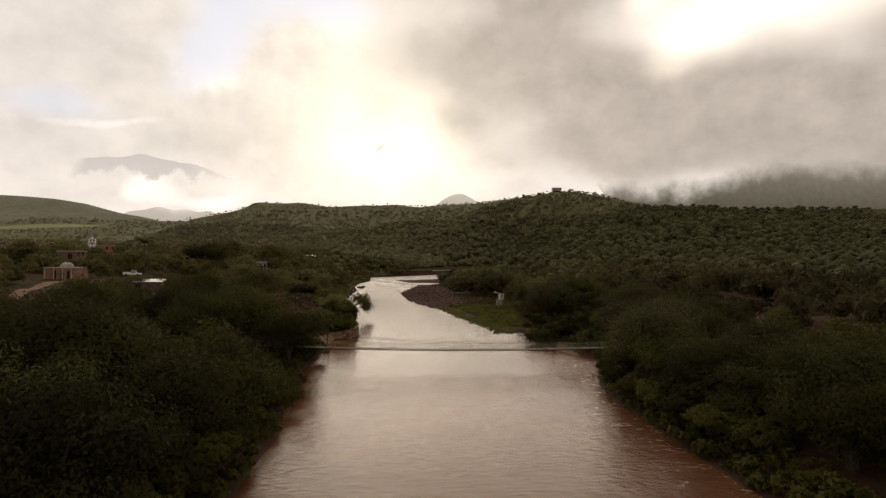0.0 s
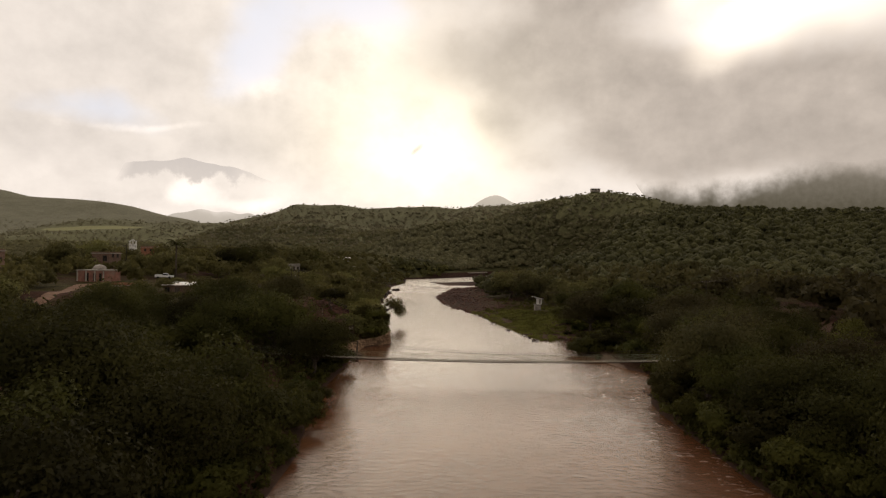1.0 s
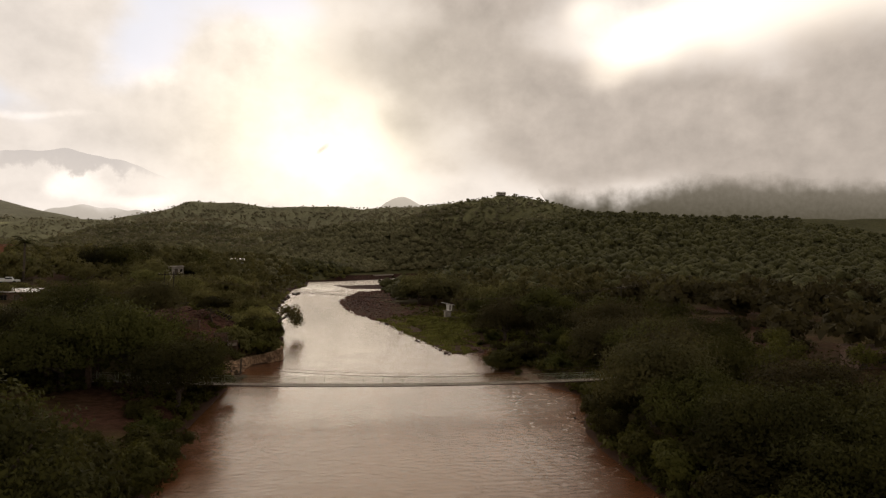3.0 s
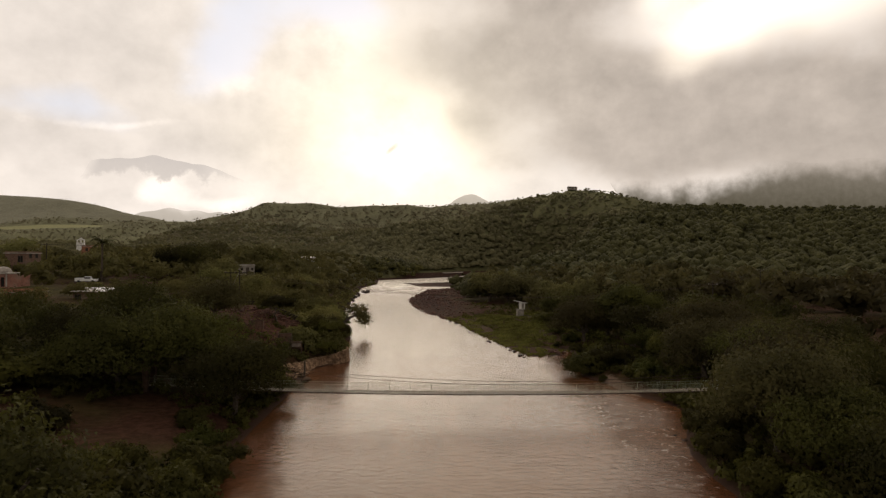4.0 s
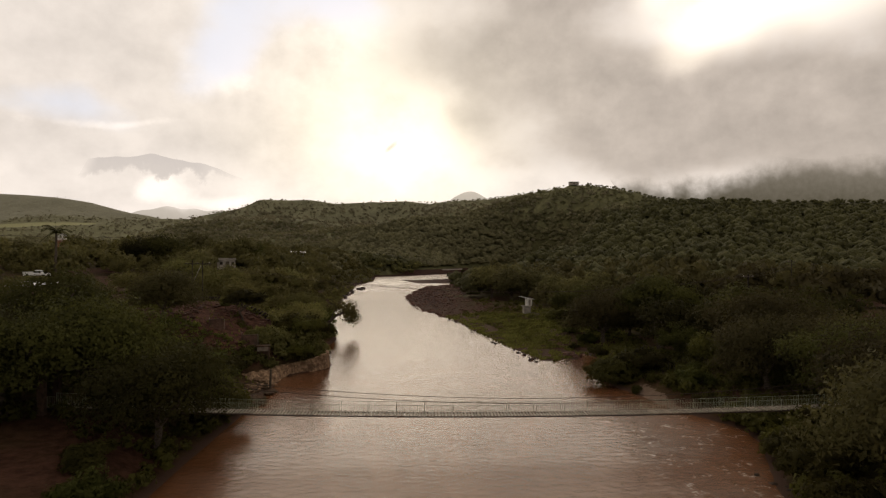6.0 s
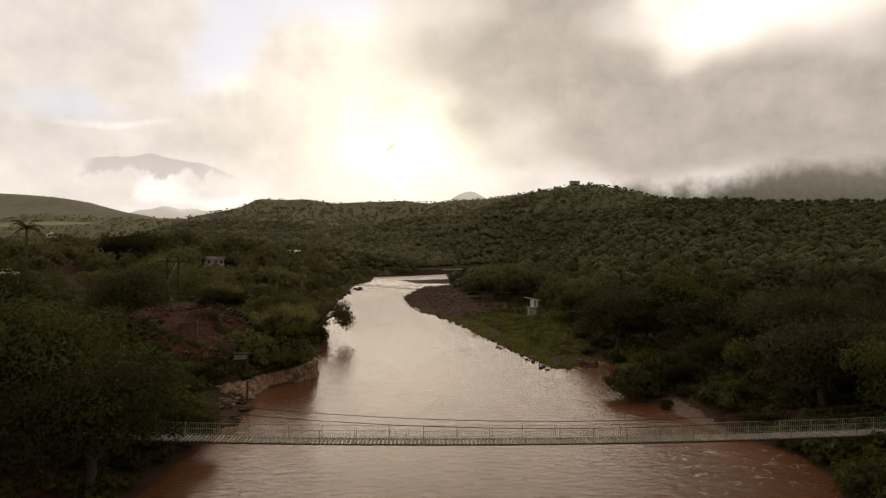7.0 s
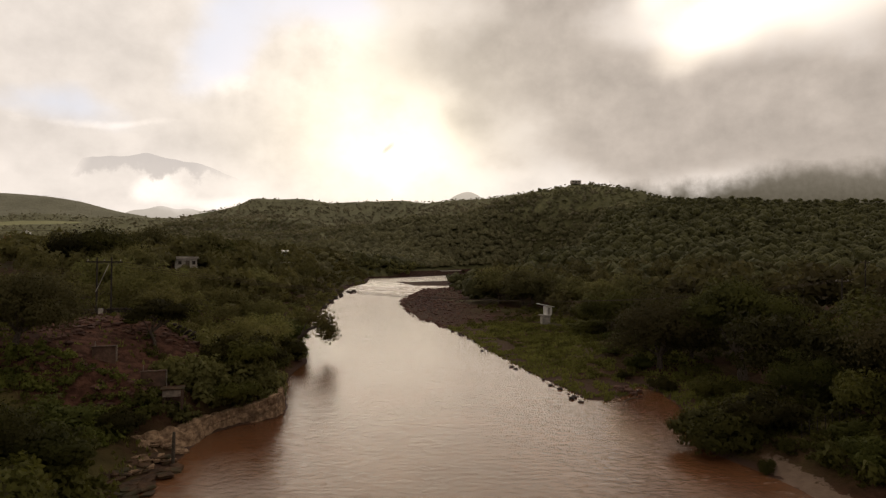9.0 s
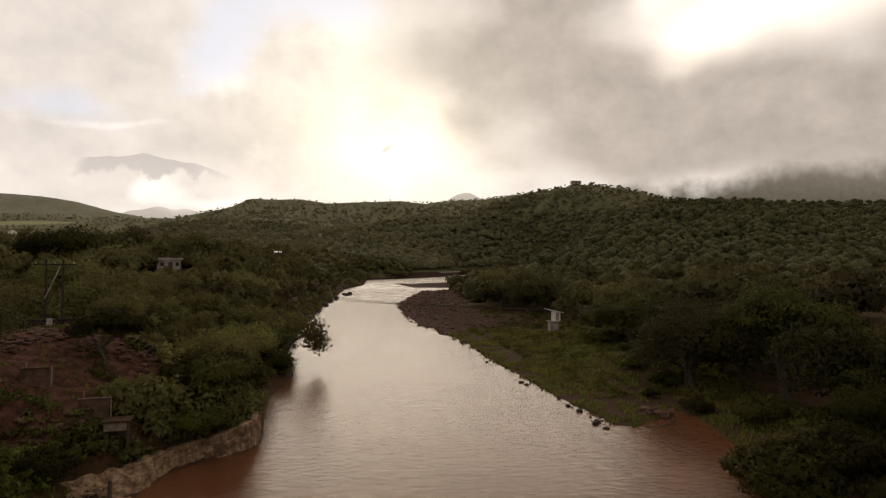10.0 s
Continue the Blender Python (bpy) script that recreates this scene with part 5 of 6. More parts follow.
def wall_ring(w, d, h, t=0.22, openings=()):
    """Four walls with thickness; openings in the south wall as (x0, x1, z0, z1), going through."""
    bm = bmesh.new()
    box(bm, -w / 2, w / 2, d / 2 - t, d / 2, -1.0, h)
    box(bm, -w / 2, -w / 2 + t, -d / 2 + t, d / 2 - t, -1.0, h)
    box(bm, w / 2 - t, w / 2, -d / 2 + t, d / 2 - t, -1.0, h)
    edges = sorted({-w / 2, w / 2, *[o[0] for o in openings], *[o[1] for o in openings]})
    for a, b in zip(edges, edges[1:]):
        hole = [o for o in openings if o[0] <= a + 1e-6 and o[1] >= b - 1e-6]
        if hole:
            box(bm, a, b, -d / 2, -d / 2 + t, -1.0, hole[0][2])
            box(bm, a, b, -d / 2, -d / 2 + t, hole[0][3], h)
        else:
            box(bm, a, b, -d / 2, -d / 2 + t, -1.0, h)
    bmesh.ops.remove_doubles(bm, verts=bm.verts, dist=1e-4)
    return bm


def sheet(w, d, thick=0.04, ribs=None):
    """A ribbed roofing sheet, w along x, centred, sloping left to the caller."""
    n = ribs or max(6, int(w / 0.35))
    bm = bmesh.new()
    top, low = [], []
    for i in range(2 * n + 1):
        x, z = -w / 2 + w * i / (2 * n), 0.045 * (i % 2)
        top.append([bm.verts.new((x, y, z + thick)) for y in (-d / 2, d / 2)])
        low.append([bm.verts.new((x, y, z)) for y in (-d / 2, d / 2)])
    for r, f in ((top, 1), (low, -1)):
        for a, b in zip(r, r[1:]):
            bm.faces.new((a[0], b[0], b[1], a[1])[::f])
    for j in (0, 1):
        for (a, b), (c, e) in zip(zip(top, top[1:]), zip(low, low[1:])):
            bm.faces.new((a[j], c[j], e[j], b[j])[::1 if j == 0 else -1])
    for i in (0, -1):
        bm.faces.new((top[i][0], top[i][1], low[i][1], low[i][0]))
    return bm


def house(x, y, turn, w, d, h, wall, label, roof="flat", openings=(), side_windows=(), base=None, tin=None, name="house"):
    g = ground_at(x, y) if base is None else base
    root = empty(name, pose(x, y, g, 0, 0, turn), label, name.replace("_", " "), "village houses")
    part("wall", wall_ring(w, d, h, 0.22, openings), wall, root)
    part("floor_slab", boxes((-w / 2 + 0.25, w / 2 - 0.25, -d / 2 + 0.25, d / 2 - 0.25, -0.5, 0.03)), CONCRETE, root)
    for o in openings:
        cx, ww, hh = (o[0] + o[1]) / 2, o[1] - o[0], o[3] - o[2]
        if o[2] > 0.3:
            window(root, cx, -d / 2 + 0.08, o[2], ww, hh, "s")
        else:
            part("door", boxes((o[0] + 0.03, o[1] - 0.03, -d / 2 + 0.08, -d / 2 + 0.13, 0.02, o[3] - 0.03)), WOOD, root)
    for yy, z in side_windows:
        window(root, w / 2 + 0.0, yy, z, 0.9, 1.1, "e")
    if roof == "flat":
        part("roof", boxes((-w / 2 - 0.2, w / 2 + 0.2, -d / 2 - 0.2, d / 2 + 0.2, h, h + 0.18), bevel=0.02), CONCRETE, root, "flat concrete slab roof")
        bm = bmesh.new()
        for a in ((-w / 2, w / 2, -d / 2, -d / 2 + 0.15), (-w / 2, w / 2, d / 2 - 0.15, d / 2), (-w / 2, -w / 2 + 0.15, -d / 2 + 0.15, d / 2 - 0.15), (w / 2 - 0.15, w / 2, -d / 2 + 0.15, d / 2 - 0.15)):
            box(bm, *a, h + 0.18, h + 0.5)
        part("parapet", bm, wall, root)
    else:
        bm = sheet(w + 0.8, d + 0.9)
        bmesh.ops.rotate(bm, cent=(0, 0, 0), matrix=Matrix.Rotation(radians(7), 3, "X"), verts=bm.verts)
        bmesh.ops.translate(bm, vec=(0, 0, h + d * 0.062 + 0.04), verts=bm.verts)
        part("roof", bm, tin or TIN, root, "ribbed metal sheet roof")
    return root


house(-49.8, 117, 14, 4.6, 4.2, 2.3, GREY_PLASTER, "low grey plastered house with small dark windows among trees", "flat", ((-1.6, -0.9, 1.0, 1.8), (-0.1, 0.8, 0.02, 1.9), (1.3, 2.0, 1.0, 1.8)), ((-1.3, 0.9), (0.2, 0.9)), 11.6)
house(-54.3, 119, 14, 3.4, 3.6, 2.2, BRICK_PALE, "unfinished brick shed beside a grey plastered house", "flat", ((-0.6, 0.4, 0.02, 2.0),), (), 11.6, name="shed")
house(-55.5, 43, 8, 5.2, 3.4, 2.4, BRICK_PALE, "low brick house under a bright metal sheet roof", "sheet", ((-2.4, -1.3, 1.0, 2.0), (-0.4, 0.6, 0.02, 2.0)), (), 7.9)
house(-66, 40, 4, 6.0, 5.5, 3.0, CLAY, "low red brick house half hidden by trees", "flat", ((-1.0, 0.2, 1.0, 2.0),), (), 7.2)
house(-94, 85, -6, 5.2, 5.0, 4.9, BRICK_PALE, "two-storey red brick house with dark windows and flat roof", "flat", ((-2.0, -0.9, 1.0, 2.2), (-2.0, -0.9, 3.2, 4.3), (0.6, 1.9, 2.8, 4.4), (0.6, 1.6, 0.02, 2.1)), ((-1.0, 3.8), (1.0, 3.8)), 12.0)
house(-98, 44, 8, 7.0, 5.0, 6.2, BRICK_PALE, "two-storey brown brick house with a columned porch and flat roof", "flat", ((-2.8, -1.6, 3.6, 5.4), (-0.7, 0.7, 3.2, 5.6), (1.6, 2.8, 3.6, 5.4)), ((-1.2, 3.8), (1.0, 3.8)), 10.8)
house(-129, 183, 4, 6.0, 5.0, 5.0, CLAY, "brick house with a bare flat roof behind trees", "flat", ((-1.6, -0.6, 3.2, 4.4), (0.8, 1.8, 3.2, 4.4)), ((0.0, 3.2),), 15.3)
house(-45, 192, 10, 5.0, 3.4, 2.8, WHITEWASH, "small whitewashed house with a pale metal roof", "sheet", ((-1.4, -0.4, 1.0, 2.0),), (), 13.6)
house(-38, 168, -8, 3.2, 2.4, 2.2, BRICK_PALE, "small brick shed with a pale sheet roof", "sheet", ((-0.5, 0.5, 0.02, 2.0),), (), 10.4, name="shed")
house(63.5, -6, -10, 4.2, 3.4, 2.2, BRICK_PALE, "low red brick house with flat roof among trees", "sheet", ((-1.8, -0.9, 0.02, 1.9), (0.3, 1.3, 0.9, 1.7)), (), 4.4, tin=OLD_BRICK)
house(160, 218, -20, 8.0, 5.0, 3.0, PINK, "far low pink house on the wooded slope", "flat", ((-2.4, -1.2, 1.0, 2.2), (0.4, 1.4, 0.02, 2.0)), ())
house(140, 205, -12, 7.0, 4.0, 2.8, BRICK_PALE, "far low brick building with a rusty roof", "sheet", ((-1.4, -0.4, 1.0, 2.0),), (), tin=CLAY)
house(205, 716, 0, 12.0, 6.0, 2.6, GREY_PLASTER, "long low flat-roofed lookout building on the hilltop", "flat", ((-5.0, -2.6, 1.0, 2.2), (-1.2, 1.2, 0.02, 2.2), (2.6, 5.0, 1.0, 2.2)), ())


def build_chapel():
    x, y = -80.5, 57.5
    g = 10.4
    root = empty("chapel", pose(x, y, g, 0, 0, -8) @ Matrix.Diagonal((0.78, 0.78, 0.84, 1)), "small pink chapel with a grey dome and flat roof", "chapel")
    part("wall", wall_ring(9.0, 7.0, 2.9, 0.3, ((-2.0, -0.6, 0.02, 2.3), (0.7, 1.7, 0.02, 2.2), (2.6, 3.6, 0.02, 2.2))), PINK, root, "pink plastered walls")
    part("roof", boxes((-4.7, 4.7, -3.7, 3.7, 2.9, 3.12), bevel=0.02), CONCRETE, root)
    for o in ((-2.0, -0.6, 2.3), (0.7, 1.7, 2.2), (2.6, 3.6, 2.2)):
        part("door", boxes((o[0] + 0.04, o[1] - 0.04, -3.4, -3.34, 0.03, o[2] - 0.03)), DARK_HOLE, root, "dark panel painted as the shade of an open doorway")
    bm = bmesh.new()
    bmesh.ops.create_uvsphere(bm, u_segments=20, v_segments=10, radius=1.9)
    bmesh.ops.delete(bm, geom=[v for v in bm.verts if v.co.z < -0.3], context="VERTS")
    for v in bm.verts:
        v.co.z *= 0.72
    bmesh.ops.translate(bm, vec=(0.2, 0, 3.2), verts=bm.verts)
    part("dome", bm, GREY_PLASTER, root, "grey plastered dome")
    for i in range(4):
        cx = -4.2 + i * 2.8
        part("pilaster", boxes((cx - 0.2, cx + 0.2, -3.64, -3.505, 0.0, 2.88), bevel=0.02), GREY_PLASTER, root)
    return root


build_chapel()


def build_bell_gable():
    x, y, g = -184.5, 277, 20.6
    root = empty("bell_gable", pose(x, y, g, 0, 0, 6), "whitewashed bell gable with open arches", "bell gable")
    part("base", boxes((-2.0, 2.0, -0.7, 0.7, -5.0, 3.4), bevel=0.03), WHITEWASH, root)
    for cx in (-1.75, -0.0, 1.75):
        part("pier", boxes((cx - 0.25, cx + 0.25, -0.5, 0.5, 3.4, 4.9), bevel=0.02), WHITEWASH, root)
    part("cornice", boxes((-2.1, 2.1, -0.6, 0.6, 4.9, 5.15), bevel=0.02), WHITEWASH, root)
    bm = bmesh.new()
    tri = [bm.verts.new(c) for c in ((-1.3, -0.4, 5.15), (1.3, -0.4, 5.15), (0, -0.4, 6.1), (-1.3, 0.4, 5.15), (1.3, 0.4, 5.15), (0, 0.4, 6.1))]
    for f in ((0, 1, 2), (5, 4, 3), (0, 3, 4, 1), (1, 4, 5, 2), (2, 5, 3, 0)):
        bm.faces.new([tri[i] for i in f])
    part("gable", bm, WHITEWASH, root)


build_bell_gable()


def build_pickup():
    x, y = -70, 68
    root = empty("pickup_truck", pose(x, y, ground_at(x, y) + 0.02, 0, 0, 12) @ Matrix.Diagonal((0.84, 0.84, 0.84, 1)), "white pickup truck parked beside the houses", "truck")
    white = surface("truck_paint", (0.72, 0.72, 0.70), (0.80, 0.80, 0.78), 2.0, 0.3, 0.0, relief=0.02)
    tyre = surface("tyre_rubber", (0.012, 0.012, 0.012), (0.03, 0.03, 0.03), 8.0, 0.8)
    body = boxes((-2.5, 2.5, -0.85, 0.85, 0.45, 1.0), bevel=0.08)
    part("body", body, white, root)
    bm = boxes((-0.5, 1.2, -0.78, 0.78, 1.0, 1.65), bevel=0.12)
    for v in bm.verts:
        if v.co.z > 1.4:
            v.co.x = 0.35 + (v.co.x - 0.35) * 0.75
    part("cab", bm, white, root)
    part("windscreen", boxes((-0.35, 1.05, -0.80, 0.80, 1.12, 1.48)), DARK_HOLE, root)
    part("bed_side", boxes((-2.5, -0.6, -0.85, -0.78, 1.0, 1.3)), white, root)
    part("bed_side", boxes((-2.5, -0.6, 0.78, 0.85, 1.0, 1.3)), white, root)
    for cx in (-1.6, 1.6):
        for cy in (-0.8, 0.8):
            bm = bmesh.new()
            bmesh.ops.create_cone(bm, cap_ends=True, segments=18, radius1=0.36, radius2=0.36, depth=0.22)
            bmesh.ops.rotate(bm, cent=(0, 0, 0), matrix=Matrix.Rotation(radians(90), 3, "X"), verts=bm.verts)
            bmesh.ops.translate(bm, vec=(cx, cy, 0.36), verts=bm.verts)
            w = part("wheel", bm, tyre, root)


build_pickup()


def build_path():
    """A pale dirt road climbing to the chapel, draped on the land."""
    pts = [(-66, 8), (-70, 22), (-75, 36), (-78, 46), (-77, 52)]
    r = random.Random(4)
    v, q, n = [], [], 0
    dense = []
    for (ax, ay), (bx, by) in zip(pts, pts[1:]):
        for i in range(12):
            f = i / 12
            dense.append((ax + (bx - ax) * f, ay + (by - ay) * f))
    for i, (x, y) in enumerate(dense):
        a, b = dense[max(i - 1, 0)], dense[min(i + 1, len(dense) - 1)]
        d = Vector((b[0] - a[0], b[1] - a[1])).normalized()
        for s in (-1.3, -0.7, 0.0, 0.7, 1.3):
            w = s + r.uniform(-0.15, 0.15)
            px, py = x - d.y * w, y + d.x * w
            v.append((px, py, ground_at(px, py) + (0.10 if abs(s) < 1.0 else -0.05)))
    for i in range(len(dense) - 1):
        for j in range(4):
            a = i * 5 + j
            q.append((a, a + 5, a + 6, a + 1))
    soil = surface("pale_dirt_road", (0.15, 0.085, 0.056), (0.26, 0.15, 0.10), 1.2, 0.95, relief=0.4, stain=(0.20, 0.13, 0.09))
    tagged(new("road", mesh_of("road", v, q, soil, True)), "pale pinkish dirt road climbing to the chapel", "road", kind="structure")


build_path()


# ---- utility poles and lines ----
def pole_pair(x, y, base, top, stay=True):
    root = empty("utility_pole", pose(x, y, base), "twin wooden utility poles with crossarms and a pale stay", "utility pole", "utility poles")
    h = top - base
    for dx in (-0.75, 0.75):
        bm = bmesh.new()
        tube(bm, [(dx, 0, -1.0), (dx, 0, h)], [0.11, 0.08], 8)
        part("post", bm, POLE, root)
    part("crossarm", boxes((-1.9, 1.9, -0.06, 0.06, h - 0.57, h - 0.43)), POLE, root)
    for dx in (-1.7, 0.0, 1.7):
        bm = bmesh.new()
        bmesh.ops.create_cone(bm, cap_ends=True, segments=10, radius1=0.06, radius2=0.03, depth=0.22)
        bmesh.ops.translate(bm, vec=(dx, 0, h - 0.31), verts=bm.verts)
        part("insulator", bm, GREY_PLASTER, root)
    if stay:
        bm = bmesh.new()
        tube(bm, [(-0.75, -0.2, h * 0.42), (0.55, -0.15, h * 0.88)], 0.04, 6)
        part("stay", bm, CONCRETE, root, "pale diagonal stay")
    return root


def pole_single(x, y, h, label="weathered wooden utility pole with a crossarm"):
    root = empty("utility_pole", pose(x, y, ground_at(x, y), 0, 0, 10), label, "utility pole", "utility poles")
    bm = bmesh.new()
    tube(bm, [(0, 0, -1.0), (0, 0, h)], [0.15, 0.10], 8)
    part("post", bm, POLE, root)
    part("crossarm", boxes((-1.1, 1.1, -0.06, 0.06, h - 0.5, h - 0.36)), WOOD, root)
    for dx in (-1.0, 1.0):
        bm = bmesh.new()
        bmesh.ops.create_cone(bm, cap_ends=True, segments=8, radius1=0.06, radius2=0.03, depth=0.2)
        bmesh.ops.translate(bm, vec=(dx, 0, h - 0.26), verts=bm.verts)
        part("insulator", bm, GREY_PLASTER, root)
    return root


def wire(a, b, sag, label="thin dark power line spanning between poles"):
    bm = bmesh.new()
    a, b = Vector(a), Vector(b)
    pts = []
    for i in range(25):
        f = i / 24
        p = a.lerp(b, f)
        p.z -= sag * 4 * f * (1 - f)
        pts.append(p)
    tube(bm, pts, 0.022, 4)
    me = bpy.data.meshes.new("power_line")
    bm.to_mesh(me)
    bm.free()
    me.materials.append(CABLE)
    tagged(new("power_line", me), label, "power line", "power lines")


pole_pair(-31, 42, ground_at(-31, 42), 14.2)
pole_single(62, 58, 9.5)
pole_single(92, 92, 9.5)
pole_single(-60, 100, 8.5)
pole_single(-88, 84, 8.0)
pole_single(118, 122, 9.0)
for dx in (-1.7, 0.0, 1.7):
    wire((-31 + dx, 42, 13.75), (62 + dx * 0.6, 58, ground_at(62, 58) + 9.3), 3.6, "thin dark power line crossing high over the river")
for dx in (-1.0, 1.0):
    wire((62 + dx, 58, ground_at(62, 58) + 9.2), (92 + dx, 92, ground_at(92, 92) + 9.2), 0.8)
    wire((-60 + dx, 100, ground_at(-60, 100) + 8.2), (-88 + dx, 84, ground_at(-88, 84) + 7.7), 0.5)


# ---- palm ----
def build_palm(x, y, crown_z, label, seed, fan=3.1):
    g = ground_at(x, y)
    h = crown_z - g - 1.2
    root = empty("palm_tree", pose(x, y, g), label, "palm tree", "palms")
    r = random.Random(seed)
    bm = bmesh.new()
    tube(bm, [(0, 0, -0.5), (0.15, 0, h * 0.5), (0.1, 0.1, h)], [0.3, 0.22, 0.18], 9)
    part("trunk", bm, BARK, root)
    for i in range(30):
        a, up = i * 2.4, r.uniform(-0.3, 1.7)
        bm = bmesh.new()
        d = Vector((math.cos(a), math.sin(a), 0))
        s = Vector((-math.sin(a), math.cos(a), 0))
        spine = []
        for j in range(8):
            f = j / 7
            spine.append(Vector((0.1, 0.1, h)) + d * fan * f * (1 - 0.15 * up) + Vector((0, 0, fan * (up * f * 0.8 - 0.75 * f * f))))
        tube(bm, spine, [0.03 * (1 - 0.8 * j / 7) for j in range(8)], 4)
        for j in range(1, 8):
            for side in (-1, 1):
                for half in (0.0, 0.5):
                    p = spine[j - 1].lerp(spine[j], half)
                    tip = p + s * side * (0.75 * (1 - 0.5 * j / 8)) + d * 0.3 - Vector((0, 0, 0.3))
                    q = p + d * 0.12
                    bm.faces.new([bm.verts.new(c) for c in (p, q, tip)])
        part("frond", bm, LEAF_DARK, root)


build_palm(-69, 72, 20.7, "tall dark palm with a drooping crown in the village", 3)


# ---- the terraced slope below the village ----
def open_enclosure(x, y, z, turn, w, d, h, label, seed):
    """A roofless brick pen: coped front wall, low sides, uneven back with posts, rubble inside."""
    r = random.Random(seed)
    root = empty("brick_enclosure", pose(x, y, z, 0, 0, turn), label, "enclosure", "small enclosures on the slope")
    t = 0.15
    part("front_wall", boxes((-w / 2, w / 2, 0, t, -1.3, h - 0.08), bevel=0.012), PEN_BRICK, root)
    part("coping", boxes((-w / 2 - 0.07, w / 2 + 0.07, -0.08, t + 0.08, h - 0.078, h + 0.02), bevel=0.015), OLD_BRICK, root, "dark brick coping")
    for s in (-1, 1):
        bm = bmesh.new()
        n = 5
        for i in range(n):
            top = h - 0.12 - 0.10 * i + r.uniform(-0.1, 0.1)
            box(bm, s * (w / 2 - t / 2) - t / 2, s * (w / 2 - t / 2) + t / 2, t + 0.003 + (d - t) * i / n, t + (d - t) * (i + 1) / n, -1.0, top)
        part("side_wall", bm, OLD_BRICK, root, "broken low brick side wall")
    part("back_wall", boxes((-w / 2, w / 2, d + 0.003, d + t, -0.6, h - 0.35 + r.uniform(-0.1, 0.1)), bevel=0.012), OLD_BRICK, root)
    part("post", boxes((w / 2 + 0.075, w / 2 + 0.14, -0.06, 0.02, -0.4, h + 0.03), bevel=0.008), LEDGE_POST, root, "pale upright edge post")
    part("post", boxes((-w / 2 + 0.02, -w / 2 + 0.08, d - 0.08, d - 0.005, -0.5, h + 0.22), bevel=0.008), LEDGE_POST, root, "pale upright edge post")
    for i in range(16):
        k = r.uniform(0.08, 0.24)
        me = boxes((-k, k, -k * 0.6, k * 0.6, -k * 0.35, k * 0.35), bevel=k * 0.1)
        bmesh.ops.rotate(me, cent=(0, 0, 0), matrix=Euler((r.uniform(-0.4, 0.4), r.uniform(-0.4, 0.4), r.uniform(0, 3))).to_matrix(), verts=me.verts)
        bmesh.ops.translate(me, vec=(r.uniform(-w / 2 + 0.3, w / 2 - 0.3), r.uniform(0.4, d - 0.2), h - 0.40 + r.uniform(-0.1, 0.08)), verts=me.verts)
        part("rubble", me, r.choice((BRICK_PALE, OLD_BRICK, CONCRETE)), root)
    part("fill", boxes((-w / 2 + t + 0.004, w / 2 - t - 0.004, t + 0.004, d - 0.004, -0.8, h - 0.46)), LEDGE, root, "brown earth fill")


def slab_shelter(x, y, z, turn, w, d, h, label):
    """A small shelter: thin dark slab over a pale wall, open below on one side, with a corner post."""
    root = empty("slab_shelter", pose(x, y, z, 0, 0, turn), label, "shelter", "small enclosures on the slope")
    part("roof", boxes((-w / 2 - 0.12, w / 2 + 0.10, -0.15, d + 0.1, h, h + 0.09), bevel=0.015), LEDGE, root, "thin dark roof slab")
    part("front_wall", boxes((-w / 2, w / 2 - 0.16, 0, 0.12, h - 0.55, h - 0.003), bevel=0.01), LEDGE_POST, root, "pale grey plastered wall above the opening")
    part("side_wall", boxes((-w / 2, -w / 2 + 0.14, 0.123, d, -0.8, h - 0.003)), OLD_BRICK, root)
    part("back_wall", boxes((-w / 2 + 0.143, w / 2, d - 0.14, d, -0.5, h - 0.003)), OLD_BRICK, root)
    part("jamb", boxes((-w / 2, -w / 2 + 0.14, 0, 0.12, -0.9, h - 0.623), bevel=0.01), OLD_BRICK, root)
    part("corner_post", boxes((w / 2 - 0.157, w / 2, -0.03, 0.13, -0.7, h - 0.003), bevel=0.012), OLD_BRICK, root)


open_enclosure(-18.7, 25.0, 4.4, 18, 1.75, 1.5, 0.9, "roofless weathered brick pen with rubble inside", 3)
slab_shelter(-16.75, 23.9, 3.2, 16, 1.45, 1.1, 0.85, "small slab-roofed shelter with pale wall below a pen")
open_enclosure(-23.0, 26.0, 6.25, 20, 1.65, 1.4, 0.85, "low brick pen standing above a dark hollow", 5)


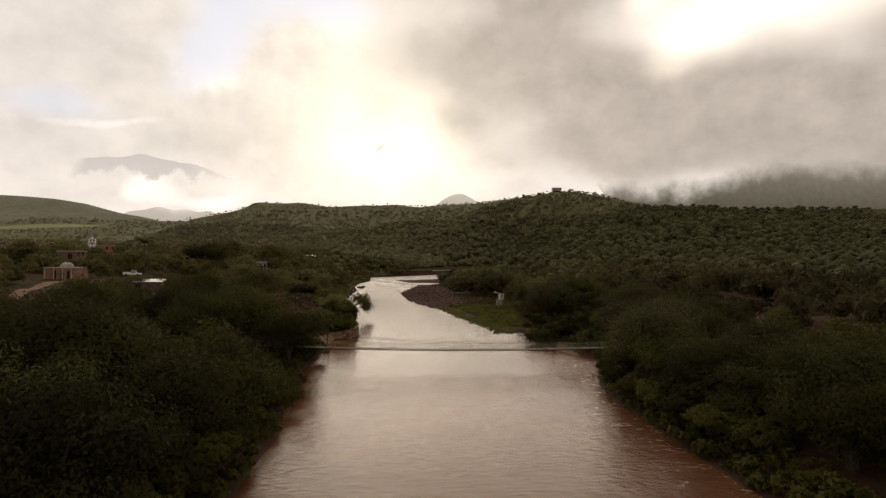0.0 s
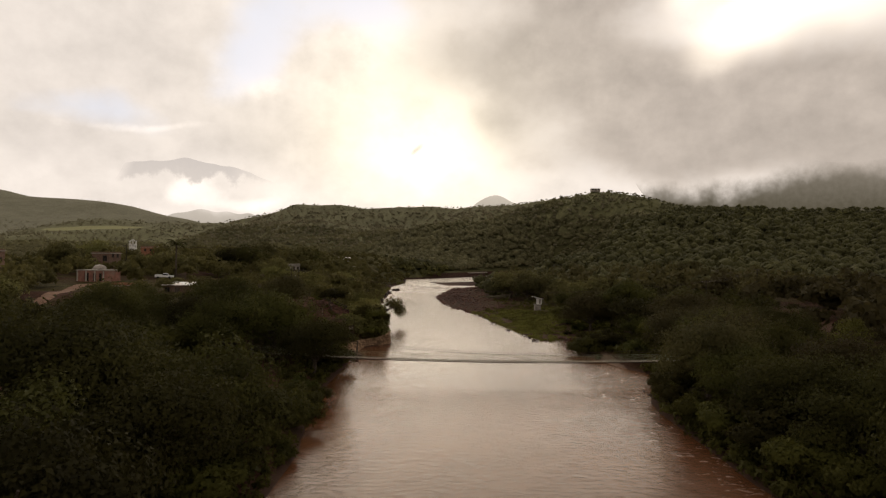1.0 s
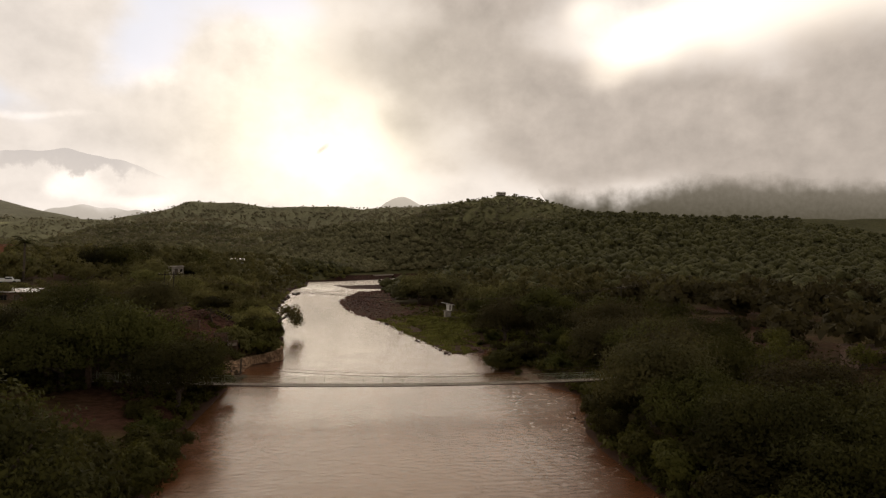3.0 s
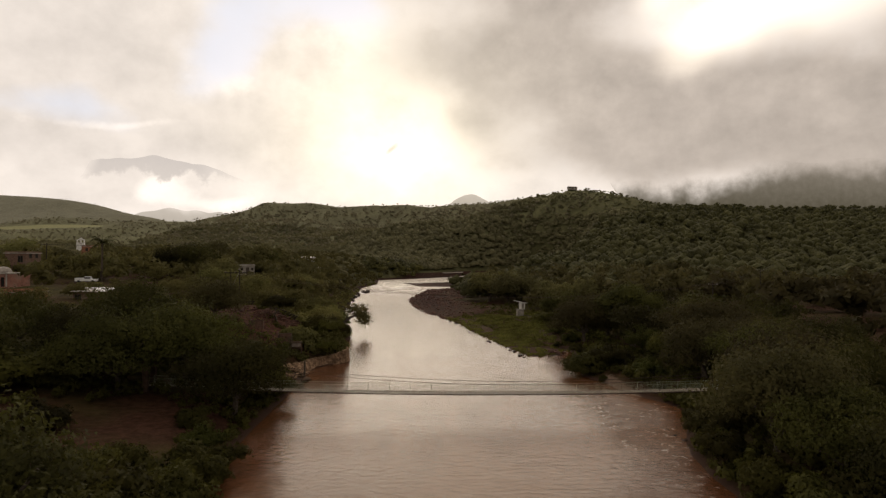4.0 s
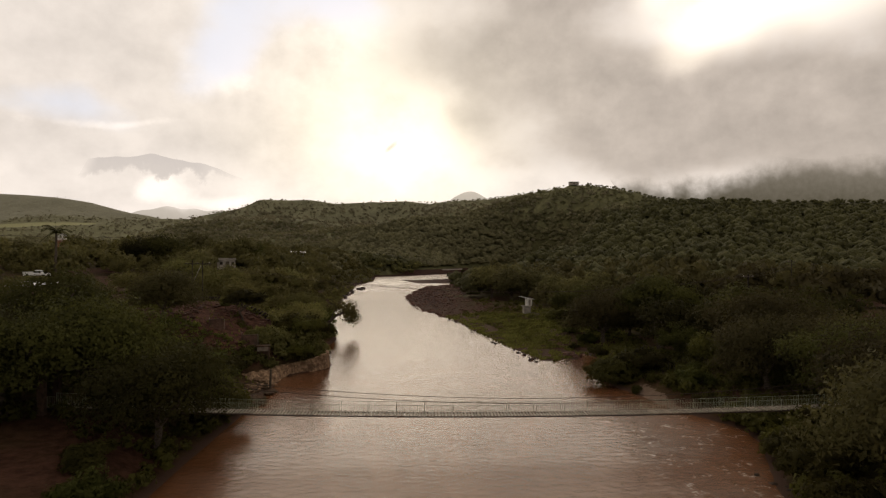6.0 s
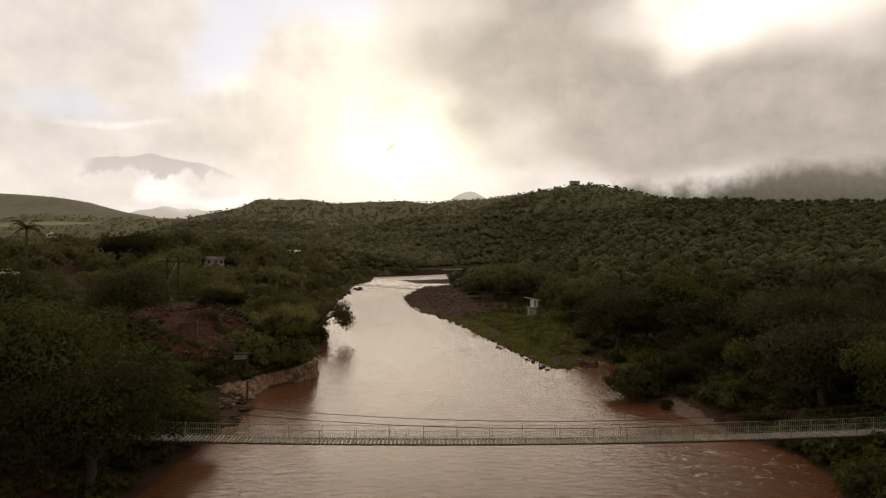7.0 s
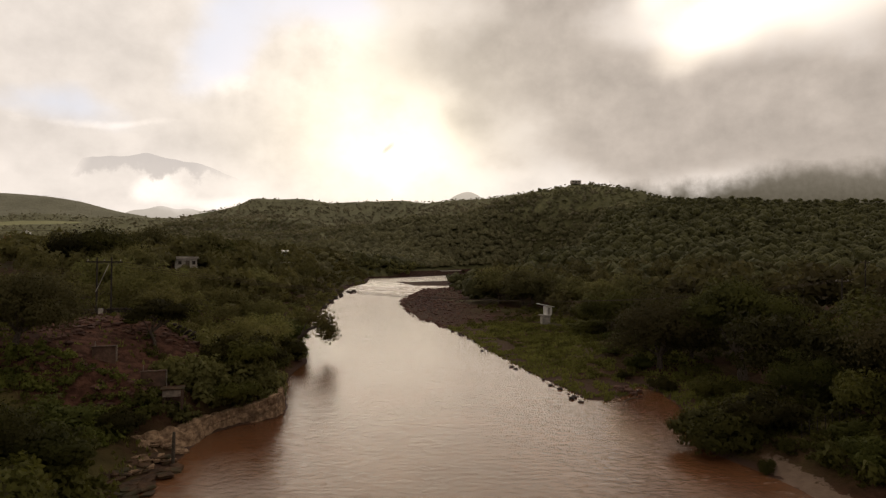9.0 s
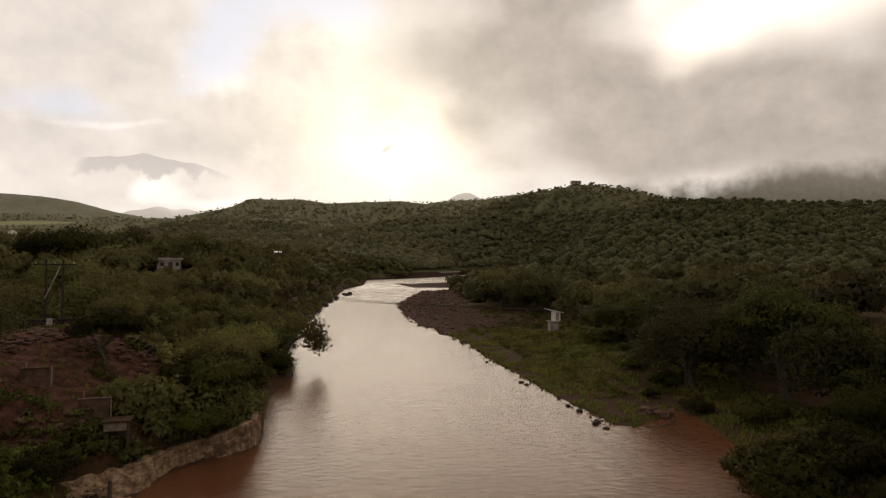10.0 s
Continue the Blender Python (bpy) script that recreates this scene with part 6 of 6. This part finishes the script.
def stone_wall(points, height, label):
    """A dry wall of stones, each one a piece of its own."""
    root = empty("stone_wall", pose(0, 0, 0), label, "wall", "dry stone walls")
    r = random.Random(len(points) * 7 + int(points[0][1]))
    kinds = []
    for i in range(5):
        bm = bmesh.new()
        bmesh.ops.create_icosphere(bm, subdivisions=1, radius=0.5)
        for v in bm.verts:
            v.co = Vector((v.co.x * r.uniform(0.85, 1.15), v.co.y * r.uniform(0.8, 1.1), v.co.z * r.uniform(0.7, 0.95)))
        me = bpy.data.meshes.new("stone")
        bm.to_mesh(me)
        bm.free()
        me.materials.append(STONE)
        kinds.append(me)
    for (ax, ay), (bx, by) in zip(points, points[1:]):
        length = math.hypot(bx - ax, by - ay)
        a = math.degrees(math.atan2(by - ay, bx - ax))
        n = int(length / 0.42)
        for row in range(int(height / 0.3)):
            for i in range(n):
                f = (i + 0.5 * (row % 2) + r.uniform(-0.1, 0.1)) / n
                x, y = ax + (bx - ax) * f, ay + (by - ay) * f
                m = pose(x, y + r.uniform(-0.05, 0.05), ground_at(x, y) + 0.10 + row * 0.3, 0, 0, a + r.uniform(-12, 12)) @ Matrix.Diagonal((r.uniform(0.42, 0.56), r.uniform(0.4, 0.5), r.uniform(0.36, 0.46), 1))
                part_mesh("stone", r.choice(kinds), root, m)
    return root


stone_wall([(-34.0, 41.4), (-30, 42.0), (-27.5, 42.4)], 0.9, "dark dry stone retaining wall on the slope")
stone_wall([(-21.5, 36.6), (-17.8, 38)], 0.9, "short dark dry stone wall beside shrubs")
stone_wall([(-24.5, 37.8), (-22.2, 38.2)], 0.6, "low tumbled stone terrace wall on the slope")


def build_marker():
    x, y = -30.8, 41.0
    root = empty("marker_slab", pose(x, y, ground_at(x, y), 0, 0, 8), "pale upright concrete slab before the stone wall", "slab")
    part("slab", boxes((-0.24, 0.24, -0.05, 0.05, -0.3, 0.85), bevel=0.02), CONCRETE, root)
    part("foot", boxes((-0.45, 0.45, -0.2, 0.2, -0.3, 0.12), bevel=0.02), CONCRETE, root)


build_marker()


# ---- rocks ----
def rock_mesh(seed, flat=0.6, sub=2, block=0.0):
    bm = bmesh.new()
    bmesh.ops.create_icosphere(bm, subdivisions=sub, radius=0.5)
    off = Vector((seed * 7.3, seed * 3.1, seed * 1.7))
    for v in bm.verts:
        c = v.co.copy()
        if block:
            c = Vector([math.copysign(abs(t * 2) ** (1 - block) / 2, t) for t in c])
        n = noise.noise(c * 2.6 + off) * 0.22 + noise.noise(c * 6.0 + off) * 0.08
        v.co = c * (1 + n)
        v.co.z *= flat
    me = bpy.data.meshes.new("rock")
    bm.to_mesh(me)
    bm.free()
    return me


def rocks(kinds, places, label, group, mat, name="rock"):
    for me in kinds:
        if not me.materials:
            me.materials.append(mat)
    r = random.Random(len(places))
    for x, y, z, s in places:
        ob = new(name, r.choice(kinds))
        ob.matrix_basis = pose(x, y, z, r.uniform(-10, 10), r.uniform(-10, 10), r.uniform(0, 360)) @ Matrix.Diagonal((s * r.uniform(0.8, 1.3), s * r.uniform(0.7, 1.1), s * r.uniform(0.8, 1.1), 1))
        tagged(ob, label, "rock", group)


ledge = [rock_mesh(i + 1, 0.2, 3, 0.7) for i in range(6)]
r = random.Random(12)
places = []
for i in range(70):
    f, g = r.random(), r.random()
    places.append((-14.3 - 3.4 * f + r.uniform(-0.2, 0.3), 11.6 + 8.0 * g, 0.02 + 0.55 * f + r.uniform(-0.05, 0.08), r.uniform(0.45, 1.2)))
rocks(ledge, places, "layered dark rock slab at the water's edge", "rock ledges under the bank", LEDGE)


def build_bluff():
    """The pale eroded river bluff: a low upright face along the bay that opens into a slanting shelf downstream."""
    foot = np.array([(-15.2, 14.6), (-14.7, 18.0), (-14.5, 20.4), (-14.7, 23.0), (-14.7, 25.2), (-14.2, 27.0), (-13.0, 28.75), (-11.6, 29.9), (-10.5, 30.9), (-10.1, 32.6), (-10.5, 35.4), (-11.6, 39.8)])
    crest = np.array([(-20.6, 15.8), (-19.6, 18.6), (-18.0, 21.4), (-16.4, 23.7), (-15.5, 25.6), (-14.7, 27.4), (-13.4, 29.4), (-12.0, 30.6), (-11.0, 31.5), (-10.7, 32.8), (-11.2, 35.4), (-12.6, 39.8)])
    tall = np.array([0.9, 1.15, 1.3, 1.35, 1.4, 1.4, 1.45, 1.6, 1.95, 2.05, 1.8, 1.2])
    at = np.concatenate([[0], np.cumsum(np.hypot(*np.diff(foot, axis=0).T))])
    steps, rows, v, q = np.arange(0, at[-1], 0.14), 22, [], []
    for t in steps:
        fx, fy = np.interp(t, at, foot[:, 0]), np.interp(t, at, foot[:, 1])
        cx, cy = np.interp(t, at, crest[:, 0]), np.interp(t, at, crest[:, 1])
        wide = math.hypot(cx - fx, cy - fy)
        out = Vector((fx - cx, fy - cy)).normalized()
        top = np.interp(t, at, tall) + 0.20 * noise.noise(Vector((t * 0.5, 3, 1))) + 0.16 * noise.noise(Vector((t * 1.7, 9, 4)))
        shelf = min(1.0, max(0.0, (wide - 0.9) / 1.6))
        for j in range(rows):
            f = j / (rows - 1)
            # upright face, or a stepped shelf where the bank lies back
            face = (min(1.0, f / 0.78), 0.30 * f if f < 0.78 else 0.234 + (f - 0.78) / 0.22 * 0.766)
            step = math.floor(f * 4.0) / 4.0
            ramp = (0.62 * f + 0.38 * min(1.0, step + 0.25 * smooth(f * 4.0 - math.floor(f * 4.0), 0.70, 1.0)), f)
            rise = face[0] * (1 - shelf) + ramp[0] * shelf
            run = face[1] * (1 - shelf) + ramp[1] * shelf
            h = -0.5 + (top + 0.5) * rise
            fluting = 0.16 * noise.noise(Vector((t * 0.7, 0.5, h * 0.3))) + 0.10 * noise.noise(Vector((t * 2.4, 2.5, h * 0.6))) + 0.05 * noise.noise(Vector((t * 6, 1.0, h * 5)))
            bed = 0.07 * noise.noise(Vector((t * 0.3, 7.0, h * 7.0))) + 0.05 * noise.noise(Vector((t * 0.8, 4.0, h * 15.0)))
            push = (fluting + bed) * (1.0 if f < 0.75 else 0.5) * (1 + 0.8 * shelf)
            lump = shelf * (0.18 * noise.noise(Vector((fx + (cx - fx) * run, fy + (cy - fy) * run, 6.0))) + 0.10 * noise.noise(Vector((2.6 * (fx + (cx - fx) * run), 2.6 * fy, 8.0))))
            v.append((fx + (cx - fx) * run + out.x * push, fy + (cy - fy) * run + out.y * push, h + lump))
        last = v[-1]
        v.append((last[0] - out.x * 0.9, last[1] - out.y * 0.9, last[2] - 0.25))
    rows += 1
    for i in range(len(steps) - 1):
        for j in range(rows - 1):
            a = i * rows + j
            q.append((a, a + rows, a + rows + 1, a + 1))
    tagged(new("river_bluff", mesh_of("river_bluff", v, q, BLUFF, False)), "pale eroded rock bluff rising from the muddy water", "bluff", kind="structure")


build_bluff()
places = []
for i in range(26):
    f, g = r.random(), r.random()
    y = 15.5 + 9.0 * f
    x0, x1 = float(np.interp(y, (14.6, 18, 23, 25.2), (-15.2, -14.7, -14.7, -14.7))), float(np.interp(y, (15.8, 18.6, 21.2, 25.8), (-20.4, -19.4, -18.2, -15.9)))
    places.append((x0 + (x1 - x0) * g, y, 0.05 + 1.15 * g, r.uniform(0.25, 0.8)))
blocks = [rock_mesh(i + 41, 0.35, 3, 0.75) for i in range(5)]
rocks(blocks, places, "pale fallen block of the eroded river bluff", "blocks along the bluff", BLUFF)
dark = [rock_mesh(i + 21, 0.7, 2, 0.1) for i in range(4)]
places = []
for i in range(90):
    y = 36 + 58 * r.random() ** 1.3
    xs = float(np.interp(y, (36, 47.5, 72, 88, 108), (19.6, 17.2, 13, 11.6, 7)))
    places.append((xs + r.uniform(-1.2, 0.9) * (0.4 + r.random()), y, r.uniform(-0.08, 0.05), 0.16 + 0.6 * r.random() ** 3))
rocks(dark, places, "dark wet stone lying in the shallows", "stones along the gravel bar", STONE, "stone")
places = [(24.9 + r.gauss(0, 0.7), 40.6 + r.gauss(0, 0.9), r.uniform(0.0, 0.35), r.uniform(0.25, 0.75)) for i in range(26)]
rubble = [rock_mesh(i + 81, 0.75, 2, 0.25) for i in range(4)]
rocks(rubble, places, "reddish brown boulder beside the inlet", "boulders at the inlet", PEBBLE, "boulder")
places = [(25.2 + r.uniform(-1.0, 1.0), -10.5 + r.uniform(-2, 2), r.uniform(-0.05, 0.1), r.uniform(0.25, 0.7)) for i in range(9)] + [(-22.5 - 3 * r.random(), 120 + 120 * r.random(), 0.2, r.uniform(1.0, 2.6)) for i in range(18)]
rocks(dark, places, "brown boulder at the foot of the bank", "boulders under the banks", ROCK, "boulder")


# ---- pale apron and wall on the far bank ----
def strip(name, pts, width, z_extra, mat, label, category, thick=0.25):
    v, q = [], []
    for i, (x, y, z) in enumerate(pts):
        a, b = pts[max(i - 1, 0)], pts[min(i + 1, len(pts) - 1)]
        d = Vector((b[0] - a[0], b[1] - a[1])).normalized()
        for s in (-0.5, 0.5):
            for zz in (-thick, 0):
                v.append((x - d.y * width * s, y + d.x * width * s, z + z_extra + zz))
    for i in range(len(pts) - 1):
        a, b = 4 * i, 4 * i + 4
        q += [(a + 1, b + 1, b + 3, a + 3), (a, a + 2, b + 2, b), (a, b, b + 1, a + 1), (a + 2, a + 3, b + 3, b + 2)]
    q += [(0, 1, 3, 2), (len(v) - 4, len(v) - 2, len(v) - 1, len(v) - 3)]
    return tagged(new(name, mesh_of(name, v, q, mat)), label, category)


strip("embankment_wall", [(1, 462, 4.4), (28, 504, 4.0), (50, 560, 3.6), (110, 620, 3.4)], 1.6, 0.2, CONCRETE, "low pale concrete wall along the far embankment", "wall", 1.0)


# ---- leaning tree over the water ----
def build_leaning_tree():
    x, y = -16.0, 66.5
    g = ground_at(x, y)
    root = empty("leaning_tree", pose(x, y, g + 0.3) @ Matrix.Diagonal((1.05, 1.1, 1.2, 1)), "broad-leaved tree leaning out over the river", "tree")
    bm = bmesh.new()
    tube(bm, [(0, 0, -0.8), (0.9, 0, 0.9), (2.4, -0.2, 2.0), (3.8, -0.4, 2.6)], [0.32, 0.26, 0.2, 0.12], 9)
    for a, b in (((2.4, -0.2, 2.0), (4.6, 0.8, 3.0)), ((2.4, -0.2, 2.0), (4.4, -1.4, 2.2)), ((1.2, 0, 1.1), (2.2, 1.0, 3.2)), ((3.2, -0.3, 2.4), (5.6, -0.4, 1.5))):
        tube(bm, [a, Vector(a).lerp(Vector(b), 0.5) + Vector((0, 0, 0.2)), b], [0.14, 0.09, 0.03], 6)
    part("trunk", bm, BARK, root)
    rg = np.random.RandomState(66)
    centres = np.array([(4.6, 0.8, 3.2, 1.5), (4.4, -1.4, 2.2, 1.3), (2.2, 1.0, 3.2, 1.5), (5.4, -0.4, 1.4, 1.2), (3.6, -0.2, 3.4, 1.5), (5.2, 0.2, 2.2, 1.3)])
    w = rg.randint(0, 6, 1200)
    nrm = rg.normal(0, 1, (1200, 3))
    nrm /= np.linalg.norm(nrm, axis=1)[:, None]
    c = centres[w, :3] + nrm * (centres[w, 3] * rg.uniform(0.3, 1.35, 1200))[:, None] * np.array([1, 1, 0.75])
    v, q = leaf_quads(rg, c, nrm, 0.19, 0.9)
    part_mesh("crown", mesh_arrays("crown", v, q, LEAF_VALLEY_HAZED), root, None, "crown of large separate leaves")


build_leaning_tree()


def build_driftwood():
    bm = bmesh.new()
    tube(bm, [(-1.2, 0, -0.15), (-0.8, 0.05, 0.35), (-0.1, 0.1, 0.55), (0.8, 0.1, 0.5), (1.4, 0.0, 0.35)], [0.05, 0.07, 0.08, 0.06, 0.03], 7)
    tube(bm, [(0.3, 0.1, 0.55), (0.7, 0.4, 0.8), (1.0, 0.5, 0.85)], [0.04, 0.03, 0.015], 5)
    me = bpy.data.meshes.new("driftwood_branch")
    bm.to_mesh(me)
    bm.free()
    me.materials.append(BARK)
    ob = new("driftwood_branch", me)
    ob.matrix_basis = pose(23.5, 35.2, 0.0, 0, 0, 15)
    tagged(ob, "bare dark branch stranded in the shallow inlet", "branch")


build_driftwood()


def build_mast():
    x, y = 226, 716
    root = empty("radio_mast", pose(x, y, ground_at(x, y)), "thin lattice mast beside the hilltop building", "mast")
    for a in range(3):
        bm = bmesh.new()
        c, s = math.cos(a * 2.094) * 0.5, math.sin(a * 2.094) * 0.5
        tube(bm, [(c, s, -0.5), (c * 0.5, s * 0.5, 8.0)], 0.09, 5)
        part("leg", bm, CABLE, root)
    for z in (2, 4, 6, 7.6):
        part("brace", boxes((-0.5, 0.5, -0.06, 0.06, z, z + 0.12)), CABLE, root)


build_mast()


# ---- fence on the right bank ----
def build_fence():
    root = empty("wire_fence", pose(0, 0, 0), "low wire fence of thin weathered posts in grass", "fence")
    r = random.Random(31)
    tops = []
    for i in range(9):
        f = i / 8
        x, y = 29.4 + 6.4 * f, 18.0 + 2.6 * f
        g = ground_at(x, y)
        bm = bmesh.new()
        tube(bm, [(x, y, g - 0.4), (x + r.uniform(-0.05, 0.05), y, g + 1.15)], [0.04, 0.03], 6)
        part("post", bm, POLE, root)
        tops.append((x, y - 0.05, g))
    for h in (0.45, 0.8, 1.08):
        bm = bmesh.new()
        tube(bm, [(x, y, g + h) for x, y, g in tops], 0.006, 4)
        part("wire", bm, CABLE, root)


build_fence()


def build_stake():
    x, y = -14.75, 18.9
    root = empty("wooden_stake", pose(x, y, 0.35, 3, 2, 0), "dark weathered stake standing before the rock bluff", "post")
    bm = bmesh.new()
    tube(bm, [(0, 0, -0.6), (0.03, 0, 1.0), (0.02, 0.02, 1.9)], [0.13, 0.12, 0.10], 8)
    part("stake", bm, WOOD, root)


build_stake()


# ---- stones strewn over the terraced slope, past counting ----
def build_slope_stones():
    rg = np.random.RandomState(58)
    n = 1500
    x, y = rg.uniform(-36, -15, n), rg.uniform(20, 44, n)
    ok = (river_distance(x, y) > 3) & (waves(x, y, 5, 47) > 0.0)
    x, y = x[ok], y[ok]
    cv, cf = ICO1
    k = len(x)
    s = 0.08 + 0.30 * rg.uniform(0, 1, k) ** 2
    v = cv[None] * rg.uniform(0.7, 1.3, (k, len(cv), 1)) * s[:, None, None] * np.array([1.2, 1.0, 0.6])
    v = v + np.stack([x, y, land(x, y) + 0.15 * s], -1)[:, None, :]
    f = cf[None] + (np.arange(k) * len(cv))[:, None, None]
    tagged(new("slope_stones", mesh_arrays("slope_stones", v.reshape(-1, 3), f.reshape(-1, 3), PEBBLE)), "loose brown stones strewn over the terraced slope", "stones", kind="stuff")


build_slope_stones()


# ---- loose stones over the gravel bars, past counting ----
def build_gravel():
    rg = np.random.RandomState(57)
    n = 10000
    x, y = rg.uniform(-4, 34, n), rg.uniform(84, 272, n)
    d = river_distance(x, y)
    ok = (d > -0.6) & (d < np.where(y > 110, 20, 4)) & (rg.uniform(0, 1, n) < np.where(d < 1.2, 1.0, 0.42))
    x, y = x[ok], y[ok]
    z = np.maximum(land(x, y), -0.05)
    cv, cf = ICO1
    k = len(x)
    s = (0.10 + 0.42 * rg.uniform(0, 1, k) ** 3) * (1 + (y - 84) / 220)
    v = cv[None] * rg.uniform(0.75, 1.25, (k, len(cv), 1)) * s[:, None, None] * np.array([1.0, 1.0, 0.55])
    v = v + np.stack([x, y, z + 0.1 * s], -1)[:, None, :]
    f = cf[None] + (np.arange(k) * len(cv))[:, None, None]
    me = mesh_arrays("gravel_stones", v.reshape(-1, 3), f.reshape(-1, 3), PEBBLE)
    tagged(new("gravel_stones", me), "loose reddish brown stones covering the gravel bar", "gravel", kind="stuff")


build_gravel()


# the patterns that the trees were copied from are not part of the place
for root, _, _ in PROTO.values():
    for ob in (*root.children_recursive, root):
        bpy.data.objects.remove(ob)
